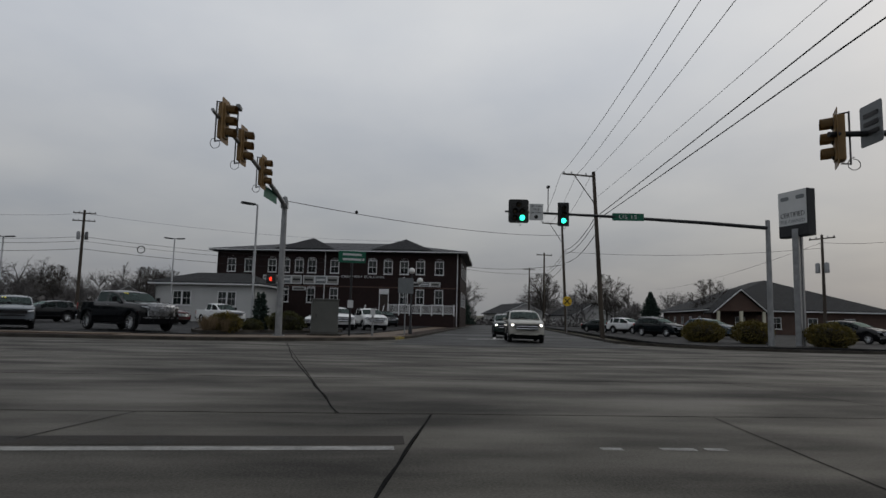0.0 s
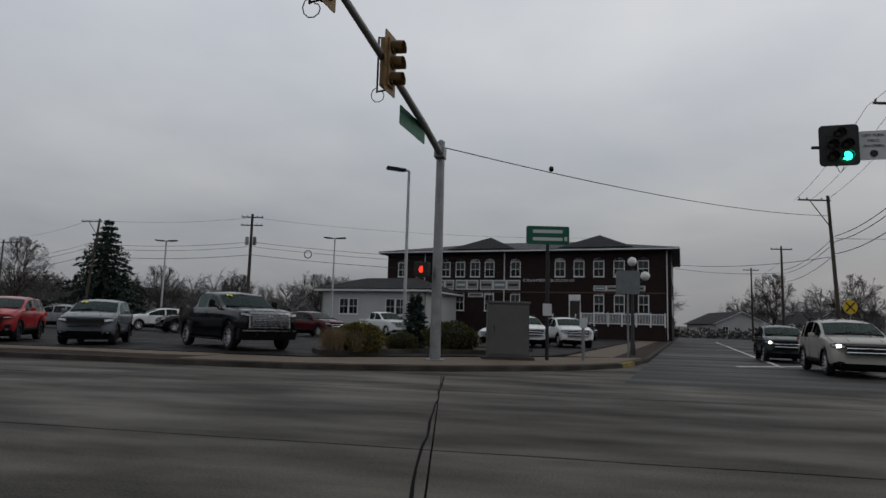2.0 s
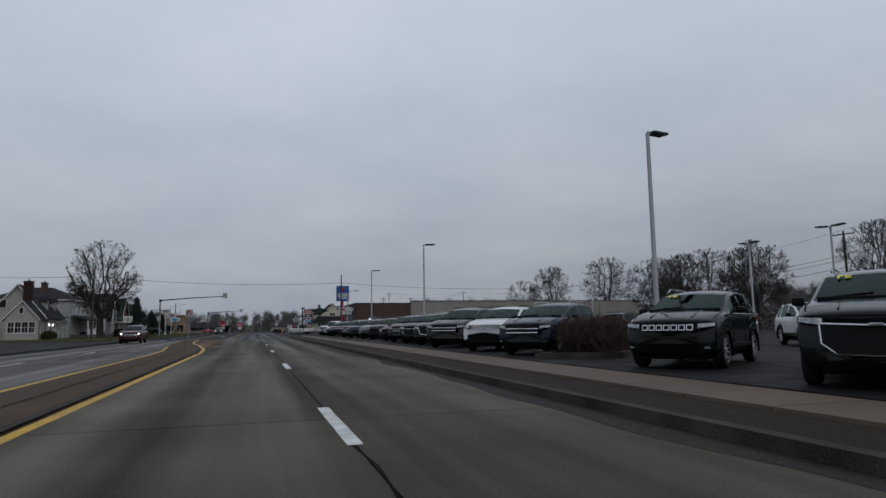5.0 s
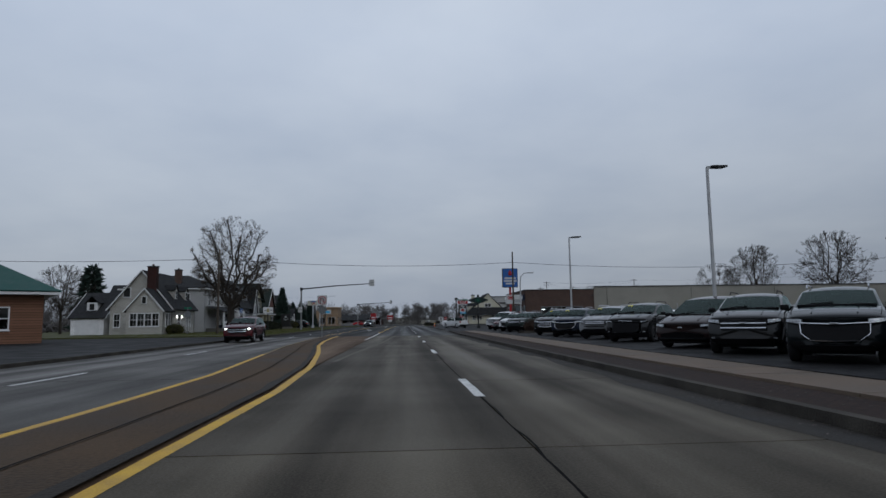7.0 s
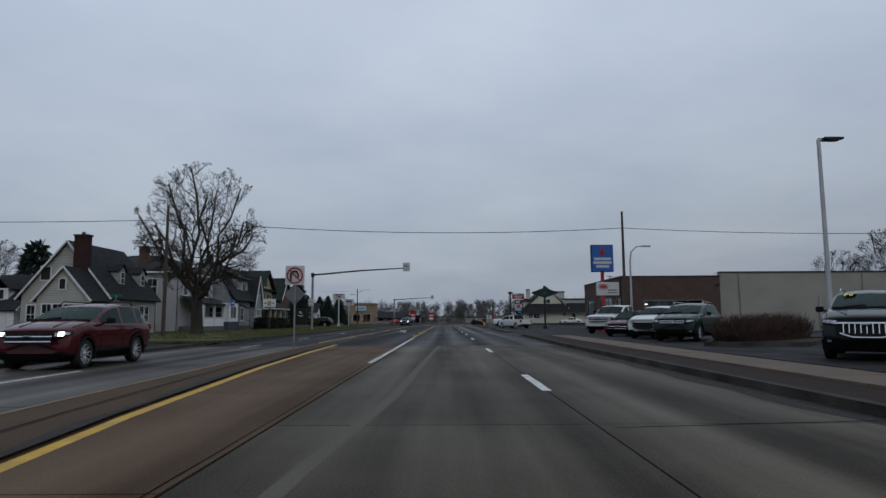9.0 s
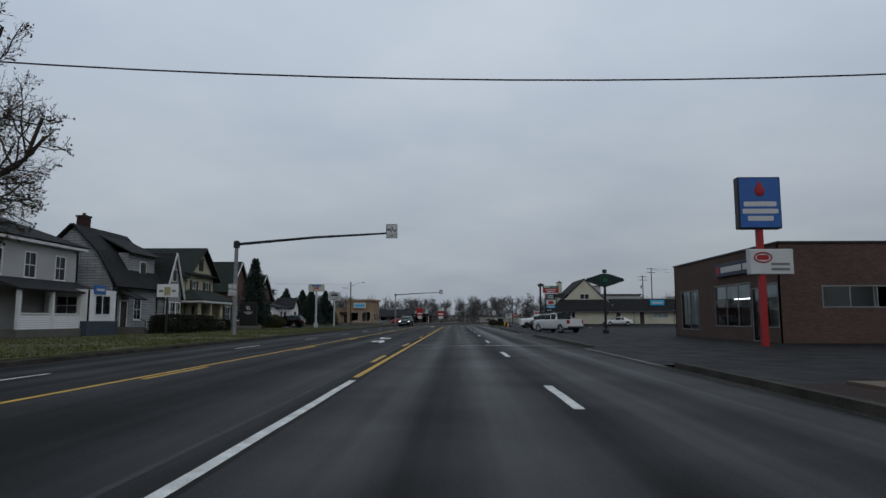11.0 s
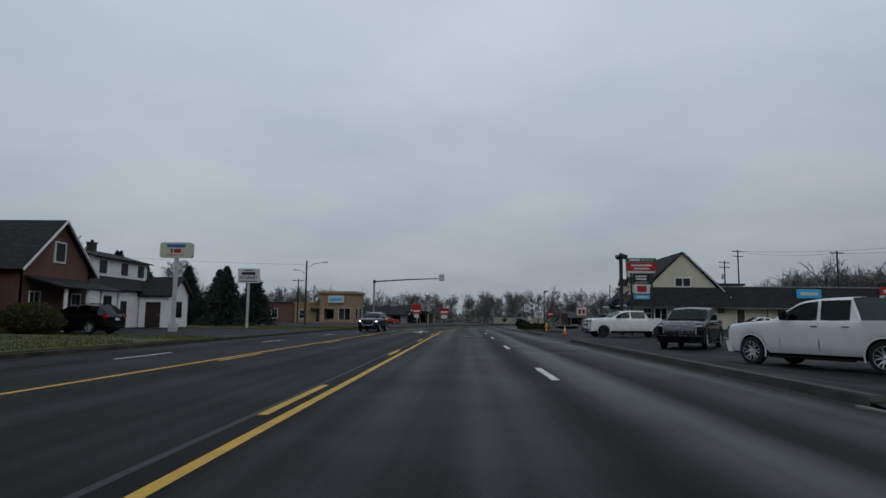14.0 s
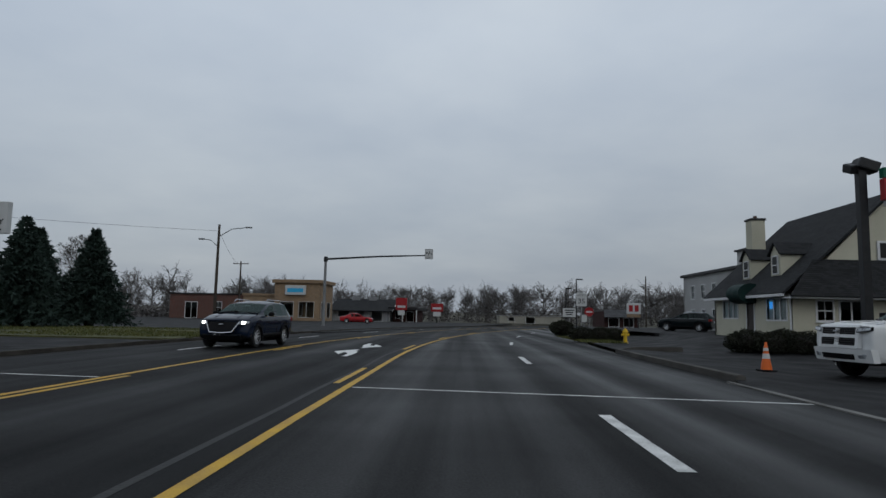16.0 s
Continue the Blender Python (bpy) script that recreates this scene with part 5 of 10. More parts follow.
# the truck at the head of the lot and the row that faces the road
vehicle("hd_pickup", "black", "large black pickup truck with a bright chrome grille", 9.5, 4.8, 231, front="chrome", category="pickup truck", sticker=True)
for kind, paint, label, x, y, h, fr, dk, st in (
        ("compact", "grey", "grey compact SUV with black wheels, nose to the road", 9.02, 11.4, 208, "black_slots", True, True),
        ("suv", "red", "bright red SUV with a black mesh grille", 8.7, 15.2, 209, "mesh", True, True),
        ("suv", "black", "black SUV with a chrome V-shaped grille", 8.4, 18.3, 214, "v", False, True),
        ("large", "dark", "large black SUV with a chrome-outlined grille", 8.6, 22.6, 217, "frame", False, True),
        ("suv", "dark", "dark grey-blue SUV with a seven-slot grille", 8.8, 27.3, 217, "slots", False, True),
        ("suv", "navy", "dark blue SUV with silver roof rails beside a bare hedge", 8.75, 34.5, 220, "bar", False, False),
        ("suv", "white", "white SUV with a dark grille", 8.8, 38.0, 228, "low", True, False),
        ("large", "black", "large black SUV parked in the row", 8.7, 42.8, 228, "bar", False, False),
        ("suv", "green", "dark green SUV parked in the row", 9.2, 47.2, 230, "v", False, False),
        ("suv", "dark", "dark SUV parked in the row", 9.3, 50.9, 232, "frame", False, False),
        ("suv", "black", "black SUV between two dark cars", 9.4, 54.6, 233, "bar", False, False),
        ("van", "brown", "dark minivan parked nose to the road", 9.5, 58.6, 223, "low", False, False),
        ("suv", "black", "black SUV with black wheels in the row", 9.8, 64.6, 231, "mesh", True, True),
        ("compact", "silver", "silver compact SUV with a seven-slot grille", 9.8, 69.0, 230, "slots", False, True),
        ("compact", "navy", "dark blue SUV with a chrome-outlined grille", 9.5, 73.5, 237, "frame", False, True),
        ("suv", "dark", "dark grey SUV with a wide chrome grille", 9.5, 78.3, 234, "chrome", False, True),
        ("suv", "green", "dark green SUV with a seven-slot grille", 9.7, 91.2, 232, "slots", False, False),
        ("compact", "white", "white SUV with a chrome bar grille", 9.7, 95.0, 233, "frame", False, False),
        ("sedan", "maroon", "dark red sedan parked nose to the road", 9.6, 99.4, 233, "bar", False, False),
        ("pickup", "white", "white pickup truck at the end of the row", 10.0, 105.4, 233, "bar", False, False)):
    vehicle(kind, paint, label, x, y, h, front=fr, dark_rims=dk, sticker=st, group=ROW, category="pickup truck" if kind == "pickup" else "car")
# farther rows of the lot
FAR = "cars parked deep in the lot"
for kind, paint, label, x, y, h in (
        ("suv", "white", "white SUV seen side on in the second row", 31.5, 27.0, 140), ("suv", "black", "black SUV seen side on in the second row", 28.2, 21.9, 140),
        ("pickup", "white", "white pickup truck in front of the low white house", 38.5, 7.5, 225),
        ("suv", "maroon", "dark red SUV near the low white house", 29.5, 9.6, 240), ("suv", "silver", "pale silver SUV deep in the lot", 31, 35, 100),
        ("sedan", "white", "white sedan beside the brick building", 27.0, -0.6, 165), ("suv", "dark", "dark SUV parked before the brick building", 46, -7.0, 195),
        ("compact", "white", "white SUV parked nose to the corner planting", 22.0, -3.3, 195), ("compact", "white", "white SUV beside another white SUV", 24.0, -5.6, 195),
        ("suv", "white", "white SUV deep in the lot", 20.5, 33.8, 240), ("suv", "grey", "grey SUV deep in the lot", 24, 57, 100),
        ("suv", "dark", "dark SUV in the second row", 25, 66, 100), ("suv", "silver", "silver SUV in the second row", 25, 80, 100), ("suv", "white", "white SUV before the long tan wall", 20.5, 90.5, 190)):
    vehicle(kind, paint, label, x, y, h, group=FAR, category="pickup truck" if kind == "pickup" else "car", detail=False)
# on the roads
vehicle("large", "gold", "pale gold SUV waiting with lit headlights", 10.6, -13.6, 172, 0.0, "bar", lit=True)
vehicle("compact", "green", "dark green SUV with lit headlights behind the pale SUV", 19.5, -14.3, 171, 0.0, "bar", lit=True)
vehicle("suv", "maroon", "dark red SUV with lit headlights on the opposite lanes", -9.9, 79.2, 271, 0.0, "bar", lit=True)
vehicle("suv", "navy", "dark blue SUV with lit headlights on the opposite lanes", -8.3, 194.0, 266, 0.0, "v", lit=True)
# across the side street
for kind, paint, label, x, y, h in (("sedan", "dark", "dark sedan in the lot across the side street", 46, -32, 205), ("suv", "white", "white SUV in the lot across the side street", 40.5, -33, 205),
                                    ("suv", "dark", "dark SUV in the lot across the side street", 29.5, -31.5, 205), ("suv", "bluegrey", "blue-grey SUV in the lot across the side street", 28, -35.5, 205),
                                    ("suv", "silver", "silver car deep in the lot across the side street", 42, -37, 205), ("suv", "black", "black SUV near the tall dealer sign", 19.5, -42, 200)):
    vehicle(kind, paint, label, x, y, h, group="cars across the side street", detail=False, z=LOT_Z)
# shop forecourts and office
vehicle("pickup", "white", "white pickup truck parked across the forecourt", 8.85, 159.9, 118, front="cross", category="pickup truck", z=PLAZA_Z)
vehicle("pickup", "dark", "dark pickup truck with a broad chrome grille facing the road", 9.5, 168.0, 240, front="chrome", category="pickup truck", z=PLAZA_Z)
vehicle("crew_pickup", "white", "white crew-cab pickup truck with black wheels", 9.3, 188.8, 187, front="cross", dark_rims=True, category="pickup truck", z=PLAZA_Z)
vehicle("sedan", "white", "white sedan parked before the shops", 24.2, 198.4, 178, z=rise(198.4, 25))
vehicle("suv", "silver", "pale SUV parked before the shops, nose out", 32.0, 178.6, 222, front="bar", z=PLAZA_Z)
vehicle("sedan", "dark", "dark sedan parked before the shops", 31.2, 184.4, 168, z=PLAZA_Z)
vehicle("sedan", "dark", "dark car parked behind the pale SUV", 36.3, 180.4, 172, detail=False, z=PLAZA_Z)
vehicle("suv", "white", "white SUV parked behind the dark car", 40.5, 186.0, 180, detail=False, z=PLAZA_Z)
vehicle("pickup", "white", "white pickup truck on the open forecourt", 27.2, 161.6, 196, front="chrome", category="pickup truck", z=PLAZA_Z)
vehicle("suv", "dark", "dark grey SUV parked beside the shop's end", 17.7, 230.5, 145, detail=False, z=rise(230, 19))
vehicle("suv", "black", "black SUV parked by the realty office", -24.3, 175.6, 172, front="bar", z=LOT_Z)
vehicle("sedan", "red", "red car beside the diner", -12.5, 262, 10, detail=False, z=0.05)


# ---------------------------------------------------------------- poles, signals, signs and wires
GALV = surface("galvanised_steel", (0.16, 0.165, 0.17), 0.5, 0.5, 0, 3.0, 30, 0.1, second=(0.26, 0.265, 0.27))
DARK_STEEL = surface("dark_steel", (0.025, 0.026, 0.028), 0.5, 0.4, 0.25, 4, 40)
WHITE_POLE = surface("white_pole_paint", (0.36, 0.37, 0.38), 0.5, 0, 0.12, 2, 40)
SIGNAL_TAN = surface("signal_housing", (0.16, 0.095, 0.035), 0.5, 0, 0.15, 4, 40)
SIGNAL_BLACK = surface("signal_backplate", (0.02, 0.02, 0.02), 0.55, 0, 0.2, 4)
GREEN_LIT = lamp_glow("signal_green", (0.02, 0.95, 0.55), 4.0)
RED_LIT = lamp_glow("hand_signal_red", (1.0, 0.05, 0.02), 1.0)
LENS_OFF = surface("signal_lens_dark", (0.03, 0.022, 0.012), 0.3, 0, 0.2, 9)
WOOD_POLE = surface("weathered_pole_wood", (0.03, 0.024, 0.019), 0.85, 0, 0, 3, 25, 0.4, stretch=(1, 1, 0.1), second=(0.075, 0.062, 0.05))
WIRE = surface("wire_black", (0.01, 0.01, 0.011), 0.6, 0, 0.2, 3)
SIGN_GREEN = surface("sign_green", (0.006, 0.085, 0.05), 0.5, 0, 0.12, 3, 40)
SIGN_WHITE = surface("sign_white", (0.45, 0.46, 0.46), 0.5, 0, 0.06, 2, 30)
SIGN_GREY = surface("sign_back", (0.14, 0.15, 0.155), 0.5, 0.4, 0.15, 3)
SIGN_BLACK = surface("sign_black", (0.012, 0.012, 0.012), 0.5, 0, 0.1, 4)
SIGN_RED = surface("sign_red", (0.27, 0.016, 0.02), 0.5, 0, 0.08, 3)
SIGN_NAVY = surface("sign_navy", (0.008, 0.018, 0.05), 0.45, 0, 0.08, 3)
SIGN_BLUE = surface("sign_blue", (0.025, 0.095, 0.31), 0.45, 0, 0.08, 3)
SIGN_YELLOW = surface("sign_yellow", (0.55, 0.36, 0.02), 0.5, 0, 0.08, 3)
SIGN_CYAN = surface("sign_cyan", (0.05, 0.35, 0.6), 0.45, 0, 0.06, 3)
CABINET = surface("cabinet_grey", (0.085, 0.087, 0.08), 0.55, 0.2, 0.15, 1.5, 30, 0.1)
GLOBE = surface("opal_globe", (0.6, 0.6, 0.58), 0.3, 0, 0.05, 3)


def facing(x, y, z, az):
    """A pose whose -y side looks along az (degrees, 0 along +x)."""
    return pose(x, y, z, 0, 0, az + 90)


def panel(w, h, d=0.01, r=0.04, mi=0):
    """A plate with rounded corners in the x, z plane, centred; it faces -y."""
    out = []
    for cx, cz, a0 in ((w / 2 - r, h / 2 - r, 0), (-w / 2 + r, h / 2 - r, 90), (-w / 2 + r, -h / 2 + r, 180), (w / 2 - r, -h / 2 + r, 270)):
        for k in range(4):
            a = radians(a0 + 30 * k)
            out.append((cx + r * math.cos(a), cz + r * math.sin(a)))
    return prism(bmesh.new(), out, -d / 2, d / 2, pose(0, 0, 0, 90, 0, 0))


def moved(bm, m):
    bmesh.ops.transform(bm, matrix=m, verts=bm.verts[:])
    return bm


def round_pole(parent, x, y, z0, z1, r0, r1, material, name="pole", seg=14):
    return part(name, tubed([(x, y, z0), (x, y, (z0 + z1) / 2), (x, y, z1)], [r0, (r0 + r1) / 2, r1], seg), material, parent, smooth=40)


def signal_head(parent, x, y, z, az, lit=None, doghouse=False, tan=True, size=1.0):
    """A signal head on its bracket, facing az: housing, backplate, three or five visored lenses."""
    m = facing(x, y, z, az)
    head = part("signal_head", moved(boxed(-0.17 * size, 0.17 * size, -0.02, 0.2, -0.53 * size, 0.53 * size, 0.03) if not doghouse else boxed(-0.34, 0.34, -0.02, 0.2, -0.36, 0.36, 0.05), m), SIGNAL_TAN if tan else SIGNAL_BLACK, parent)
    bp = panel(0.62 * size, 1.32 * size, 0.012, 0.05) if not doghouse else panel(1.1, 1.3, 0.012, 0.12)
    part("backplate", moved(bp, m @ pose(0, 0.03, 0)), SIGNAL_TAN if tan else SIGNAL_BLACK, head)
    spots = [(0, 0.35), (0, 0), (0, -0.35)] if not doghouse else [(0, 0.36), (-0.2, 0), (0.2, 0), (-0.2, -0.36), (0.2, -0.36)]
    for i, (sx, sz) in enumerate(spots):
        on = lit == i
        mm = m @ pose(sx * size, -0.03, sz * size)
        part("lens", moved(lathe(bmesh.new(), [(0.14 * size, -0.0), (0.13 * size, -0.025), (0.06 * size, -0.045), (0.01, -0.05)], 16, "y"), mm), GREEN_LIT if on else LENS_OFF, head, smooth=50)
        v = bmesh.new()
        ring0, ring1 = [], []
        for k in range(13):
            a = radians(-30 + 240 * k / 12)
            ring0.append(v.verts.new((0.155 * size * math.cos(a), 0, 0.155 * size * math.sin(a))))
            ring1.append(v.verts.new((0.15 * size * math.cos(a), -0.25 * size, 0.15 * size * math.sin(a) - 0.02)))
        for k in range(12):
            v.faces.new((ring0[k], ring0[k + 1], ring1[k + 1], ring1[k]))
        bmesh.ops.solidify(v, geom=v.faces[:], thickness=0.008)
        part("visor", moved(v, mm), SIGNAL_TAN if tan else SIGNAL_BLACK, head, smooth=50)
    b = bmesh.new()
    tube(b, [(-0.02, 0.3, -0.62 * size), (-0.02, 0.3, 0.62 * size)], 0.022, 6)
    tube(b, [(-0.02, 0.3, -0.6 * size), (-0.02, 0.1, -0.58 * size)], 0.018, 6)
    tube(b, [(-0.02, 0.3, 0.6 * size), (-0.02, 0.1, 0.58 * size)], 0.018, 6)
    part("bracket", moved(b, m), DARK_STEEL, head)
    b = bmesh.new()
    tube(b, [(0.02 + 0.02 * k, 0.34 + 0.13 * math.sin(k * 0.7), -0.5 - 0.14 + 0.14 * math.cos(k * 0.7)) for k in range(10)], 0.01, 5)
    part("cable_loop", moved(b, m), WIRE, head)
    return head


# the mast on the lot's corner: its arm reaches out over the main road
mast = thing("signal_mast", "grey steel traffic signal mast with a long arm and tan signals", "traffic light", 0, 0, 0)
MX, MY = 8.85, -0.9
part("base_plate", boxed(MX - 0.28, MX + 0.28, MY - 0.28, MY + 0.28, 0.12, 0.2, 0.02), GALV, mast)
round_pole(mast, MX, MY, 0.15, 6.95, 0.17, 0.125, GALV)
part("cap", tubed([(MX, MY, 6.94), (MX, MY, 7.02)], [0.13, 0.05], 12), GALV, mast)
part("arm", tubed([(MX, MY, 6.55), (MX - 2.5, MY, 6.7), (MX - 7, MY, 6.82), (-4.9, MY, 6.85)], [0.11, 0.1, 0.08, 0.05], 12), GALV, mast, smooth=40)
part("arm_flange", boxed(MX - 0.3, MX + 0.14, MY - 0.16, MY + 0.16, 6.4, 6.74, 0.02), GALV, mast)
for sx, sz in ((-4.05, 6.78), (-1.5, 6.74), (2.2, 6.7)):
    signal_head(mast, sx, MY - 0.18, sz, 263)
part("street_name_sign", moved(panel(1.9, 0.5, 0.012, 0.06), facing(5.6, MY + 0.14, 6.45, 83)), SIGN_GREEN, mast, "green street name sign")
part("street_name_bar", moved(panel(1.3, 0.16, 0.006, 0.02), facing(5.6, MY + 0.155, 6.45, 83)), SIGN_WHITE, mast)
part("camera_post", tubed([(-1.9, MY, 6.8), (-1.9, MY, 7.9)], 0.025, 6), DARK_STEEL, mast)
part("detector_camera", boxed(-2.0, -1.6, MY - 0.07, MY + 0.07, 7.88, 8.02, 0.03), SIGN_GREY, mast)
part("pedestrian_signal", boxed(MX - 0.5, MX - 0.15, MY + 0.18, MY + 0.62, 2.66, 3.1, 0.03), SIGNAL_BLACK, mast)
hand = bmesh.new()
box(hand, MX - 0.52, MX - 0.503, MY + 0.35, MY + 0.45, 2.78, 2.88)
for k in range(4):
    box(hand, MX - 0.52, MX - 0.503, MY + 0.35 + 0.027 * k, MY + 0.369 + 0.027 * k, 2.881, 2.96 + 0.02 * (k in (1, 2)))
box(hand, MX - 0.52, MX - 0.503, MY + 0.452, MY + 0.472, 2.82, 2.9)
part("hand_symbol", hand, RED_LIT, mast, "lit red hand symbol")

# the mast across the side street: its arm lies across our way
mast2 = thing("signal_mast", "dark steel signal mast with two signals over the side street", "traffic light")
round_pole(mast2, 11.0, -27.6, 0.1, 7.2, 0.17, 0.125, GALV)
part("arm", tubed([(11.0, -27.6, 6.75), (11.0, -24, 6.9), (11.0, -18, 7.05), (11.0, -12.4, 7.1)], [0.11, 0.1, 0.08, 0.05], 12), DARK_STEEL, mast2, smooth=40)
signal_head(mast2, 10.75, -13.1, 7.1, 173, 4, True, False)
signal_head(mast2, 10.75, -15.6, 7.02, 173, 2, False, False)
part("yield_sign", moved(panel(0.76, 0.92, 0.01, 0.04), facing(10.85, -14.1, 7.1, 173)), SIGN_WHITE, mast2, "white left turn sign")
m = facing(10.84, -14.1, 7.1, 173)
for i, w in enumerate(("LEFT TURN", "YIELD", "ON GREEN")):
    lettering(w, 0.13, SIGN_BLACK, mast2, m @ pose(0, -0.006, 0.31 - 0.17 * i), 0.003, width=0.56 if i != 1 else 0.34)
part("green_dot", moved(lathe(bmesh.new(), [(0.11, 0.0), (0.11, -0.012)], 16, "y"), m @ pose(0, -0.002, -0.26)), SIGN_BLACK, mast2)
part("street_name_sign", moved(panel(1.75, 0.42, 0.012, 0.05), facing(10.85, -19.3, 7.03, 173)), SIGN_GREEN, mast2, "green route name sign")
lettering("US 15", 0.3, SIGN_WHITE, mast2, facing(10.84, -19.3, 7.03, 173) @ pose(0, -0.008, 0), 0.004, width=1.0)
part("detector_post", tubed([(11.0, -14.8, 7.1), (11.0, -14.8, 8.5)], 0.03, 6), DARK_STEEL, mast2)
part("detector_camera", boxed(10.85, 11.1, -14.88, -14.72, 8.48, 8.62, 0.03), DARK_STEEL, mast2)

# signal overhead near the start, on its own arm across the west street
mast3 = thing("signal_mast", "tan traffic signal and white sign on a mast arm", "traffic light")
round_pole(mast3, -9.6, -24.0, 0.0, 6.7, 0.17, 0.125, GALV)
part("arm", tubed([(-9.6, -24.0, 6.2), (-9.7, -19, 5.75), (-9.75, -15.7, 5.5)], [0.11, 0.09, 0.06], 12), DARK_STEEL, mast3, smooth=40)
signal_head(mast3, -9.6, -15.95, 5.45, 60)
part("white_sign", moved(panel(0.75, 0.95, 0.01, 0.05), facing(-9.9, -16.62, 5.75, 84)), SIGN_GREY, mast3, "white regulatory sign")
for k in range(3):
    part("sign_bar", moved(panel(0.5, 0.1, 0.006, 0.01), facing(-9.9, -16.605, 5.97 - 0.2 * k, 84)), SIGN_BLACK, mast3)

# control cabinet on the corner
cab = thing("signal_cabinet", "tall grey steel traffic control cabinet on a concrete pad", "utility cabinet", 11.05, -2.9, 0.128, 10)
part("pad", boxed(-0.5, 0.5, -0.85, 0.85, 0, 0.12, 0.02), KERB, cab)
part("body", boxed(-0.38, 0.38, -0.68, 0.68, 0.12, 1.85, 0.02), CABINET, cab)
part("hood", boxed(-0.42, 0.42, -0.72, 0.72, 1.85, 1.93, 0.02), CABINET, cab)
part("door", boxed(-0.405, -0.37, -0.62, 0.62, 0.2, 1.78, 0.012), CABINET, cab)
part("handle", boxed(-0.44, -0.4, 0.45, 0.49, 0.95, 1.15, 0.01), DARK_STEEL, cab)

guide = thing("guide_sign", "green road guide sign on a steel post", "road sign", 11.3, -4.2, 0.128, 0)
round_pole(guide, 0, 0, 0, 4.0, 0.06, 0.06, DARK_STEEL)
part("panel", moved(panel(1.45, 0.62, 0.015, 0.06), facing(-0.08, 0, 4.2, 190)), SIGN_GREEN, guide)
for k in (0.13, -0.13):
    part("text_bar", moved(panel(1.0, 0.11, 0.006, 0.02), facing(-0.095, 0.0, 4.2 + k, 190)), SIGN_WHITE, guide)
    part("arrow_bar", moved(panel(0.1, 0.14, 0.006, 0.02), facing(-0.095, 0.6 if k > 0 else -0.6, 4.2 + k, 190)), SIGN_WHITE, guide)
part("walk_sign", moved(panel(0.3, 0.4, 0.01, 0.02), facing(-0.08, 0, 1.7, 190)), SIGN_WHITE, guide)
stub = thing("push_button_post", "short grey steel post with a push button plate", "post", 12.0, -5.4, 0.128)
round_pole(stub, 0, 0, 0, 1.5, 0.055, 0.055, GALV)
part("plate", moved(panel(0.25, 0.35, 0.012, 0.02), facing(-0.07, 0, 1.3, 190)), SIGN_WHITE, stub)
back = thing("road_sign", "square grey back of a road sign on a post", "road sign", 16.2, -7.3, 0.13)
round_pole(back, 0, 0, 0, 3.3, 0.04, 0.04, GALV)
part("panel", moved(panel(0.95, 0.95, 0.01, 0.06), facing(-0.05, 0, 3.0, 186)), SIGN_GREY, back)

# lamp with three globes
gl = thing("globe_lamp", "black street lamp with three white globes", "street lamp", 19.2, -7.8, 0.13, SIDE * 57)
part("pole", tubed([(0, 0, 0), (0, 0, 0.5), (0, 0, 0.55), (0, 0, 3.9)], [0.14, 0.11, 0.07, 0.05], 12), DARK_STEEL, gl, smooth=40)
part("cross_bar", tubed([(0, -0.55, 3.3), (0, -0.3, 3.2), (0, 0.3, 3.2), (0, 0.55, 3.3)], 0.03, 8), DARK_STEEL, gl)
for gy, gz in ((-0.55, 3.5), (0.55, 3.5), (0, 4.15)):
    part("globe", lathe(bmesh.new(), [(0.06, -0.2), (0.16, -0.14), (0.21, 0), (0.16, 0.14), (0.03, 0.21)], 16, "z", (0, gy, gz)), GLOBE, gl, smooth=60)


# lot lamps
def lot_lamp(x, y, h, heads, label="white steel lot lamp with a flat head"):
    h -= 0.11
    t = thing("lot_lamp", label, "street lamp", x, y, CAR_Z, 0, "lot lamps")
    part("footing", lathe(bmesh.new(), [(0.28, 0), (0.28, 0.7), (0.25, 0.75)], 14), KERB, t, smooth=40)
    part("pole", tubed([(0, 0, 0.7), (0, 0, h - 0.1)], [0.085, 0.065], 4), WHITE_POLE, t)
    for az in heads:
        m = pose(0, 0, h - 0.1, 0, 0, az)
        part("arm", moved(boxed(0, 0.25, -0.03, 0.03, -0.02, 0.05), m), WHITE_POLE, t)
        hd = part("lamp_head", moved(boxed(0.15, 0.95, -0.19, 0.19, -0.03, 0.06, 0.025), m @ pose(0, 0, 0, 0, -4, 0)), DARK_STEEL, t)
        part("lens_panel", moved(boxed(0.3, 0.88, -0.15, 0.15, -0.045, -0.031), m @ pose(0, 0, 0, 0, -4, 0)), SIGN_GREY, hd)
    return t


lot_lamp(13.47, 34.2, 7.55, [20])
lot_lamp(13.5, 64.1, 7.55, [15])
lot_lamp(13.2, 85.7, 7.4, [15])
lot_lamp(14.9, 1.6, 7.55, [115], "white steel lot lamp behind the corner planting")
lot_lamp(39.4, 29.3, 7.8, [100, 280], "white steel lot lamp with two flat heads")
lot_lamp(41.8, 14.7, 8.4, [100, 280], "white steel lot lamp with two flat heads")
lot_lamp(41, 60, 7.8, [100, 280], "white steel lot lamp with two flat heads")
lot_lamp(43, 90, 7.8, [100, 280], "white steel lot lamp with two flat heads")
lot_lamp(37.2, 48.6, 7.35, [100, 280], "white steel lot lamp with two flat heads")


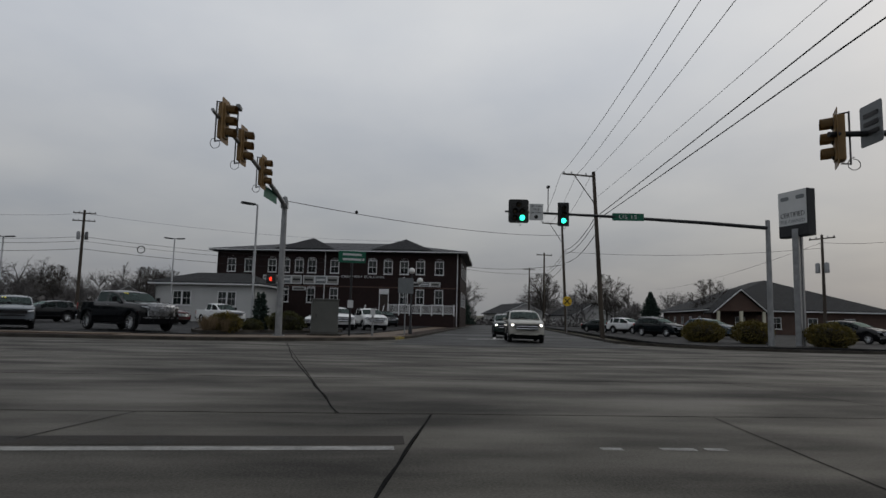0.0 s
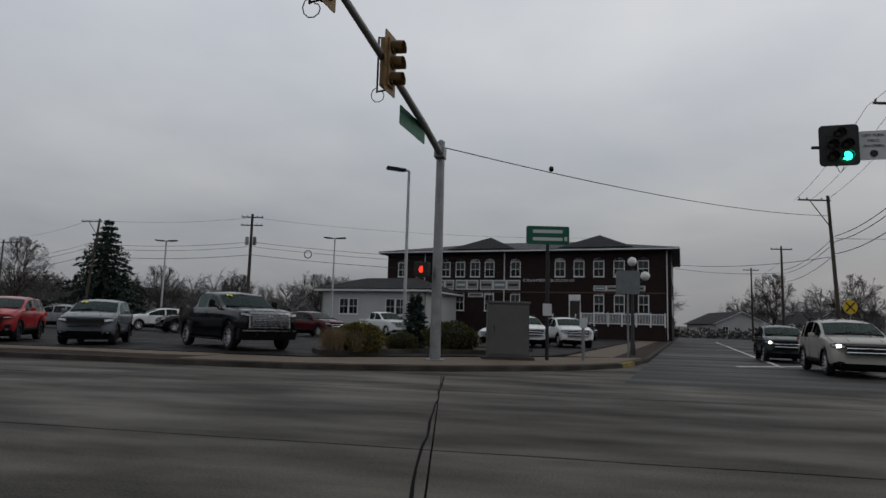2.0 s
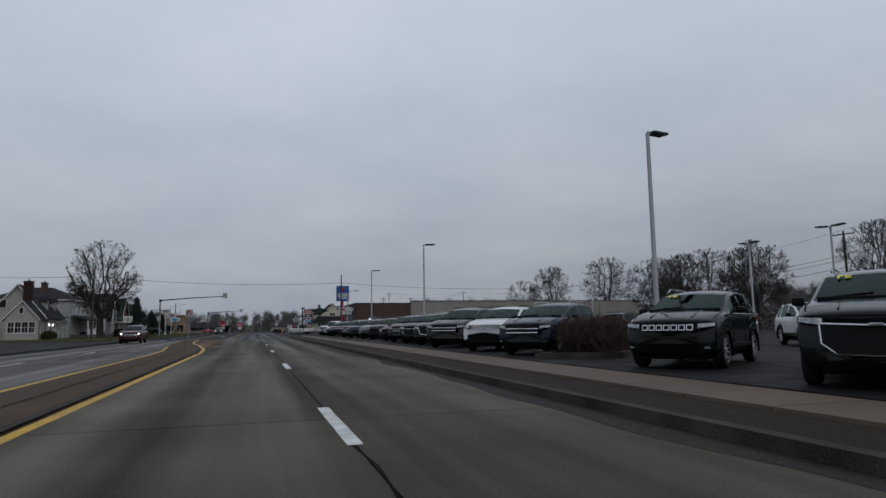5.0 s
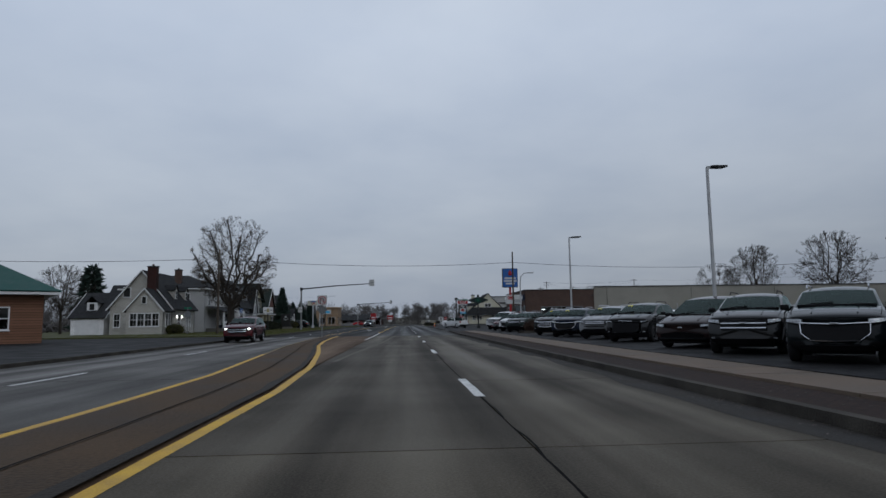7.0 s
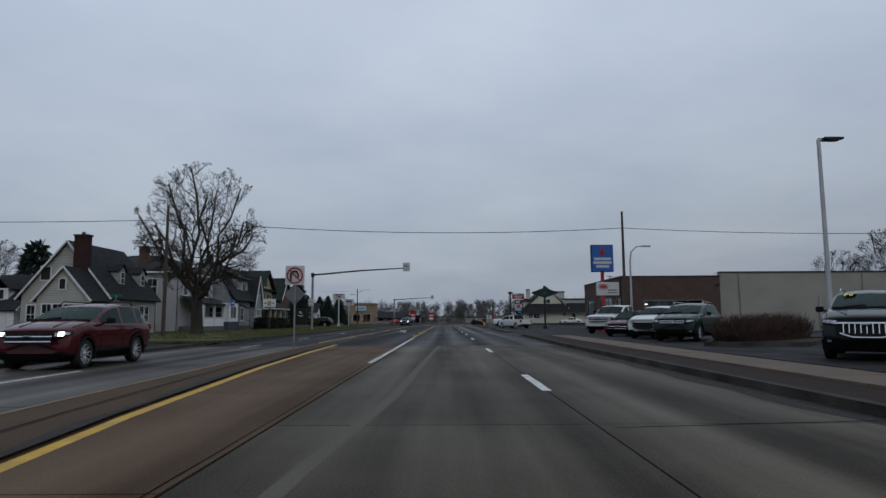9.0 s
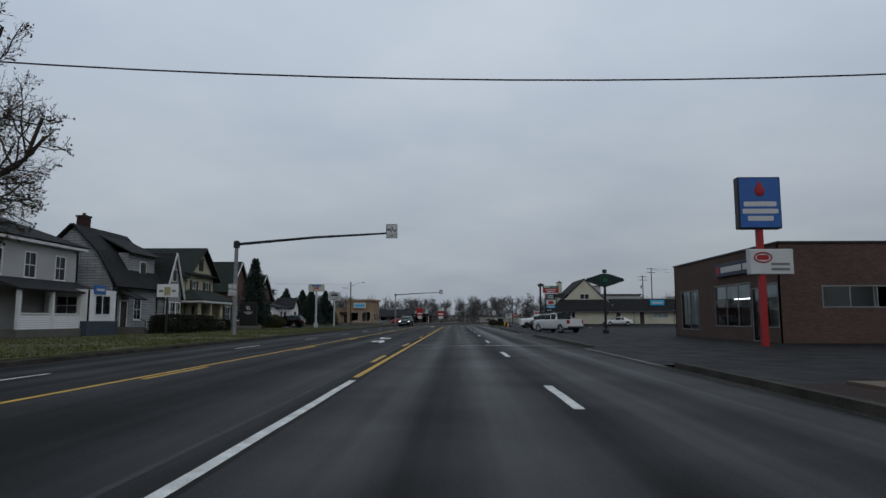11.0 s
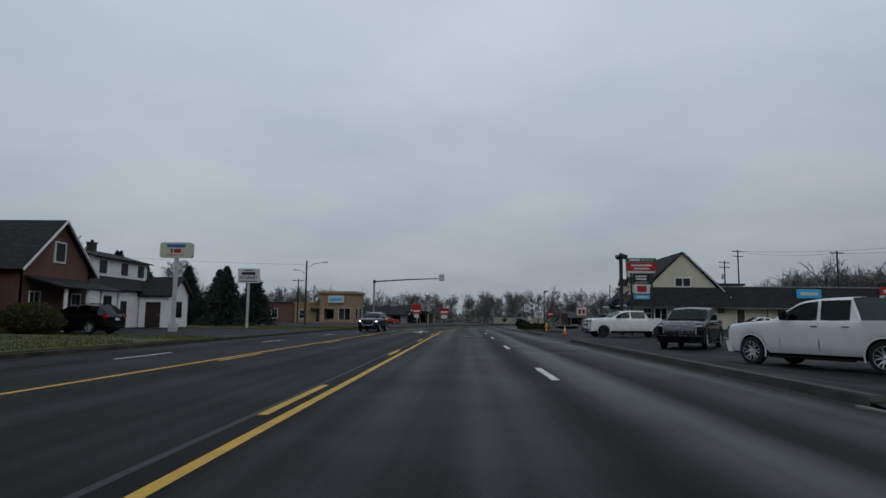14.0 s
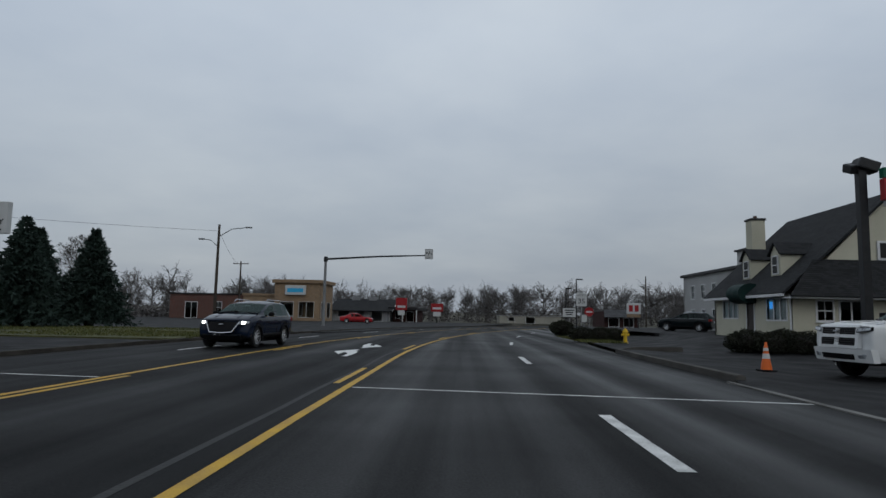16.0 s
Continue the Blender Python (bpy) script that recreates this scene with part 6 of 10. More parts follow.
# utility poles and their wires
def utility_pole(x, y, h, az, arms=1, cans=0, lean=(0, 0), r=0.16, label="weathered wooden utility pole", z=0.0, arm_w=1.2, one_side=0.0):
    t = thing("utility_pole", label, "utility pole", x, y, z)
    top = Vector((lean[0], lean[1], h))
    part("pole", tubed([(0, 0, -0.1), top * 0.5, top], [r, r * 0.85, r * 0.65], 10), WOOD_POLE, t, smooth=40)
    d = Vector((math.cos(radians(az)), math.sin(radians(az)), 0))
    for k in range(arms):
        c = top + Vector((0, 0, -0.35 - 0.9 * k)) + d * one_side
        part("crossarm", tubed([c - d * arm_w, c + d * arm_w], 0.06, 6), WOOD_POLE, t)
        if one_side:
            part("brace", tubed([c + d * arm_w * 0.3, top + Vector((0, 0, -2.2))], 0.035, 6), WOOD_POLE, t)
        for s in (-0.92, -0.45, 0.45, 0.92):
            p = c + d * arm_w * s
            part("insulator", tubed([p, p + Vector((0, 0, 0.14)), p + Vector((0, 0, 0.2))], [0.03, 0.055, 0.02], 8), SIGN_GREY, t)
    for k in range(cans):
        p = top + Vector((0, 0, -3.0)) + Vector((-d.y, d.x, 0)) * 0.1 + d * (0.42 * (1 if k % 2 else -1))
        part("transformer", lathe(bmesh.new(), [(0.17, -0.45), (0.2, -0.42), (0.2, 0.38), (0.14, 0.45), (0.04, 0.5)], 14, "z", p), GALV, t, smooth=40)
    return t


def wire(a, b, sag, r=0.012, label="thin black overhead utility wire", name="overhead_wire"):
    a, b = Vector(a), Vector(b)
    pts = [a.lerp(b, i / 14) - Vector((0, 0, 4 * sag * (i / 14) * (1 - i / 14))) for i in range(15)]
    return tagged(part(name, tubed(pts, r, 5), WIRE), label, "wire", "overhead wires")


utility_pole(53.5, 28.7, 12.7, 100, 2, 3, r=0.2)
utility_pole(52.9, 48.3, 12.3, 100, 1, 0, (0.9, -0.4), one_side=0.9)
utility_pole(20.8, -21.4, 11.8, 100, 1, 0, (-0.75, 0.9), r=0.18, label="tall leaning wooden utility pole at the kerb", one_side=1.15, arm_w=1.25)
utility_pole(40.3, -24.6, 11.5, 100, 1, 0, (0, 0.5), one_side=1.0)
utility_pole(66, -29.0, 11.0, 100, 1, 0)
utility_pole(92, -33, 11.0, 100, 1)
utility_pole(30, -45, 9.5, 20, 1, 2, label="wooden utility pole with grey transformers")
utility_pole(26.5, -50, 9.5, 20, 1, 1, label="wooden utility pole with a grey transformer")
utility_pole(-23.0, 230.7, 9.4, 0, 0, 0, label="wooden utility pole with a street lamp arm")
utility_pole(-34, 268, 9, 0, 1, label="wooden utility pole behind the bank")
utility_pole(48.9, 260, 12.6, 20, 2, 1, label="wooden utility pole behind the shops")
utility_pole(50.6, 258, 14.5, 20, 2, label="wooden utility pole behind the shops")
utility_pole(52.4, 230, 11.3, 20, 1, label="wooden utility pole behind the shops")
utility_pole(70.5, 243, 11.8, 20, 1, label="wooden utility pole behind the shops")
utility_pole(72.0, 231, 13.4, 20, 1, label="wooden utility pole behind the shops")
utility_pole(36.5, 300, 10.1, 0, 0, label="tall far utility pole")
utility_pole(12.9, 109.3, 8.9, 0, 0, 0, r=0.12, label="dark slim utility pole beside the paint shop")
utility_pole(-19.2, 107.5, 9.2, 90, 0, 0, r=0.14, label="wooden utility pole before the front lawns")
utility_pole(63, 70, 11, 100, 1), utility_pole(70, 110, 11, 100, 1), utility_pole(-58, 100, 10, 100, 1)
# arm lamp on the far pole
lamp_arm = thing("street_lamp", "grey street lamp arm on a wooden pole", "street lamp", -23.0, 230.7, 8.3)
part("arm", tubed([(0.1, 0, 0), (1.2, 0, 0.7), (2.6, 0, 0.85)], 0.04, 6), GALV, lamp_arm)
part("lamp_head", boxed(2.5, 3.1, -0.12, 0.12, 0.8, 0.93, 0.03), GALV, lamp_arm)
part("short_arm", tubed([(-0.1, 0, -0.9), (-0.8, 0, -0.35), (-1.4, 0, -0.3)], 0.04, 6), GALV, lamp_arm)
part("lamp_head", boxed(-1.9, -1.35, -0.12, 0.12, -0.35, -0.22, 0.03), GALV, lamp_arm)
for x, y, h in ((13.5, 256, 5.2), (13.95, 251, 6.1)):
    far_lamp = thing("lot_lamp", "dark slim lamp pole with a flat arm at the far drive", "street lamp", x, y, 0.03, group="lamps at the far drive")
    part("pole", tubed([(0, 0, 0), (0, 0, h)], [0.09, 0.07], 8), DARK_STEEL, far_lamp)
    part("lamp_head", boxed(-0.06, 0.75, -0.14, 0.14, h - 0.04, h + 0.1, 0.03), DARK_STEEL, far_lamp)
curved = thing("street_lamp", "white curved street lamp beside the paint shop", "street lamp", 14.3, 112.5, PLAZA_Z)
part("pole", tubed([(0, 0, 0), (0, 0, 5.6), (0.1, 0, 6.4), (0.5, 0, 6.8), (1.0, 0, 6.85)], [0.09, 0.07, 0.06, 0.05, 0.05], 10), WHITE_POLE, curved, smooth=40)
part("lamp_head", boxed(0.9, 1.6, -0.13, 0.13, 6.78, 6.9, 0.03), WHITE_POLE, curved)

# wires: main road to side street
for y0, y1, z in ((-18.2, -3.4, 11.55), (-19.3, -2.8, 11.5), (-20.4, -3.4, 11.6)):
    wire((20.4, y0, z), (-62, y1, 11.5), 2.4, 0.011)
    wire((20.4, y0, z), (40.3, y0 - 3.6, 11.2), 0.4)
wire((20.8, -21.1, 10.2), (-62, -9.7, 10.2), 0.55, 0.01)
wire((20.8, -21.2, 8.9), (-62, -13.2, 12.0), 0.2, 0.026, "thick black overhead cable")
wire((20.8, -21.2, 8.6), (-62, -14.3, 11.3), 0.2, 0.026, "thick black overhead cable")
for z in (8.9, 8.5, 7.6):
    wire((20.8, -21.0, z), (40.3, -24.5, z - 0.4), 0.5, 0.025, "thick black overhead cable")
    wire((40.3, -24.5, z - 0.4), (66, -29, z - 0.6), 0.5, 0.02, "thick black overhead cable")
wire((66, -29, 9.5), (92, -33, 9.5), 0.5), wire((66, -29, 7.0), (92, -33, 7.0), 0.5)
wire((40.3, -24.5, 7.0), (59, -15.5, 8.2), 0.5, 0.02), wire((66, -29, 8), (59.5, -15, 8), 0.4, 0.02)
wire((40.3, -24.5, 8.3), (30, -45, 8.3), 0.5, 0.015), wire((30, -45, 8.8), (26.5, -50, 8.8), 0.2, 0.015), wire((30, -45, 8.8), (120, -70, 9.2), 0.8, 0.015)
span = wire((MX, MY, 6.8), (40.3, -24.2, 10.0), 0.5, 0.018, "sagging black span wire from the signal mast")
bead = thing("cable_splice", "black cable splice box on the span wire", "cable box", 12.8, -4.275, 7.01)
part("case", lathe(bmesh.new(), [(0.03, -0.14), (0.09, -0.08), (0.09, 0.08), (0.03, 0.14)], 10, "x"), WIRE, bead)
for z, w in ((12.3, 0.012), (9.6, 0.02), (9.1, 0.02), (8.2, 0.025)):
    wire((53.5, 28.7, z), (52.9, 48.3, z - 0.3), 0.4, w)
    wire((53.5, 28.7, z), (66, -10, z - 0.4), 0.7, w)
    wire((52.9, 48.3, z - 0.3), (63, 70, z - 1.2), 0.4, w)
    wire((63, 70, z - 1.2), (70, 110, z - 1.4), 0.6, w)
loop = thing("cable_coil", "spare black cable coiled on the wires", "cable", 55.4, 22.8, 8.5)
part("coil", tubed([(0, 0.42 * math.cos(a), 0.42 * math.sin(a)) for a in (2 * math.pi * k / 20 for k in range(21))], 0.05, 6), WIRE, loop)
wire((12.9, 109.3, 7.7), (-19.2, 107.5, 8.2), 0.6, 0.022, "black overhead cable across the main road")
wire((-19.2, 107.5, 8.2), (-58, 100, 8.4), 0.6, 0.022, "black overhead utility cable on poles"), wire((12.9, 109.3, 7.7), (63, 96, 8.2), 1.4, 0.02, "black overhead utility cable on poles")
wire((50.6, 258, 14.0), (52.4, 230, 10.9), 0.4, 0.018), wire((50.6, 258, 14.2), (72, 231, 13.0), 0.7, 0.018), wire((52.4, 230, 10.9), (72, 231, 12.6), 0.4, 0.018), wire((72, 231, 13.0), (130, 200, 13.0), 0.8, 0.015)
wire((-23, 230.7, 8.8), (-60, 205, 9.0), 0.5, 0.012), wire((-23, 230.7, 8.8), (-34, 268, 8.2), 0.5, 0.012)


# arms with the shared-lane sign
def lane_arm(x, y, xe, z0, z1, with_sign, low_sign):
    t = thing("sign_mast", "grey steel mast arm with a white turn lane sign", "road sign", x, y, 0.1)
    round_pole(t, 0, 0, 0, z0 + 0.25, 0.16, 0.12, GALV)
    part("cap", boxed(-0.17, 0.17, -0.17, 0.17, z0 - 0.25, z0 + 0.22, 0.04), DARK_STEEL, t)
    part("arm", tubed([(0, 0, z0), ((xe - x) * 0.5, 0, z0 + 0.62 * (z1 - z0)), (xe - x, 0, z1)], [0.1, 0.085, 0.06], 12), DARK_STEEL, t, smooth=40)
    spots = [(xe - x - 0.1, z1 + 0.1, 0.78, 0.98)] if with_sign else []
    spots += [(-0.12, 3.1, 0.6, 0.8)] if low_sign else []
    for px, pz, w, h in spots:
        sg = part("turn_sign", moved(panel(w, h, 0.012, 0.05), pose(px, -0.15, pz)), SIGN_WHITE, t)
        rim = moved(panel(w - 0.05, h - 0.05, 0.004, 0.04), pose(px, -0.158, pz))
        part("border", rim, SIGN_BLACK, sg)
        part("face", moved(panel(w - 0.09, h - 0.09, 0.004, 0.04), pose(px, -0.162, pz)), SIGN_WHITE, sg)
        lettering("ONLY", h * 0.24, SIGN_BLACK, sg, pose(px, -0.165, pz - h * 0.33), 0.002, width=w * 0.66)
        for s in (1, -1):
            b = bmesh.new()
            pts = [(s * 0.06 * w, 0.30 * h), (s * 0.08 * w, 0.16 * h), (s * 0.17 * w, 0.07 * h), (s * 0.27 * w, 0.03 * h)] if s > 0 else [(-0.06 * w, -0.14 * h), (-0.08 * w, 0.0), (-0.17 * w, 0.09 * h), (-0.27 * w, 0.12 * h)]
            o = offset_line(pts, 0.075 * w)
            prism(b, pts + o[::-1], 0, 0.004, pose(px, -0.163, pz, 90, 0, 0))
            e = pts[-1]
            prism(b, [(e[0] + s * 0.14 * w, e[1] - 0.03), (e[0], e[1] + 0.1 * h), (e[0], e[1] - 0.13 * h)], 0, 0.004, pose(px, -0.163, pz, 90, 0, 0))
            part("arrow", b, SIGN_BLACK, sg)
    return t


lane_arm(-14.9, 135.5, -4.2, 6.2, 6.95, True, True)
lane_arm(-13.5, 233.8, -3.3, 6.5, 7.05, True, False)


def post_sign(x, y, h, label, z=0.1, r=0.035):
    t = thing("road_sign", label, "road sign", x, y, z)
    round_pole(t, 0, 0, 0, h, r, r, GALV)
    return t


ut = post_sign(-5.85, 89.0, 3.35, "white no U-turn sign over a diamond sign on a post", 0.0)
m = facing(0, -0.05, 2.95, 270)
part("u_turn_sign", moved(panel(0.76, 0.76, 0.012, 0.05), m), SIGN_WHITE, ut)
part("u_turn_bar", tubed([(-0.16, -0.07, 2.72), (-0.16, -0.07, 3.0), (-0.09, -0.07, 3.1), (0.06, -0.07, 3.1), (0.13, -0.07, 3.0), (0.13, -0.07, 2.86)], 0.035, 6), SIGN_BLACK, ut)
b = bmesh.new()
ring = [(0.3 * math.cos(2 * math.pi * k / 24), -0.075, 2.95 + 0.3 * math.sin(2 * math.pi * k / 24)) for k in range(25)]
tube(b, ring, 0.028, 5, cap=False)
part("ban_ring", b, SIGN_RED, ut)
part("ban_stroke", tubed([(-0.21, -0.085, 3.16), (0.21, -0.085, 2.74)], 0.026, 6), SIGN_RED, ut)
part("diamond_sign", moved(panel(0.6, 0.6, 0.012, 0.05), pose(-0.02, 0.045, 2.2) @ pose(0, 0, 0, 0, 45, 0)), SIGN_GREY, ut, "grey back of a diamond sign")

rr = post_sign(34.94, -23.05, 3.45, "yellow round railroad crossing sign on a post", 0.13)
part("disc", moved(lathe(bmesh.new(), [(0.46, 0), (0.46, -0.015)], 24, "y"), facing(-0.06, 0, 2.95, 190)), SIGN_YELLOW, rr)
for a in (45, -45):
    part("cross_bar", moved(panel(0.8, 0.09, 0.008, 0.01), facing(-0.085, 0, 2.95, 190) @ pose(0, 0, 0, 0, a, 0)), SIGN_BLACK, rr)

sp = post_sign(6.93, 210.2, 2.75, "white speed limit sign reading 35 on a post", 0.1)
part("panel", moved(panel(0.62, 0.78, 0.012, 0.04), facing(0, -0.05, 2.3, 270)), SIGN_WHITE, sp)
lettering("SPEED LIMIT", 0.1, SIGN_BLACK, sp, pose(0, -0.062, 2.56), 0.002, width=0.5)
lettering("35", 0.4, SIGN_BLACK, sp, pose(0, -0.062, 2.2), 0.002, width=0.42)
bars = post_sign(12.9, 250, 2.5, "white sign with dark bars of writing on a post", 0.05)
part("panel", moved(panel(1.55, 1.05, 0.012, 0.04), facing(0, -0.05, 2.0, 270)), SIGN_WHITE, bars)
for k in range(3):
    part("text_bar", moved(panel(1.15 - 0.2 * k, 0.12, 0.006, 0.02), facing(0, -0.06, 2.28 - 0.26 * k, 270)), SIGN_BLACK, bars)
stop = post_sign(13.9, 243, 2.6, "red do not enter sign on a post", 0.05)
part("disc", moved(lathe(bmesh.new(), [(0.5, 0), (0.5, -0.012)], 20, "y"), facing(0, -0.05, 2.05, 270)), SIGN_RED, stop)
part("white_bar", moved(panel(0.7, 0.17, 0.006, 0.01), facing(0, -0.066, 2.05, 270)), SIGN_WHITE, stop)
note = post_sign(7.35, 211.6, 1.45, "small white notice on a low post", 0.1)
part("panel", moved(panel(0.34, 0.42, 0.012, 0.03), facing(0, -0.05, 1.2, 270)), SIGN_WHITE, note)
st = post_sign(-22.0, 106.5, 2.8, "grey back of an octagonal sign under a green street sign", 0.16)
part("octagon", moved(lathe(bmesh.new(), [(0.38, 0), (0.38, -0.012)], 8, "y"), facing(0, -0.05, 2.1, 270)), SIGN_GREY, st)
part("street_name_sign", moved(panel(0.75, 0.2, 0.01, 0.03), facing(0, 0, 2.75, 290)), SIGN_GREEN, st)

# dealer pylon across the side street
cpo = thing("dealer_pylon", "tall grey pylon with a white dealer sign", "sign", 12.6, -30.5, 0.0, 0)
for s in (-0.34, 0.34):
    part("post", moved(boxed(-0.17, 0.17, s - 0.17, s + 0.17, 0, 7.0, 0.02), pose(0, 0, 0, 0, 0, 40)), GALV, cpo)
m = facing(0, 0, 7.95, 100)
part("sign_box", moved(boxed(-1.1, 1.1, -0.3, 0.3, -1.4, 1.4, 0.06), m), DARK_STEEL, cpo)
part("sign_face", moved(panel(2.08, 2.05, 0.02, 0.04), m @ pose(0, -0.31, 0.34)), SIGN_WHITE, cpo)
lettering("CERTIFIED", 0.42, SIGN_BLACK, cpo, m @ pose(0, -0.325, -0.08), 0.004, width=1.8)
lettering("PRE-OWNED", 0.34, SIGN_GREY, cpo, m @ pose(0, -0.325, -0.48), 0.004, width=1.8)
for s in (-0.55, 0.6):
    part("emblem", moved(panel(0.62, 0.24, 0.012, 0.08), m @ pose(s, -0.325, 0.95)), SIGN_GREY, cpo)

# paint shop sign and club sign on a red post
blue = thing("shop_sign", "blue shop sign over a white sign on a red post", "sign", 15.1, 124.4, PLAZA_Z)
part("post", boxed(-0.14, 0.14, -0.14, 0.14, 0, 5.8, 0.01), SIGN_RED, blue)
part("sign_box", boxed(-1.05, 1.05, -0.25, 0.25, 5.75, 8.35, 0.06), SIGN_BLACK, blue)
part("sign_face", moved(panel(1.98, 2.48, 0.02, 0.05), pose(0, -0.25, 7.05)), SIGN_BLUE, blue)
part("drop_emblem", moved(lathe(bmesh.new(), [(0.02, 0.42), (0.14, 0.2), (0.26, -0.05), (0.2, -0.28), (0.03, -0.36)], 12), pose(0, -0.27, 7.72) @ Matrix.Diagonal((1, 0.15, 1, 1))), SIGN_RED, blue, smooth=50)
for k, w in enumerate((1.6, 1.75, 1.25)):
    part("name_bar", moved(panel(w, 0.24, 0.012, 0.05), pose(0, -0.262, 6.98 - 0.36 * k)), SIGN_WHITE, blue)
part("club_sign", boxed(-0.62, 1.5, -0.2, 0.2, 3.5, 4.75, 0.04), SIGN_WHITE, blue)
b = bmesh.new()
tube(b, [(0.02 + 0.42 * math.cos(2 * math.pi * k / 20), -0.21, 4.33 + 0.24 * math.sin(2 * math.pi * k / 20)) for k in range(21)], 0.035, 5, cap=False)
part("club_ring", b, SIGN_RED, blue)
part("club_emblem", moved(panel(0.6, 0.24, 0.012, 0.1), pose(0.02, -0.21, 4.33)), SIGN_RED, blue)
for k in range(2):
    part("name_bar", moved(panel(0.9, 0.12, 0.01, 0.03), pose(0.85, -0.208, 4.0 - 0.25 * k)), SIGN_GREY, blue)

# diamond-shaped sign
rh = thing("diner_sign", "dark green lozenge sign with a round emblem on a post", "sign", 13.95, 152.5, PLAZA_Z)
part("footing", lathe(bmesh.new(), [(0.32, 0), (0.3, 0.35), (0.22, 0.4)], 14), DARK_STEEL, rh, smooth=40)
part("post", tubed([(0, 0, 0), (0, 0, 4.5)], 0.12, 12), DARK_STEEL, rh, smooth=40)
b = prism(bmesh.new(), [(-1.82, 0.0), (-1.7, 0.14), (-0.55, 0.52), (-0.2, 0.6), (0.2, 0.6), (0.55, 0.52), (1.7, 0.14), (1.82, 0), (1.7, -0.12), (0.55, -0.5), (0.2, -0.62), (-0.2, -0.62), (-0.55, -0.5), (-1.7, -0.12)], -0.16, 0.16, pose(0, 0, 4.95, 90, 0, 0))
part("lozenge", b, surface("dark_green_sign", (0.008, 0.018, 0.018), 0.4, 0, 0.15, 3), rh)
b = bmesh.new()
tube(b, [(0.47 * math.cos(2 * math.pi * k / 24), -0.18, 4.95 + 0.47 * math.sin(2 * math.pi * k / 24)) for k in range(25)], 0.03, 5, cap=False)
part("ring", b, SIGN_GREEN, rh)
part("emblem", moved(panel(0.42, 0.36, 0.02, 0.08), pose(0, -0.17, 4.95)), SIGN_GREEN, rh)
part("top_lamp", boxed(-0.18, 0.18, -0.2, 0.2, 5.6, 5.95, 0.06), DARK_STEEL, rh)

# realty and attorney signs
vil = thing("office_sign", "cream office sign with blue and red bars on a white post", "sign", -19.7, 182.0, 0.08)
part("post", boxed(-0.11, 0.11, -0.11, 0.11, 0, 5.1, 0.01), WHITE_POLE, vil)
part("post_foot", boxed(-0.26, 0.26, -0.2, 0.2, 0, 0.6, 0.04), WHITE_POLE, vil)
part("sign_box", moved(panel(2.25, 1.05, 0.3, 0.16), pose(0, 0, 5.55)), surface("cream_sign", (0.4, 0.4, 0.33), 0.5, 0, 0.05, 2), vil)
part("name_bar", moved(panel(1.3, 0.22, 0.01, 0.05), pose(0.0, -0.155, 5.84)), SIGN_BLUE, vil, "blue lettering as a bar")
part("emblem", moved(panel(0.5, 0.26, 0.01, 0.08), pose(0.1, -0.155, 5.5)), SIGN_RED, vil)
part("emblem_tree", moved(panel(0.12, 0.3, 0.01, 0.05), pose(-0.3, -0.155, 5.5)), SIGN_BLACK, vil)
lettering("Realty, Inc.", 0.2, SIGN_RED, vil, pose(0, -0.153, 5.22), 0.004, width=1.2)
att = thing("office_sign", "white attorney sign on a white post", "sign", -20.3, 198.4, 0.08)
part("post", boxed(-0.1, 0.1, -0.1, 0.1, 0, 4.3, 0.01), WHITE_POLE, att)
part("sign_box", boxed(-1.02, 1.02, -0.14, 0.14, 4.25, 5.6, 0.02), SIGN_WHITE, att)
part("name_bar", moved(panel(1.3, 0.26, 0.01, 0.03), pose(0, -0.145, 5.12)), SIGN_BLACK, att)
part("top_bar", moved(panel(0.9, 0.1, 0.01, 0.02), pose(0, -0.145, 5.42)), SIGN_BLACK, att)
lettering("ATTORNEY", 0.34, SIGN_BLACK, att, pose(0, -0.143, 4.72), 0.004, bold=0.008, width=1.75)
part("foot_bar", moved(panel(1.6, 0.08, 0.01, 0.02), pose(0, -0.145, 4.4)), SIGN_BLACK, att)

# plaza sign and the lamp before it
pl = thing("plaza_sign", "tall plaza sign with red, dark, orange and blue panels", "sign", 14.95, 193.5, PLAZA_Z)
pl.scale = (1.15, 1.0, 1.035)
for s in (-0.75, 0.75):
    part("post", boxed(s - 0.06, s + 0.06, -0.06, 0.06, 0, 5.6 if abs(s) > 1 else 5.3, 0.005), DARK_STEEL, pl)
part("top_panel", boxed(-1.08, 1.08, -0.12, 0.12, 6.0, 6.32, 0.01), SIGN_GREEN, pl)
lettering("PLAZA", 0.24, SIGN_WHITE, pl, pose(0.45, -0.125, 6.16), 0.003, width=0.85)
part("name_bar", moved(panel(0.8, 0.16, 0.01, 0.02), pose(-0.5, -0.124, 6.16)), SIGN_WHITE, pl)
part("red_panel", boxed(-1.08, 1.08, -0.12, 0.12, 5.28, 5.97, 0.01), SIGN_RED, pl)
for k, w in ((5.72, 1.5), (5.46, 1.1)):
    part("text_bar", moved(panel(w, 0.13, 0.01, 0.02), pose(0, -0.124, k)), SIGN_WHITE, pl)
part("white_strip", boxed(-1.0, 1.0, -0.1, 0.1, 5.1, 5.25), SIGN_WHITE, pl)
part("jeweler_panel", boxed(-0.62, 0.62, -0.1, 0.1, 4.2, 5.07, 0.01), SIGN_BLACK, pl)
lettering("JEWELERS", 0.2, SIGN_WHITE, pl, pose(0, -0.105, 4.33), 0.003, width=0.95)
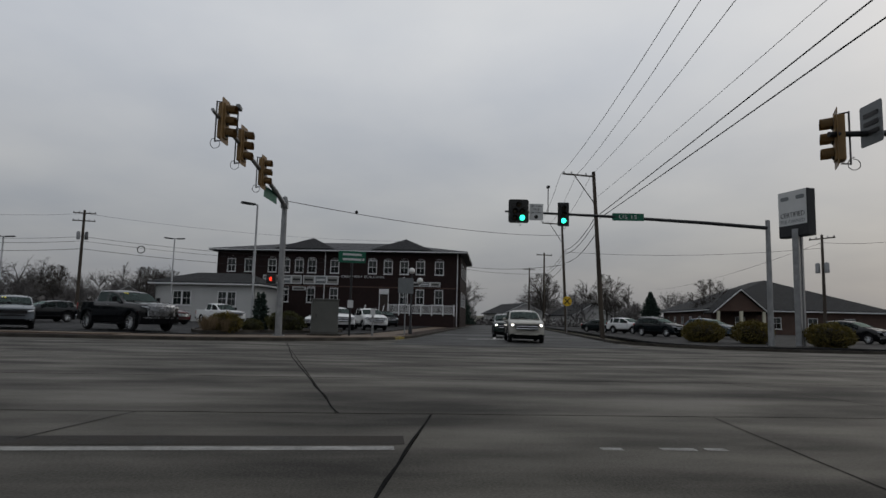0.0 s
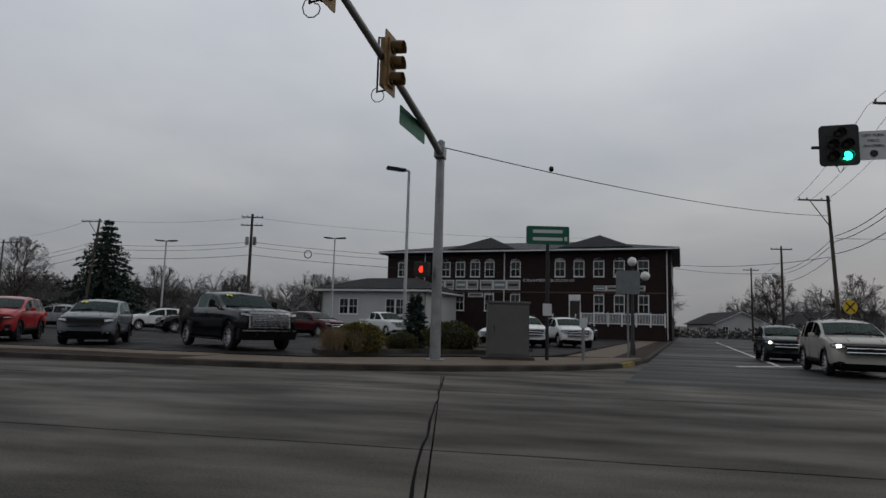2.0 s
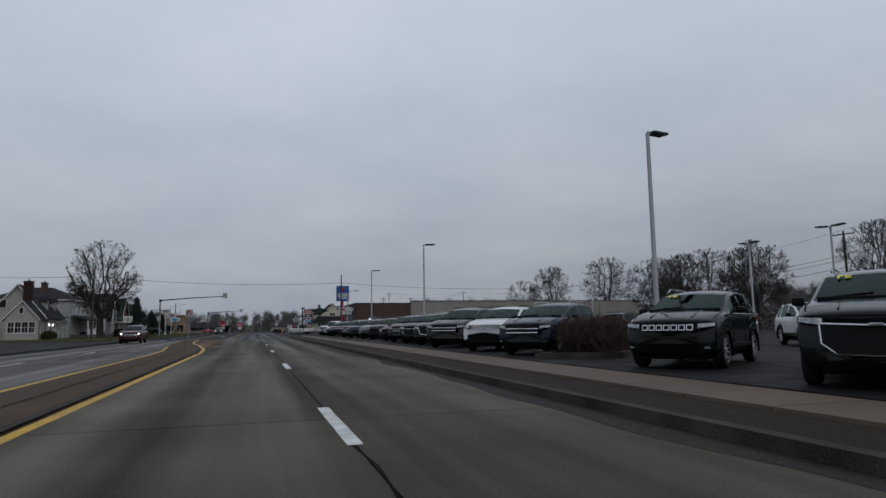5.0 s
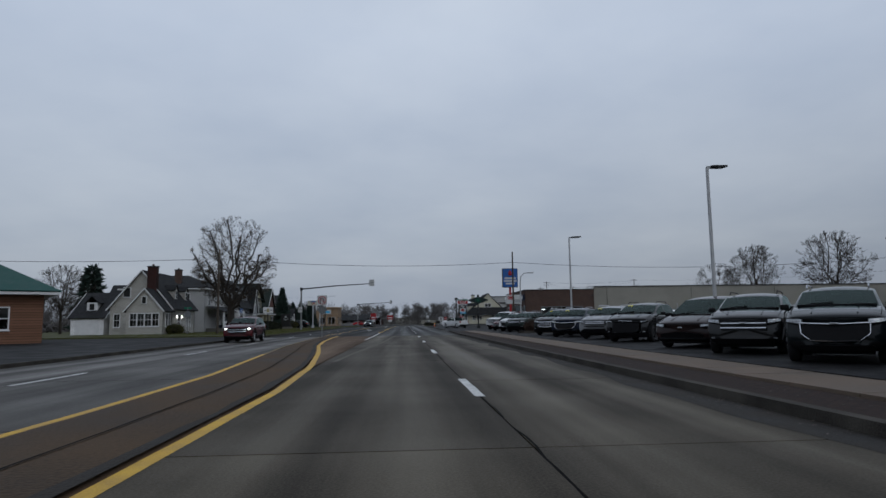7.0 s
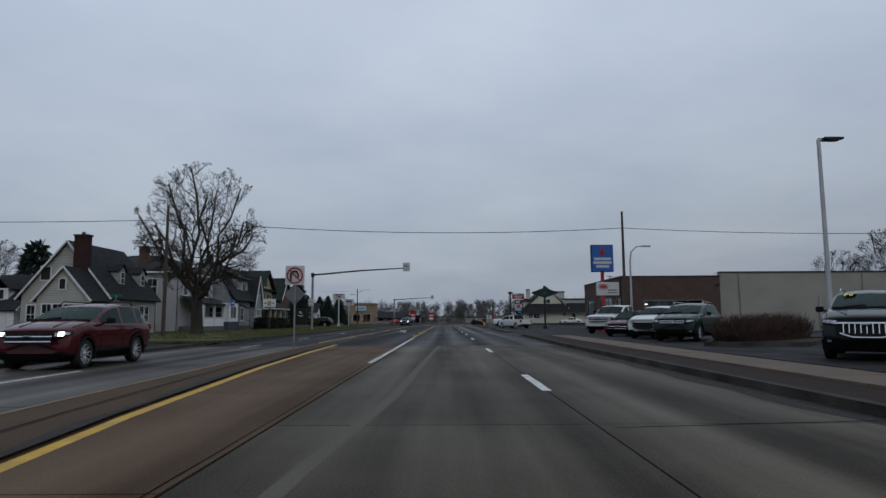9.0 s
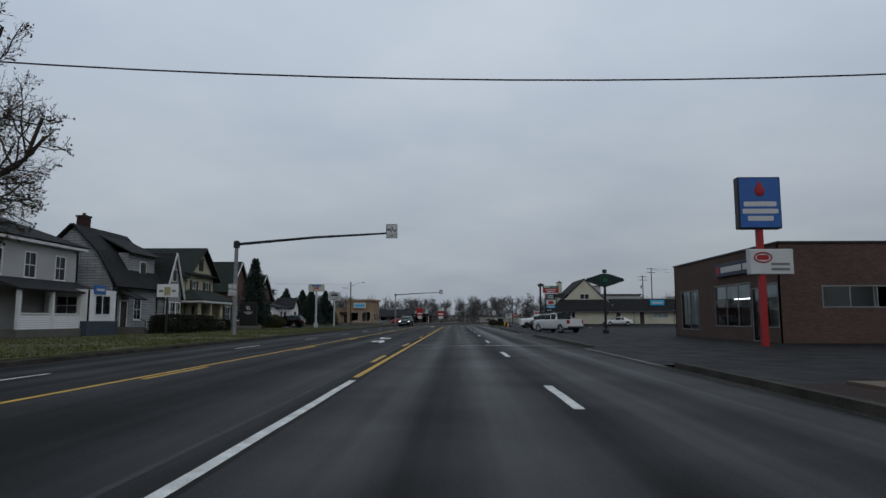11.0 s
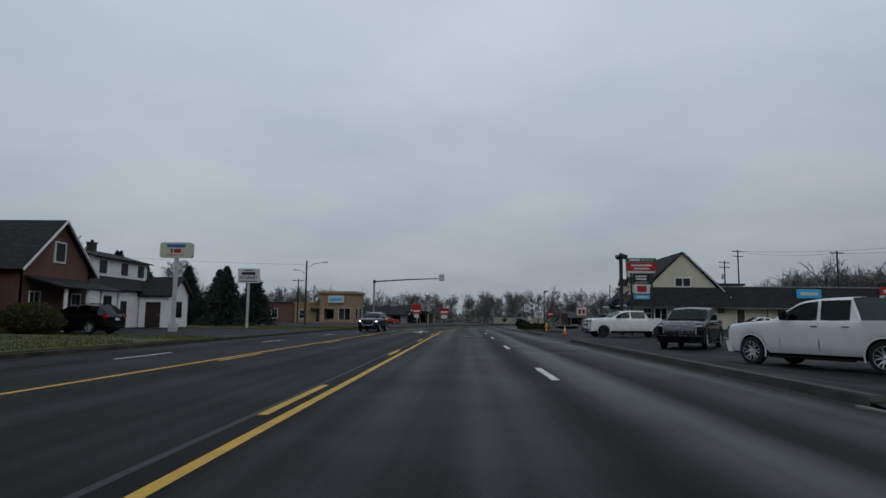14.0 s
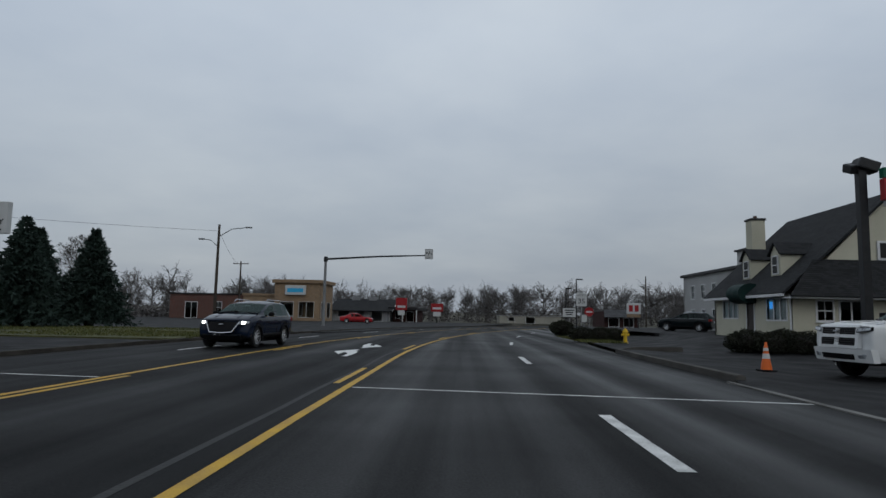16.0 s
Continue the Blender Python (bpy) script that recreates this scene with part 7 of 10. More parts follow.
for k in (4.82, 4.6):
    part("text_bar", moved(panel(0.8, 0.12, 0.01, 0.02), pose(-0.05, -0.104, k)), SIGN_WHITE, pl)
part("orange_panel", boxed(-0.58, 0.58, -0.1, 0.1, 3.42, 4.17, 0.01), SIGN_WHITE, pl)
part("orange_emblem", moved(panel(0.7, 0.5, 0.01, 0.1), pose(0, -0.105, 3.8)), SIGN_RED, pl)
part("blue_panel", moved(panel(1.15, 0.36, 0.2, 0.12), pose(0, 0, 3.15)), SIGN_CYAN, pl)
part("name_bar", moved(panel(0.75, 0.14, 0.01, 0.03), pose(0, -0.105, 3.15)), SIGN_WHITE, pl)
fl = thing("flood_lamp", "dark pole with a flood lamp before the plaza", "street lamp", 13.4, 194.1, PLAZA_Z)
fl.scale = (1.2, 1.2, 1.03)
part("pole", boxed(-0.11, 0.11, -0.11, 0.11, 0, 6.4, 0.01), DARK_STEEL, fl)
part("lamp_head", moved(boxed(-0.3, 0.3, -0.22, 0.22, -0.18, 0.18, 0.05), pose(0.15, 0, 6.55, 0, 20, 0)), DARK_STEEL, fl)
part("lamp_head", moved(boxed(-0.22, 0.22, -0.22, 0.22, -0.15, 0.15, 0.05), pose(-0.1, 0.1, 6.5, 25, -10, 0)), DARK_STEEL, fl)

cone = thing("traffic_cone", "orange traffic cone with white bands on a black base", "traffic cone", 7.82, 189.4, 0.0)
part("base", boxed(-0.19, 0.19, -0.19, 0.19, 0, 0.04, 0.01), BLACK_TRIM, cone)
ORANGE = surface("cone_orange", (0.6, 0.12, 0.02), 0.5, 0, 0.1, 5)
part("body", lathe(bmesh.new(), [(0.14, 0.04), (0.03, 0.72), (0.02, 0.74)], 16), ORANGE, cone, smooth=40)
part("band", lathe(bmesh.new(), [(0.098, 0.32), (0.077, 0.45)], 16, cap=False), SIGN_WHITE, cone)
part("band", lathe(bmesh.new(), [(0.069, 0.52), (0.055, 0.6)], 16, cap=False), SIGN_WHITE, cone)
hyd = thing("fire_hydrant", "yellow fire hydrant with a pale cap by the drive", "fire hydrant", 8.65, 206.9, 0.02)
part("barrel", lathe(bmesh.new(), [(0.16, 0), (0.16, 0.05), (0.1, 0.07), (0.1, 0.55), (0.15, 0.57), (0.15, 0.62), (0.1, 0.72), (0.04, 0.8)], 14), SIGN_YELLOW, hyd, smooth=40)
part("outlet", lathe(bmesh.new(), [(0.07, -0.2), (0.07, 0.2)], 10, "x", (0, 0, 0.45)), SIGN_YELLOW, hyd)


# ---------------------------------------------------------------- buildings
BRICK_OLD = coursed("old_dark_brick", "brick", (0.0165, 0.0088, 0.0085), (0.026, 0.013, 0.0122), (0.019, 0.0165, 0.016), 0.22, 0.075, 0.01)
BRICK_RED = coursed("red_brick", "brick", (0.11, 0.05, 0.04), (0.15, 0.07, 0.056), (0.1, 0.085, 0.075), 0.22, 0.075, 0.01)
BRICK_DARK = coursed("dark_red_brick", "brick", (0.034, 0.012, 0.011), (0.05, 0.018, 0.016), (0.034, 0.027, 0.025), 0.22, 0.075, 0.01)
BRICK_BROWN = coursed("brown_brick", "brick", (0.075, 0.045, 0.036), (0.105, 0.065, 0.052), (0.06, 0.052, 0.046), 0.22, 0.075, 0.01)
BRICK_TAN = coursed("tan_brick", "brick", (0.22, 0.15, 0.09), (0.3, 0.21, 0.13), (0.22, 0.18, 0.14), 0.3, 0.1, 0.01)
SIDING_GREY = coursed("grey_clapboard", "board", (0.38, 0.37, 0.337), (0.41, 0.397, 0.363), (0.19, 0.184, 0.167), 6.0, 0.13, 0.014)
SIDING_WHITE = coursed("white_clapboard", "board", (0.68, 0.685, 0.69), (0.72, 0.725, 0.73), (0.4, 0.4, 0.4), 6.0, 0.13, 0.012)
SIDING_CREAM = coursed("cream_clapboard", "board", (0.44, 0.405, 0.29), (0.47, 0.435, 0.315), (0.2, 0.18, 0.13), 6.0, 0.13, 0.012)
SIDING_BLUE = coursed("grey_shingle_siding", "board", (0.24, 0.25, 0.26), (0.3, 0.31, 0.32), (0.07, 0.072, 0.075), 1.1, 0.2, 0.016)
STUCCO_CREAM = surface("cream_stucco", (0.4, 0.385, 0.3), 0.85, 0, 0, 0.6, 30, 0.3, second=(0.5, 0.48, 0.385))
STUCCO_TAN = surface("tan_block_wall", (0.22, 0.213, 0.185), 0.85, 0, 0, 0.4, 20, 0.2, second=(0.28, 0.27, 0.235))
STUCCO_GREY = surface("grey_stucco", (0.31, 0.31, 0.305), 0.85, 0, 0, 0.5, 25, 0.2, second=(0.38, 0.38, 0.373))
STUCCO_WHITE = surface("white_stucco", (0.34, 0.345, 0.34), 0.85, 0, 0, 0.5, 25, 0.2, second=(0.4, 0.405, 0.4))
SHINGLE = coursed("dark_roof_shingle", "shingle", (0.018, 0.019, 0.02), (0.03, 0.031, 0.033), (0.009, 0.009, 0.01), 0.33, 0.11, 0.008, 0.85)
SHINGLE_GREEN = coursed("green_roof_shingle", "shingle", (0.017, 0.023, 0.02), (0.026, 0.033, 0.029), (0.008, 0.011, 0.009), 0.33, 0.11, 0.008, 0.85)
ROOF_GREY = coursed("grey_roof_shingle", "shingle", (0.06, 0.062, 0.066), (0.085, 0.087, 0.092), (0.03, 0.03, 0.032), 0.33, 0.11, 0.008, 0.85)
TRIM_WHITE = surface("white_trim", (0.58, 0.585, 0.59), 0.5, 0, 0.08, 2, 30)
TRIM_DARK = surface("dark_trim", (0.02, 0.02, 0.021), 0.5, 0, 0.2, 3)
SHUTTER = surface("dark_shutter", (0.012, 0.014, 0.016), 0.6, 0, 0.2, 5)
SHOP_GLASS = glass("shop_glass", (0.84, 0.88, 0.88), 0.95)
WINDOW_GLASS = glass("window_glass", (0.55, 0.6, 0.62), 0.5)
BLIND = surface("window_blind", (0.2, 0.2, 0.19), 0.8, 0, 0.1, 3)
DOOR_DARK = surface("dark_door", (0.03, 0.022, 0.018), 0.5, 0, 0.2, 4)
PALE_BLIND = surface("pale_blind", (0.38, 0.43, 0.44), 0.8, 0, 0, 2.0, 30, second=(0.5, 0.55, 0.56))
# red light inside the strip's windows, put into a plain curtain colour
RED_LIT_CURTAIN = surface("red_lit_curtain", (0.16, 0.03, 0.025), 0.8, 0, 0.2, 6, second=(0.3, 0.09, 0.07))
AWNING = surface("green_awning", (0.003, 0.02, 0.018), 0.7, 0, 0.2, 3)
STEP = surface("step_concrete", (0.1, 0.095, 0.085), 0.8, 0, 0.2, 3, 40, 0.2)


def frame_of(p0, p1):
    """A pose with x along p0 to p1, z up and -y to the outside (to the right of the way)."""
    d = Vector((p1[0] - p0[0], p1[1] - p0[1]))
    return pose(p0[0], p0[1], 0, 0, 0, math.degrees(math.atan2(d.y, d.x))), d.length


def window(parent, m, u0, u1, z0, z1, style="sash", trim=None):
    """A window in its opening: frame with sill, sash bars, panes and a blind behind; or a door; or a shop front."""
    trim = trim or TRIM_WHITE
    w = part("door" if style == "door" else "window", bmesh.new(), trim, parent)
    fr = bmesh.new()
    f = 0.09 if style != "shop" else 0.06
    for a, b, c, d in ((u0 - f, u0, z0 - f, z1 + f), (u1, u1 + f, z0 - f, z1 + f), (u0, u1, z1, z1 + f), (u0, u1, z0 - f, z0)):
        box(fr, a, b, -0.035, 0.08, c, d)
    part("frame", moved(fr, m), trim, w)
    if style == "door":
        part("leaf", moved(boxed(u0, u1, 0.03, 0.08, z0, z1), m), DOOR_DARK, w)
        part("handle", moved(boxed(u1 - 0.14, u1 - 0.08, -0.02, 0.03, z0 + 0.95, z0 + 1.1), m), CHROME, w)
        return w
    if style in ("sash", "shutter"):
        part("sill", moved(boxed(u0 - 0.14, u1 + 0.14, -0.09, 0.02, z0 - f - 0.05, z0 - f), m), trim, w)
        part("sash_rail", moved(boxed(u0, u1, 0.0, 0.05, (z0 + z1) / 2 - 0.03, (z0 + z1) / 2 + 0.03), m), trim, w)
        if u1 - u0 > 0.6:
            part("glazing_bar", moved(boxed((u0 + u1) / 2 - 0.015, (u0 + u1) / 2 + 0.015, 0.005, 0.045, z0, z1), m), trim, w)
        part("blind", moved(boxed(u0, u1, 0.1, 0.12, z0 + (z1 - z0) * 0.45, z1), m), BLIND, w)
        if style == "shutter":
            for a in (u0 - f - 0.42, u1 + f + 0.02):
                part("shutter", moved(boxed(a, a + 0.4, -0.06, -0.005, z0 - 0.05, z1 + 0.05), m), SHUTTER, w)
    elif style == "shop":
        n = max(1, round((u1 - u0) / 1.6))
        for k in range(1, n):
            u = u0 + (u1 - u0) * k / n
            part("mullion", moved(boxed(u - 0.03, u + 0.03, 0.0, 0.06, z0, z1), m), trim, w)
    elif style in ("trio", "red_trio"):
        for k in (1, 2):
            u = u0 + (u1 - u0) * k / 3
            part("mullion", moved(boxed(u - 0.05, u + 0.05, -0.01, 0.06, z0, z1), m), trim, w)
        # in red_trio the curtain's red stands in for the red-lit room
        part("curtain", moved(boxed(u0, u1, 0.1, 0.12, z0, z1 if style == "trio" else z0 + (z1 - z0) * 0.8), m), PALE_BLIND if style == "trio" else RED_LIT_CURTAIN, w)
    elif style == "casement":
        part("mullion", moved(boxed((u0 + u1) / 2 - 0.04, (u0 + u1) / 2 + 0.04, 0.0, 0.06, z0, z1), m), trim, w)
        part("blind", moved(boxed(u0, u1, 0.1, 0.12, z0 + (z1 - z0) * 0.6, z1), m), BLIND, w)
    g = bmesh.new()
    v = [g.verts.new(m @ Vector(c)) for c in ((u0, 0.03, z0), (u1, 0.03, z0), (u1, 0.03, z1), (u0, 0.03, z1))]
    g.faces.new(v)
    part("pane", g, SHOP_GLASS if style in ("shop", "trio", "red_trio") else WINDOW_GLASS, w, recalc=False)
    return w


def wall(parent, p0, p1, z0, z1, material, openings=(), thick=0.22, gable=None, trim=None, name="wall"):
    """A wall with its thickness, open where the windows and doors are; openings: (from, to, sill, head, style)."""
    m, L = frame_of(p0, p1)
    us = sorted({0, L, *(a for o in openings for a in o[:2])})
    zs = sorted({z0, z1, *(a for o in openings for a in o[2:4])})
    bm = bmesh.new()
    grid = {}

    def vert(u, y, z):
        k = (round(u, 4), y, round(z, 4))
        if k not in grid:
            grid[k] = bm.verts.new(m @ Vector((u, y, z)))
        return grid[k]

    def hole(u, z):
        return any(o[0] - 1e-6 < u < o[1] + 1e-6 and o[2] - 1e-6 < z < o[3] + 1e-6 for o in openings)

    for a, b in zip(us, us[1:]):
        for c, d in zip(zs, zs[1:]):
            if hole((a + b) / 2, (c + d) / 2):
                continue
            bm.faces.new([vert(*k) for k in ((a, 0, c), (b, 0, c), (b, 0, d), (a, 0, d))])
            bm.faces.new([vert(*k) for k in ((a, thick, c), (a, thick, d), (b, thick, d), (b, thick, c))])
    for o in openings:
        a, b, c, d = o[:4]
        for q in (((a, c), (a, d)), ((a, d), (b, d)), ((b, d), (b, c)), ((b, c), (a, c))):
            (u0, w0), (u1, w1) = q
            bm.faces.new([bm.verts.new(m @ Vector(k)) for k in ((u0, 0, w0), (u1, 0, w1), (u1, thick, w1), (u0, thick, w0))])
    if gable:
        ua, za = gable
        f = [bm.verts.new(m @ Vector(k)) for k in ((0, 0, z1), (L, 0, z1), (ua, 0, za))]
        k = [bm.verts.new(m @ Vector(k)) for k in ((0, thick, z1), (L, thick, z1), (ua, thick, za))]
        bm.faces.new(f), bm.faces.new(k[::-1])
    for u in (0, L):
        bm.faces.new([bm.verts.new(m @ Vector(k)) for k in ((u, 0, z0), (u, 0, z1), (u, thick, z1), (u, thick, z0))])
    bmesh.ops.remove_doubles(bm, verts=bm.verts[:], dist=1e-4)
    ob = part(name, bm, material, parent)
    for o in openings:
        window(parent, m, *o[:5], trim=trim)
    return ob


def room(parent, x0, x1, y0, y1, z0, z1, material, south=(), east=(), north=(), west=(), gables=None, trim=None):
    """Four walls round a plan, and a floor that keeps the inside dark. gables: sides 'ns' or 'ew' with the ridge's height."""
    gx = gy = None
    if gables:
        if gables[0] == "ns":
            gy = (gables[2] - x0 if len(gables) > 2 else (x1 - x0) / 2, gables[1])
        else:
            gx = ((y1 - y0) / 2, gables[1])
    wall(parent, (x0, y0), (x1, y0), z0, z1, material, south, gable=gy, trim=trim)
    wall(parent, (x1, y0 + 0.002), (x1, y1 - 0.002), z0, z1, material, east, gable=gx, trim=trim)
    wall(parent, (x1, y1), (x0, y1), z0, z1, material, north, gable=((x1 - x0) - gy[0], gy[1]) if gy else None, trim=trim)
    wall(parent, (x0, y1 - 0.002), (x0, y0 + 0.002), z0, z1, material, west, gable=gx, trim=trim)
    part("floor_slab", boxed(x0 + 0.25, x1 - 0.25, y0 + 0.25, y1 - 0.25, z0 - 0.05, z0 + 0.02), DOOR_DARK, parent)


def slope(parent, pts, material, thick=0.12, name="roof_slope"):
    """A roof plane from its corners, with thickness."""
    bm = bmesh.new()
    v = [bm.verts.new(p) for p in pts]
    f = bm.faces.new(v)
    f.normal_update()
    if f.normal.z < 0:
        f.normal_flip()
    n = f.normal.copy()
    hi = [bm.verts.new(Vector(p) + n * thick) for p in pts]
    bm.faces.new(hi)
    k = len(v)
    for i in range(k):
        bm.faces.new((v[i], v[(i + 1) % k], hi[(i + 1) % k], hi[i]))
    return part(name, bm, material, parent)


def gable_roof(parent, x0, x1, y0, y1, ze, zr, along, over, material, ridge=None, trim=None):
    """Two slopes; along: the axis of the ridge."""
    if along == "y":
        r = ridge if ridge is not None else (x0 + x1) / 2
        s0, s1 = (zr - ze) / (r - x0), (zr - ze) / (x1 - r)
        slope(parent, [(x0 - over, y0 - over, ze - over * s0), (r, y0 - over, zr), (r, y1 + over, zr), (x0 - over, y1 + over, ze - over * s0)], material)
        slope(parent, [(x1 + over, y0 - over, ze - over * s1), (x1 + over, y1 + over, ze - over * s1), (r, y1 + over, zr), (r, y0 - over, zr)], material)
        ends = [((x0 - over, y, ze - over * s0), (r, y, zr), (x1 + over, y, ze - over * s1)) for y in (y0 - over - 0.02, y1 + over + 0.02)]
    else:
        r = ridge if ridge is not None else (y0 + y1) / 2
        s0, s1 = (zr - ze) / (r - y0), (zr - ze) / (y1 - r)
        slope(parent, [(x0 - over, y0 - over, ze - over * s0), (x1 + over, y0 - over, ze - over * s0), (x1 + over, r, zr), (x0 - over, r, zr)], material)
        slope(parent, [(x0 - over, y1 + over, ze - over * s1), (x0 - over, r, zr), (x1 + over, r, zr), (x1 + over, y1 + over, ze - over * s1)], material)
        ends = [((x, y0 - over, ze - over * s0), (x, r, zr), (x, y1 + over, ze - over * s1)) for x in (x0 - over - 0.02, x1 + over + 0.02)]
    for a, b, c in ends:
        for p, q in ((a, b), (b, c)):
            part("rake_board", tubed([Vector(p) + Vector((0, 0, 0.03)), Vector(q) + Vector((0, 0, 0.03))], 0.085, 4), trim or TRIM_WHITE, parent)


def hip_roof(parent, x0, x1, y0, y1, ze, zr, over, material, inset=None, trim=None):
    x0, x1, y0, y1 = x0 - over, x1 + over, y0 - over, y1 + over
    if x1 - x0 > y1 - y0:
        i = inset or (y1 - y0) / 2
        a, b = (x0 + i, (y0 + y1) / 2, zr), (x1 - i, (y0 + y1) / 2, zr)
        planes = [[(x0, y0, ze), (x1, y0, ze), b, a], [(x1, y0, ze), (x1, y1, ze), b], [(x1, y1, ze), (x0, y1, ze), a, b], [(x0, y1, ze), (x0, y0, ze), a]]
    else:
        i = inset or (x1 - x0) / 2
        a, b = ((x0 + x1) / 2, y0 + i, zr), ((x0 + x1) / 2, y1 - i, zr)
        planes = [[(x0, y0, ze), (x1, y0, ze), a], [(x1, y0, ze), (x1, y1, ze), b, a], [(x1, y1, ze), (x0, y1, ze), b], [(x0, y1, ze), (x0, y0, ze), a, b]]
    for p in planes:
        slope(parent, p, material, 0.08)
    part("eave_board", boxed(x0 + 0.05, x1 - 0.05, y0 + 0.05, y1 - 0.05, ze - 0.2, ze - 0.02), trim or TRIM_WHITE, parent)


def dormer(parent, x, y, z, w, h, depth, side, siding, roof):
    """A small gabled dormer whose window looks along side ('e' or 'w')."""
    s = 1 if side == "e" else -1
    d = part("dormer", boxed(min(x, x - s * depth), max(x, x - s * depth), y - w / 2, y + w / 2, z, z + h), siding, parent)
    m, L = frame_of((x, y - w / 2), (x, y + w / 2)) if s > 0 else frame_of((x, y + w / 2), (x, y - w / 2))
    mm = m @ pose(0, -0.04, 0)
    part("window_frame", moved(boxed(w * 0.2, w * 0.8, -0.02, 0.05, z + 0.15, z + h - 0.1), mm), TRIM_WHITE, d)
    part("pane", moved(boxed(w * 0.27, w * 0.73, -0.03, -0.022, z + 0.22, z + h - 0.17), mm), SIGN_BLACK, d)
    part("rail", moved(boxed(w * 0.25, w * 0.75, -0.045, -0.02, z + h / 2 - 0.03, z + h / 2 + 0.03), mm), TRIM_WHITE, d)
    zr = z + h + w * 0.55
    g = bmesh.new()
    v = [g.verts.new(k) for k in ((x, y - w / 2, z + h), (x, y + w / 2, z + h), (x, y, zr))]
    v2 = [g.verts.new(k) for k in ((x - s * 0.1, y - w / 2, z + h), (x - s * 0.1, y + w / 2, z + h), (x - s * 0.1, y, zr))]
    g.faces.new(v), g.faces.new(v2)
    part("gable", g, siding, d)
    for q in (-1, 1):
        xa, xb = x + s * 0.15, x - s * (depth + 0.9)
        slope(d, [(xa, y + q * (w / 2 + 0.15), z + h - 0.1), (xa, y, zr), (xb, y, zr), (xb, y + q * (w / 2 + 0.15), z + h - 0.1)], roof, 0.07)


def chimney(parent, x, y, z0, z1, w, d, material):
    c = part("chimney", boxed(x - w / 2, x + w / 2, y - d / 2, y + d / 2, z0, z1), material, parent)
    part("chimney_cap", boxed(x - w / 2 - 0.07, x + w / 2 + 0.07, y - d / 2 - 0.07, y + d / 2 + 0.07, z1, z1 + 0.14, 0.02), TRIM_DARK, c)
    part("flue", tubed([(x, y, z1 + 0.1), (x, y, z1 + 0.35)], 0.13, 8), BRICK_BROWN, c)


def sash_row(us, w, z0, z1, style="sash"):
    return [(u - w / 2, u + w / 2, z0, z1, style) for u in us]


# ---- the brick creamery building beyond the lot
cr = thing("creamery_building", "long two-storey dark red brick building with a grey roof", "building", 59.5, -16.1, 0.0, -10.2)
LEN = 33.0
up = [2.8, 5.3, 7.45, 9.6, 11.7, 16.8, 19.9, 21.65, 23.5, 25.35, 28.6, 31.0]
down = [2.8, 5.3, 7.45, 16.8, 19.9, 23.5]
west_open = sash_row([LEN - u for u in up], 1.0, 6.95, 8.55) + sash_row([LEN - u for u in down], 0.95, 3.0, 4.8) + [(LEN - 10.6, LEN - 9.5, 1.75, 4.2, "door")]
side_open = sash_row([3, 6.5, 10, 13.5], 1.05, 6.95, 8.55) + sash_row([3, 6.5, 10, 13.5], 1.05, 3.0, 4.7)
room(cr, 0, 18, 0, LEN, 0, 9.75, BRICK_OLD, south=side_open, west=west_open)
hip_roof(cr, 0, 18, 0, LEN, 9.85, 11.9, 0.9, ROOF_GREY, 11.0, TRIM_DARK)
part("gutter", boxed(-0.98, -0.86, -0.9, LEN + 0.9, 9.72, 9.86, 0.02), TRIM_WHITE, cr, "white eaves gutter")
for yc in (7.8, 20.8):
    slope(cr, [(-0.75, yc - 4, 10.0), (-0.75, yc + 4, 10.0), (3.5, yc, 11.9)], SHINGLE, 0.1)
part("string_course", boxed(-0.06, -0.003, 0.1, LEN - 0.1, 5.05, 5.2), BRICK_BROWN, cr)
for uy, zt in [(u, 8.55) for u in up] + [(u, 4.8) for u in down]:
    part("window_arch", prism(bmesh.new(), [(0.6 * math.cos(radians(a)), 0.34 * math.sin(radians(a))) for a in range(0, 181, 20)], 0.0, 0.07, pose(0.0, uy, zt + 0.085, 90, 0, 90) @ pose(0, 0, 0)), TRIM_WHITE, cr, "white arched window head")
for y0, y1, z0, z1 in ((16.2, 21.0, 5.35, 6.5), (21.2, 24.0, 5.35, 6.5), (24.2, 26.5, 5.35, 6.5), (2.6, 8.0, 5.3, 5.9), (20.6, 22.4, 4.5, 5.0)):
    s = part("signboard", boxed(-0.16, -0.04, y0, y1, z0, z1, 0.02), SIGN_WHITE, cr)
    n = max(1, round((y1 - y0) / 1.4))
    for k in range(n):
        a, b = y0 + (y1 - y0) * k / n + 0.12, y0 + (y1 - y0) * (k + 1) / n - 0.12
        part("sign_panel", boxed(-0.168, -0.161, a, b, z0 + (z1 - z0) * 0.12, z0 + (z1 - z0) * 0.88), SIGN_GREY if k % 2 else BLIND, s)
        part("text_bar", boxed(-0.176, -0.169, a + 0.1, b - 0.1, z0 + (z1 - z0) * 0.4, z0 + (z1 - z0) * 0.62), SIGN_WHITE if k % 2 else SIGN_BLACK, s)
lettering("CREAMERY BUILDING", 0.45, SIGN_WHITE, cr, pose(-0.02, 13.0, 6.45, 0, 0, -90), 0.02, width=5.8)
for yc in (0.4, 18.1, 28.0):
    part("downspout", tubed([(-0.1, yc, 0.2), (-0.1, yc, 9.7)], 0.06, 6), TRIM_WHITE, cr)
part("door_arch", boxed(-0.1, -0.02, 9.4, 10.7, 4.25, 4.9, 0.05), TRIM_WHITE, cr)
ramp = thing("ramp_railing", "white picket railing of an entrance ramp", "railing", 56.5, -16.0, 0.0, -10.2)
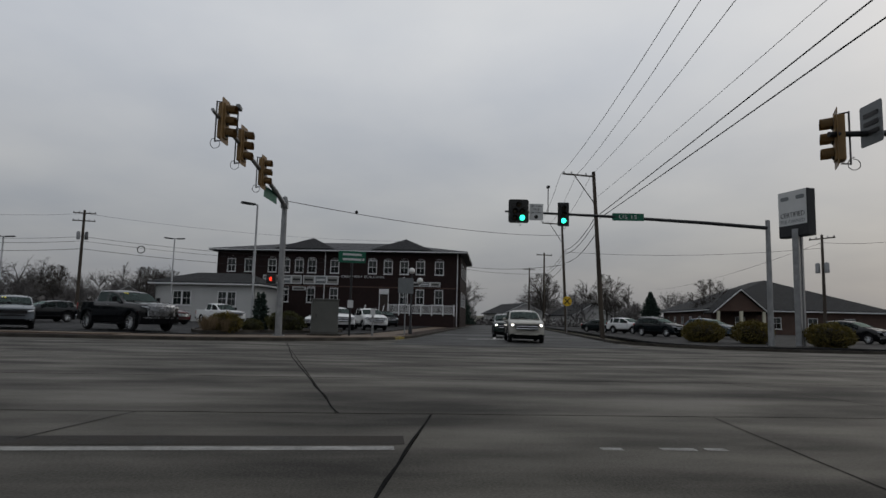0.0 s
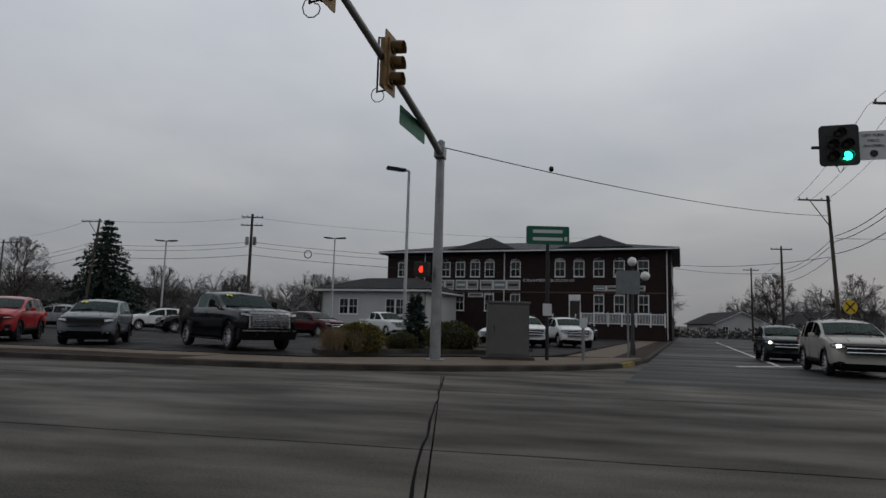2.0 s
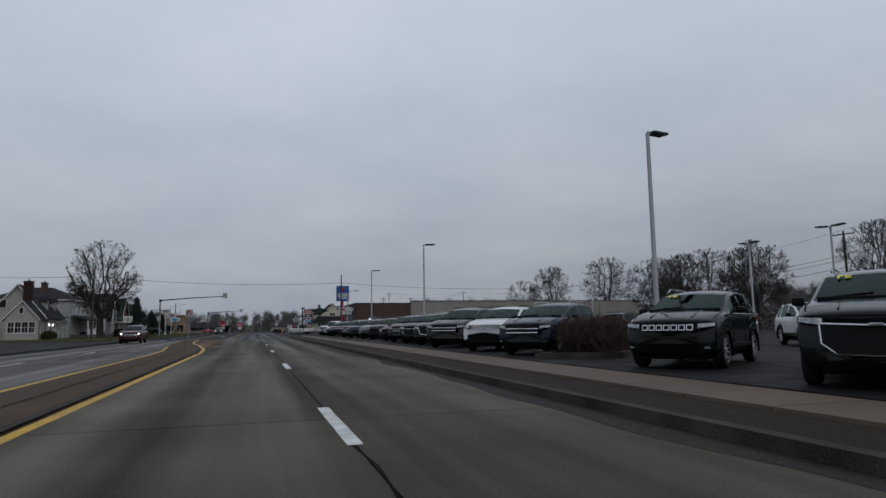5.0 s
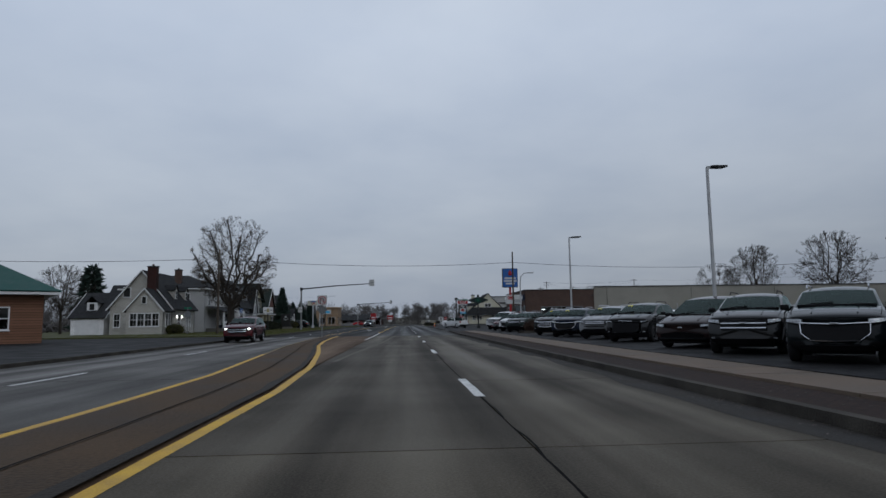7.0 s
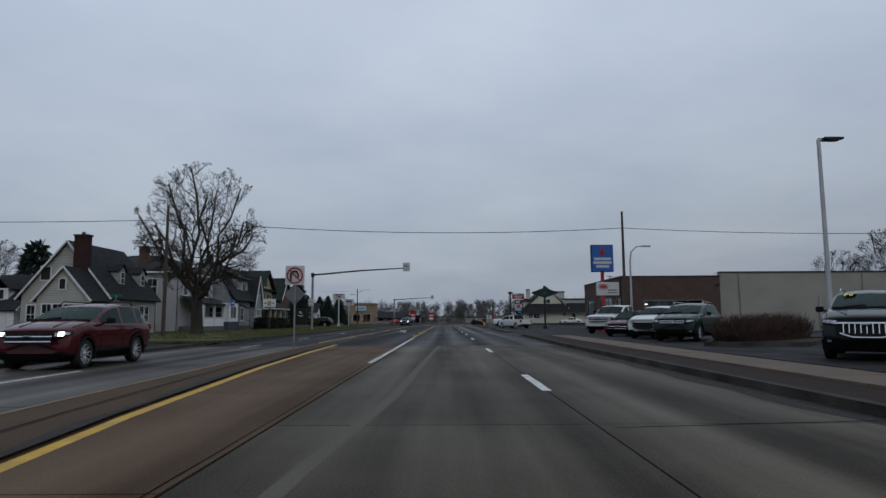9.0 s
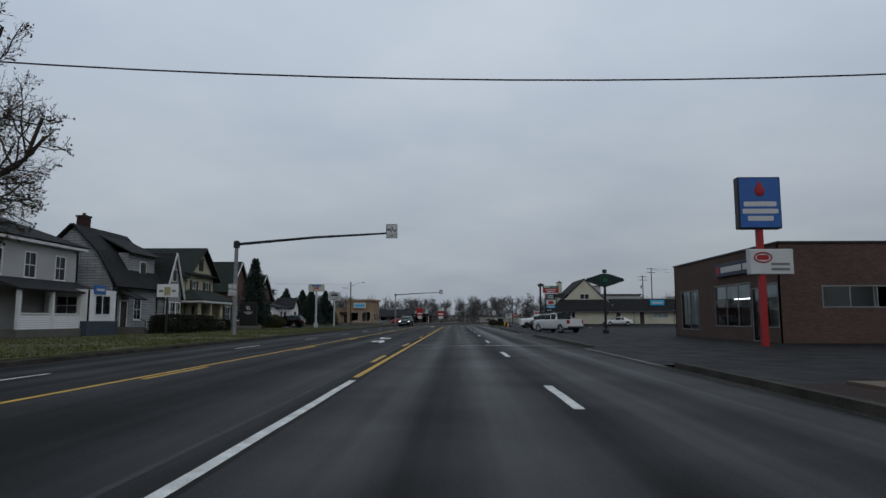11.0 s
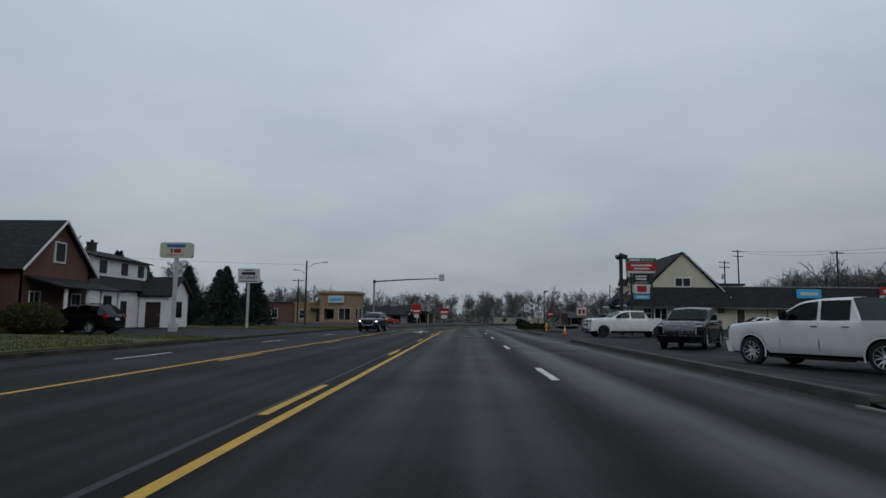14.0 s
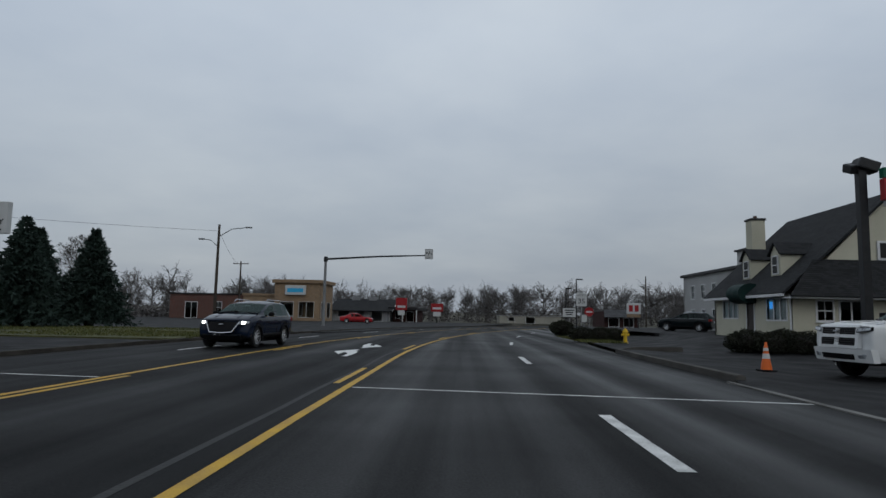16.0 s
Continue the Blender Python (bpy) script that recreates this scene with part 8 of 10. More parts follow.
part("deck", boxed(0, 2.4, 1.0, 12.5, 0, 1.6), BRICK_OLD, ramp)
for z in (1.75, 2.75):
    part("rail", boxed(-0.05, 0.05, 1.0, 9.4, z, z + 0.09), TRIM_WHITE, ramp)
for k in range(7):
    part("post", boxed(-0.07, 0.07, 1.0 + k * 1.4 - 0.07, 1.0 + k * 1.4 + 0.07, 1.5, 2.95), TRIM_WHITE, ramp)
for k in range(6):
    part("step", boxed(-0.2 - 0.3 * k, 0.0 - 0.3 * k + 0.1, 10.0, 12.2, 0, 1.5 - 0.25 * k), STEP, ramp)
for q in (9.9, 12.3):
    part("stair_rail", tubed([(0.0, q, 2.7), (-1.8, q, 1.2)], 0.05, 6), TRIM_WHITE, ramp)
pk = bmesh.new()
for k in range(56):
    box(pk, -0.02, 0.02, 1.1 + k * 0.149 - 0.025, 1.1 + k * 0.149 + 0.025, 1.8, 2.78)
tagged(part("picket_run", pk, TRIM_WHITE, ramp), kind="stuff")

lw = thing("low_office", "low pale stucco office with a dark hip roof", "building", 51.0, 8.4, 0.0, -10.2)
room(lw, 0, 9, 0, 11.8, 0, 4.5, STUCCO_WHITE, west=[(2.2, 3.1, 2.1, 3.6, "sash"), (3.3, 4.2, 2.1, 3.6, "sash"), (7.5, 8.4, 2.1, 3.6, "sash"), (8.6, 9.5, 2.1, 3.6, "sash")])
hip_roof(lw, 0, 9, 0, 11.8, 4.6, 6.0, 0.7, SHINGLE, 3.5)

# ---- paint shop: brick front, long tan side wall
ps = thing("paint_shop", "one-storey brown brick shop with a long tan block wall", "shop building", 17.9, 128.2, PLAZA_Z)
D = 16.9
room(ps, 0, 10, 0, D, 0, 5.5, BRICK_BROWN, south=[(2.3, 8.2, 2.0, 3.1, "shop")],
     west=[(1.6, 5.0, 0.6, 3.4, "shop"), (8.1, 13.3, 0.9, 3.5, "shop"), (13.6, 14.9, 0.05, 3.1, "shop"), (15.1, 16.6, 0.9, 3.3, "shop")], trim=GALV)
wall(ps, (10.0, 0.12), (58, 0.12), 0, 5.9, STUCCO_TAN)
wall(ps, (58, 0.14), (58, 30), 0, 5.9, STUCCO_TAN)
part("flat_roof", boxed(0.2, 9.9, 0.2, D - 0.2, 5.2, 5.32), TRIM_DARK, ps)
part("flat_roof_rear", boxed(10.1, 57.8, 0.4, 29.8, 5.5, 5.62), TRIM_DARK, ps)
part("parapet_cap", boxed(-0.08, 10.05, -0.08, 0.3, 5.5, 5.62, 0.02), TRIM_DARK, ps)
part("parapet_cap", boxed(-0.08, 0.3, 0.3, D + 0.08, 5.5, 5.62, 0.02), TRIM_DARK, ps)
part("parapet_cap", boxed(10.0, 58.1, 0.02, 0.4, 5.9, 6.02, 0.02), TRIM_DARK, ps)
sgn = part("shop_sign", boxed(-0.22, -0.005, 0.5, 8.1, 4.1, 4.95, 0.03), SIGN_NAVY, ps)
SHOP_TUBE = lamp_glow("shop_tube_light", (0.95, 0.97, 1.0), 3.0)
for y0 in (1.8, 8.4):
    part("tube_light", boxed(3.0, 3.2, y0, y0 + 4.4, 2.75, 2.83, 0.02), SHOP_TUBE, ps, "lit ceiling tube light")
for y0, y1, z0, z1 in ((0.35, 1.75, 2.55, 3.3), (3.65, 8.75, 2.65, 3.45), (2.05, 3.25, 2.4, 3.05)):
    part("window_blind", boxed(0.14, 0.16, y0, y1, z0, z1), PALE_BLIND, ps, "pale rolled blind behind the shop window")
for k in range(5):
    part("curtain", boxed(0.14, 0.17, 11.95 + k * 0.68, 12.5 + k * 0.68, 0.9, 3.35, 0.012), PALE_BLIND, ps, "pale curtain strip behind the shop window")
part("partition", boxed(5.2, 5.35, 0.3, D - 0.3, 0.1, 3.7), STUCCO_WHITE, ps)
for y0 in (2.0, 8.6, 11.2):
    sh = part("display_shelf", boxed(4.2, 5.15, y0, y0 + 2.2, 0.1, 0.25, 0.02), TRIM_WHITE, ps)
    for z in (0.8, 1.4, 2.0):
        part("shelf_board", boxed(4.3, 5.15, y0, y0 + 2.2, z, z + 0.05), TRIM_WHITE, sh)
part("name_bar", boxed(-0.24, -0.222, 4.15, 7.2, 4.34, 4.72, 0.01), SIGN_WHITE, sgn)
part("name_bar", boxed(-0.24, -0.222, 1.0, 3.95, 4.34, 4.72, 0.01), SIGN_WHITE, sgn)
part("emblem", boxed(-0.24, -0.222, 7.45, 7.9, 4.25, 4.8, 0.01), SIGN_RED, sgn)
for k in (12.0, 24.5, 37.0, 48.5):
    part("downspout", tubed([(k, 0.03, 0.1), (k, 0.03, 5.8)], 0.06, 6), STUCCO_TAN, ps)
part("vent_pipe", tubed([(20.0, 0.0, 0.1), (20.0, 0.0, 3.4)], 0.07, 6), WHITE_POLE, ps)
part("vent_pipe", tubed([(22.2, 0.0, 0.1), (22.2, 0.0, 3.4)], 0.07, 6), WHITE_POLE, ps)
part("roof_edge_lamp", boxed(9.6, 9.9, -0.3, -0.05, 4.6, 4.8, 0.03), TRIM_DARK, ps)

# ---- plaza: steep-roofed shop and the low strip beside it
PX, PY, SHOP_Z = 17.5, 206.9, 0.36
pz = thing("gabled_shop", "cream shop with a steep dark shingled roof and dormers", "shop building", PX, PY, SHOP_Z)
room(pz, 0, 10.0, 0, 10.4, 0, 2.55, STUCCO_CREAM, south=[(1.3, 2.1, 1.1, 2.1, "sash"), (2.5, 3.7, 1.1, 2.1, "casement")],
     west=[(1.5, 3.7, 1.2, 2.3, "trio"), (5.0, 5.95, 0.1, 2.25, "door"), (7.6, 9.8, 1.1, 2.25, "trio")])
ridge = (5.5, 8.0)
slope(pz, [(-0.55, -0.25, 2.45), (ridge[0], -0.25, ridge[1]), (ridge[0], 10.9, ridge[1]), (-0.55, 10.9, 2.45)], SHINGLE)
slope(pz, [(11.2, -0.25, 2.45), (11.2, 10.9, 2.45), (ridge[0], 10.9, ridge[1]), (ridge[0], -0.25, ridge[1])], SHINGLE)
for y in (0.0, 10.2):
    g = bmesh.new()
    prism(g, [(0.0, 2.5), (10.7, 2.5), (ridge[0], ridge[1] - 0.05)], 0, 0.2, pose(0, y + 0.2, 0, 90))
    part("gable_wall", g, STUCCO_CREAM, pz)
part("rake_board", tubed([(11.2, -0.27, 2.45), (ridge[0], -0.27, ridge[1] + 0.05)], 0.05, 4), TRIM_WHITE, pz)
part("eave_board", boxed(-0.62, -0.5, -0.2, 10.85, 2.33, 2.5, 0.02), TRIM_WHITE, pz)
gw = part("gable_window", boxed(4.55, 6.3, -0.1, -0.005, 4.35, 5.4, 0.02), TRIM_WHITE, pz)
for xc in (4.68, 5.48):
    part("gable_pane", boxed(xc, xc + 0.7, -0.115, -0.102, 4.47, 5.28), SIGN_BLACK, gw)
slope(pz, [(-0.6, -0.95, 2.3), (10.1, -0.95, 2.3), (10.1, -0.02, 4.3), (1.1, -0.02, 4.3)], SHINGLE, 0.1, "skirt_roof")
part("skirt_soffit", boxed(-0.5, 10.0, -0.85, -0.01, 2.22, 2.3), TRIM_WHITE, pz)
for yc in (2.75, 6.5):
    dormer(pz, 0.55, yc, 3.55, 1.15, 1.35, 1.7, "w", STUCCO_CREAM, SHINGLE)
chimney(pz, 2.45, 9.3, 4.2, 7.85, 0.9, 0.9, STUCCO_CREAM)
part("awning", moved(lathe(bmesh.new(), [(0.6, -0.85), (0.6, 0.85)], 20, "y"), pose(-0.3, 5.0, 2.65) @ Matrix.Diagonal((1.3, 1, 1.0, 1))), AWNING, pz, "dark green barrel awning", smooth=40)
part("name_board", boxed(-0.12, -0.005, 0.9, 2.6, 2.36, 2.52, 0.01), TRIM_DARK, pz)
part("lit_sign", boxed(0.085, 0.098, 2.3, 2.7, 1.7, 2.12, 0.005), lamp_glow("blue_window_sign", (0.05, 0.3, 0.75), 0.8), pz, "blue lit sign behind the window")
part("downspout", tubed([(-0.05, 0.1, 0.1), (-0.05, 0.1, 2.4)], 0.05, 6), TRIM_WHITE, pz)
SX = 27.52
strip_ = thing("shop_strip", "low cream shop strip with a dark shingled mansard", "shop building", SX, 207.2, SHOP_Z)
op = [(1.05, 1.85, 0.05, 2.05, "door"), (5.2, 6.05, 0.05, 2.1, "door"), (7.6, 10.15, 1.08, 2.15, "trio"), (12.4, 14.88, 1.02, 2.18, "red_trio"), (15.55, 16.35, 0.05, 2.1, "door"), (17.15, 19.65, 1.02, 2.18, "red_trio")]
room(strip_, 0, 20.8, 0, 14, 0, 2.5, STUCCO_CREAM, south=op)
slope(strip_, [(0.0, -1.0, 2.28), (21.4, -1.0, 2.28), (21.1, 0.1, 4.4), (0.0, 0.1, 4.4)], SHINGLE, 0.1, "mansard")
part("flat_roof", boxed(0, 21, 0.1, 14, 4.3, 4.42), TRIM_DARK, strip_)
part("roof_cap", boxed(0.0, 21.15, 0.02, 0.22, 4.44, 4.52, 0.02), GALV, strip_)
part("end_wall", boxed(20.55, 20.78, 0.12, 13.9, 2.5, 4.3), STUCCO_CREAM, strip_)
part("eave_soffit", boxed(0.0, 21.3, -0.95, -0.002, 2.2, 2.28), TRIM_WHITE, strip_)
part("plinth", boxed(0.0, 20.85, -0.06, -0.003, -0.3, 0.04), STEP, strip_)
for xc in (4.2, 11.3, 20.6):
    part("downspout", tubed([(xc, -0.06, 0.05), (xc, -0.06, 2.25)], 0.045, 6), TRIM_DARK, strip_)
ac = part("air_conditioner", boxed(-1.0, -0.4, -0.5, -0.3, 1.7, 2.2, 0.02), SIGN_BLACK, strip_, "dark window air conditioner")
for k in range(4):
    part("louvre", boxed(-0.95, -0.45, -0.515, -0.502, 1.78 + 0.1 * k, 1.81 + 0.1 * k), GALV, ac)
for x0, x1, z0, z1, mat_ in ((6.95, 9.45, 3.3, 4.22, SIGN_CYAN), (15.4, 17.75, 3.68, 4.5, SIGN_RED)):
    yb = -0.62
    sg = part("shop_sign", boxed(x0, x1, yb - 0.12, yb + 0.02, z0, z1, 0.03), mat_, strip_)
    part("name_bar", boxed(x0 + 0.35, x1 - 0.35, yb - 0.135, yb - 0.122, (z0 + z1) / 2 - 0.16, (z0 + z1) / 2 + 0.16), SIGN_WHITE, sg)
    for q in (x0 + 0.3, x1 - 0.3):
        part("bracket", tubed([(q, yb, z0 + 0.1), (q, -0.3, z0 + 0.1)], 0.03, 5), DARK_STEEL, sg)
part("lower_sign", boxed(15.4, 17.75, -0.74, -0.6, 3.34, 3.66, 0.02), SIGN_WHITE, strip_)
part("text_bar", boxed(15.7, 17.4, -0.755, -0.742, 3.42, 3.56), SIGN_BLACK, strip_)
wh = thing("white_house", "small white house behind the end of the shop strip", "house", 57.5, 226, 0.1)
room(wh, 0, 7.5, 0, 9, 0, 3.0, SIDING_WHITE, south=sash_row([2, 5], 0.9, 1.0, 2.3), gables=("ew", 5.0))
gable_roof(wh, 0, 7.5, 0, 9, 3.0, 5.0, "x", 0.3, ROOF_GREY)
gb = thing("grey_store", "two-storey grey building behind the gabled shop", "building", 26.0, 232, 0.05)
room(gb, 0, 14, 0, 16, 0, 6.3, STUCCO_GREY, west=sash_row([3, 6, 9, 12.5], 1.0, 3.8, 5.2) + sash_row([3, 6, 9, 12.5], 1.0, 1.0, 2.5), south=sash_row([2, 5, 8, 11.5], 1.0, 3.8, 5.2))
part("cornice", boxed(-0.3, 14.3, -0.3, 16.3, 6.3, 6.6, 0.04), TRIM_DARK, gb)
part("roof_house", boxed(2, 6, 2, 6, 6.6, 8.4, 0.05), STUCCO_GREY, gb)
part("roof_house_cap", boxed(1.8, 6.2, 1.8, 6.2, 8.4, 8.6, 0.03), TRIM_DARK, gb)

# ---- houses along the opposite side; the road side looks along +x
ca = thing("cape_house", "grey clapboard house with a dark roof, dormers and brick chimney", "house", 0, 0, 0.16)
room(ca, -33.0, -26.1, 113.4, 121.4, 0, 3.1, SIDING_GREY, south=[(0.5, 1.1, 0.9, 2.3, "sash")], east=[(1.9, 2.9, 0.1, 2.2, "door"), (4.9, 5.6, 0.9, 2.3, "sash"), (5.8, 6.5, 0.9, 2.3, "sash")], gables=("ns", 7.3, -29.5))
gable_roof(ca, -33.0, -26.1, 113.4, 121.4, 3.1, 7.3, "y", 0.3, SHINGLE, -29.5)
for yc in (116.4, 119.9):
    dormer(ca, -26.75, yc, 3.95, 0.95, 1.25, 1.3, "e", SIDING_GREY, SHINGLE)
chimney(ca, -28.2, 113.03, 2.6, 7.65, 1.05, 0.62, BRICK_DARK)
part("attic_window", boxed(-31.6, -30.7, 113.3, 113.38, 4.2, 5.4), TRIM_WHITE, ca)
part("attic_pane", boxed(-31.5, -30.8, 113.27, 113.295, 4.3, 5.3), SIGN_BLACK, ca)
room(ca, -30.0, -26.05, 110.6, 113.3, 0, 2.75, SIDING_GREY, south=[(0.45, 1.1, 0.95, 2.3, "sash"), (1.25, 1.9, 0.95, 2.3, "sash"), (2.05, 2.7, 0.95, 2.3, "sash"), (2.85, 3.5, 0.95, 2.3, "sash")], east=[(0.9, 1.5, 0.9, 2.3, "sash"), (1.65, 2.25, 0.9, 2.3, "sash")], gables=("ns", 5.05))
gable_roof(ca, -30.0, -26.05, 110.6, 113.3, 2.75, 5.05, "y", 0.25, SHINGLE)
part("gable_window", boxed(-28.4, -27.8, 110.5, 110.58, 3.35, 4.25), TRIM_WHITE, ca)
part("gable_pane", boxed(-28.3, -27.9, 110.47, 110.495, 3.43, 4.17), SIGN_BLACK, ca)
for k in range(4):
    part("step", boxed(-26.05 + 0.3 * k, -25.75 + 0.3 * k, 115.0, 116.6, 0, 0.6 - 0.15 * k), STEP, ca)
for q in (114.95, 116.65):
    part("handrail", tubed([(-26.0, q, 1.5), (-24.8, q, 1.0), (-24.8, q, 0.0)], 0.04, 6), TRIM_WHITE, ca)
    for k in range(4):
        part("baluster", tubed([(-25.8 + 0.28 * k, q, 0.1), (-25.8 + 0.28 * k, q, 1.4 - 0.12 * k)], 0.02, 5), TRIM_WHITE, ca)
for q in (115.0, 116.6):
    part("porch_lamp", boxed(-26.08, -25.98, q - 0.06, q + 0.06, 1.85, 2.1, 0.02), HEAD_ON, ca, "lit porch lamp")
gr = thing("garage", "low pale garage with a dark roof and white dormer", "garage", 0, 0, 0.1)
room(gr, -37.6, -33.9, 114, 122, 0, 2.1, SIDING_WHITE, gables=("ew", 5.0))
gable_roof(gr, -37.6, -33.9, 114, 122, 2.1, 5.0, "x", 0.25, SHINGLE)
gd = part("garage_door", boxed(-37.1, -34.5, 113.95, 113.995, 0.03, 1.92), TRIM_WHITE, gr)
for k in range(4):
    part("door_panel", boxed(-37.0, -34.6, 113.925, 113.948, 0.08 + 0.46 * k, 0.5 + 0.46 * k, 0.008), TRIM_WHITE, gd)
dm = part("dormer", boxed(-36.3, -35.1, 114.9, 116.6, 2.7, 3.8), SIDING_WHITE, gr)
part("window_frame", boxed(-36.05, -35.35, 114.84, 114.895, 2.85, 3.75), TRIM_WHITE, dm)
part("pane", boxed(-35.97, -35.43, 114.82, 114.835, 2.93, 3.67), SIGN_BLACK, dm)
for a_ in (-36.5, -34.9):
    slope(dm, [(a_, 114.7, 3.7), (-35.7, 114.7, 4.5), (-35.7, 117.6, 4.5), (a_, 117.6, 3.7)], SHINGLE, 0.07)

hb = thing("house", "two-storey pale grey house with a dark hip roof and porch", "house", 0, -2.8, 0.16)
room(hb, -37.5, -26.5, 129.5, 139.5, 0, 5.9, STUCCO_GREY, south=sash_row([2, 5.2, 8.5], 0.95, 3.7, 5.2) + sash_row([2, 8.5], 0.95, 1.0, 2.5), east=sash_row([2, 5, 8], 0.95, 3.7, 5.2))
hip_roof(hb, -37.5, -26.5, 129.5, 139.5, 6.0, 8.0, 0.5, SHINGLE, 4.4)
chimney(hb, -30.6, 131, 6.2, 8.5, 0.8, 0.7, BRICK_BROWN)
slope(hb, [(-23.8, 130, 2.7), (-23.8, 139, 2.7), (-26.4, 139, 3.5), (-26.4, 130, 3.5)], SHINGLE, 0.1, "porch_roof")
for q in (130.3, 133.2, 136.0, 138.7):
    part("porch_post", boxed(-24.2, -24.0, q - 0.1, q + 0.1, 0, 2.7), TRIM_WHITE, hb)
part("porch_deck", boxed(-26.4, -23.9, 130, 139, 0, 0.5), STEP, hb)
part("porch_wall", boxed(-24.2, -24.05, 130.4, 138.6, 0.5, 1.3), SIDING_WHITE, hb)

BLUE_BASE = surface("blue_grey_foundation", (0.03, 0.04, 0.055), 0.8, 0, 0, 1.0, 30, 0.2, second=(0.05, 0.064, 0.085))
room(hb, -26.4, -23.6, 136.0, 139.6, 0.95, 3.0, SIDING_WHITE, south=[(0.8, 2.1, 1.4, 2.5, "sash")], east=[(0.9, 2.6, 1.4, 2.6, "casement")])
part("porch_base", boxed(-26.42, -23.55, 135.95, 139.65, 0, 0.95), BLUE_BASE, hb, "blue-grey foundation wall")
part("banner", boxed(-23.58, -23.5, 136.6, 137.9, 2.72, 3.3, 0.01), SIGN_BLUE, hb, "blue banner with a white bar")
part("banner_bar", boxed(-23.5, -23.49, 136.8, 137.7, 2.93, 3.08), SIGN_WHITE, hb)
for k in range(3):
    part("porch_rail", boxed(-24.14, -24.06, 130.4 + 2.85 * k, 133.1 + 2.85 * k - (0.2 if k == 1 else 0), 1.35, 1.43), TRIM_WHITE, hb)
cs = thing("office_sign", "small cream sign board on a dark post before the hedge", "sign", -20.1, 136.8, 0.16)
part("post", boxed(-0.06, 0.06, -0.06, 0.06, 0, 2.8, 0.01), TRIM_DARK, cs)
part("board", boxed(-0.72, 0.72, -0.09, 0.09, 2.6, 3.5, 0.03), TRIM_WHITE, cs)
part("emblem", boxed(-0.2, 0.24, -0.1, -0.092, 2.72, 3.3, 0.003), surface("cream_print", (0.3, 0.26, 0.14), 0.6, 0, 0.2, 4), cs)
part("text_bar", boxed(-0.55, -0.28, -0.1, -0.092, 2.95, 3.1), SIGN_GREY, cs)
part("text_bar", boxed(0.32, 0.6, -0.1, -0.092, 2.95, 3.1), SIGN_GREY, cs)

hc = thing("gambrel_house", "grey shingled house with a dark gambrel roof", "house", 0, 0, 0.16)
room(hc, -31.4, -25.0, 138.6, 145.6, 0, 3.6, SIDING_BLUE, south=[(1.0, 2.0, 1.1, 2.6, "sash"), (3.6, 4.6, 1.1, 2.6, "sash")], east=[(1.2, 2.1, 0.2, 2.4, "door"), (3.2, 4.2, 1.1, 2.6, "sash")])
for y, d in ((138.6, 0.12), (145.5, 0.12)):
    wl = bmesh.new()
    prism(wl, [(-31.4, 3.6), (-25.0, 3.6), (-26.2, 6.0), (-28.1, 7.9), (-30.0, 6.0)], 0, d, pose(0, y + d, 0, 90))
    part("gambrel_end", wl, SIDING_BLUE, hc)
for a, b in (((-24.5, 3.4), (-26.2, 6.05)), ((-26.2, 6.05), (-28.1, 8.0)), ((-28.1, 8.0), (-30.0, 6.05)), ((-30.0, 6.05), (-31.8, 3.4))):
    slope(hc, [(a[0], 138.2, a[1]), (a[0], 145.9, a[1]), (b[0], 145.9, b[1]), (b[0], 138.2, b[1])], SHINGLE, 0.12)
part("shed_dormer", boxed(-27.6, -25.3, 141.2, 145.4, 3.7, 6.2), SIDING_BLUE, hc)
slope(hc, [(-24.9, 140.9, 6.1), (-24.9, 145.7, 6.1), (-27.6, 145.7, 7.5), (-27.6, 140.9, 7.5)], SHINGLE, 0.1)
part("window_frame", boxed(-25.3, -25.22, 142.9, 143.9, 4.1, 5.7), TRIM_WHITE, hc)
part("window_pane", boxed(-25.215, -25.2, 143.0, 143.8, 4.2, 5.6), SIGN_BLACK, hc)
part("attic_window", boxed(-28.6, -27.6, 138.52, 138.6, 5.3, 6.4), TRIM_WHITE, hc)
part("attic_pane", boxed(-28.5, -27.7, 138.5, 138.515, 5.4, 6.3), SIGN_BLACK, hc)
slope(hc, [(-23.6, 139.2, 2.5), (-23.6, 141.0, 2.5), (-25.0, 141.0, 3.2), (-25.0, 139.2, 3.2)], SHINGLE, 0.1, "porch_roof")
part("porch_deck", boxed(-25.0, -23.7, 139.2, 141.0, 0, 0.5), STEP, hc)
for k in range(3):
    part("step", boxed(-23.7 + 0.3 * k, -23.4 + 0.3 * k, 139.4, 140.8, 0, 0.4 - 0.13 * k), STEP, hc)
part("handrail", tubed([(-23.7, 139.3, 1.3), (-22.8, 139.3, 0.9), (-22.8, 139.3, 0)], 0.03, 6), TRIM_DARK, hc)
chimney(hc, -28.4, 140.2, 7.3, 8.8, 0.7, 0.7, BRICK_DARK)
hc2 = thing("house", "grey shingled gabled house with a white bay of windows", "house", 0, 0, 0.16)
room(hc2, -37, -24.5, 145.7, 149.1, 0, 3.2, SIDING_BLUE, south=[(9.5, 10.4, 0.9, 2.6, "sash"), (10.7, 11.6, 0.9, 2.6, "sash")], east=[(0.3, 1.05, 0.9, 2.5, "sash"), (1.25, 2.15, 0.9, 2.5, "sash"), (2.35, 3.1, 0.9, 2.5, "sash")], gables=("ew", 6.75))
gable_roof(hc2, -37, -24.5, 145.7, 149.1, 3.2, 6.75, "x", 0.2, SHINGLE)
part("window_frame", boxed(-24.5, -24.42, 147.0, 147.8, 4.3, 5.4), TRIM_WHITE, hc2)
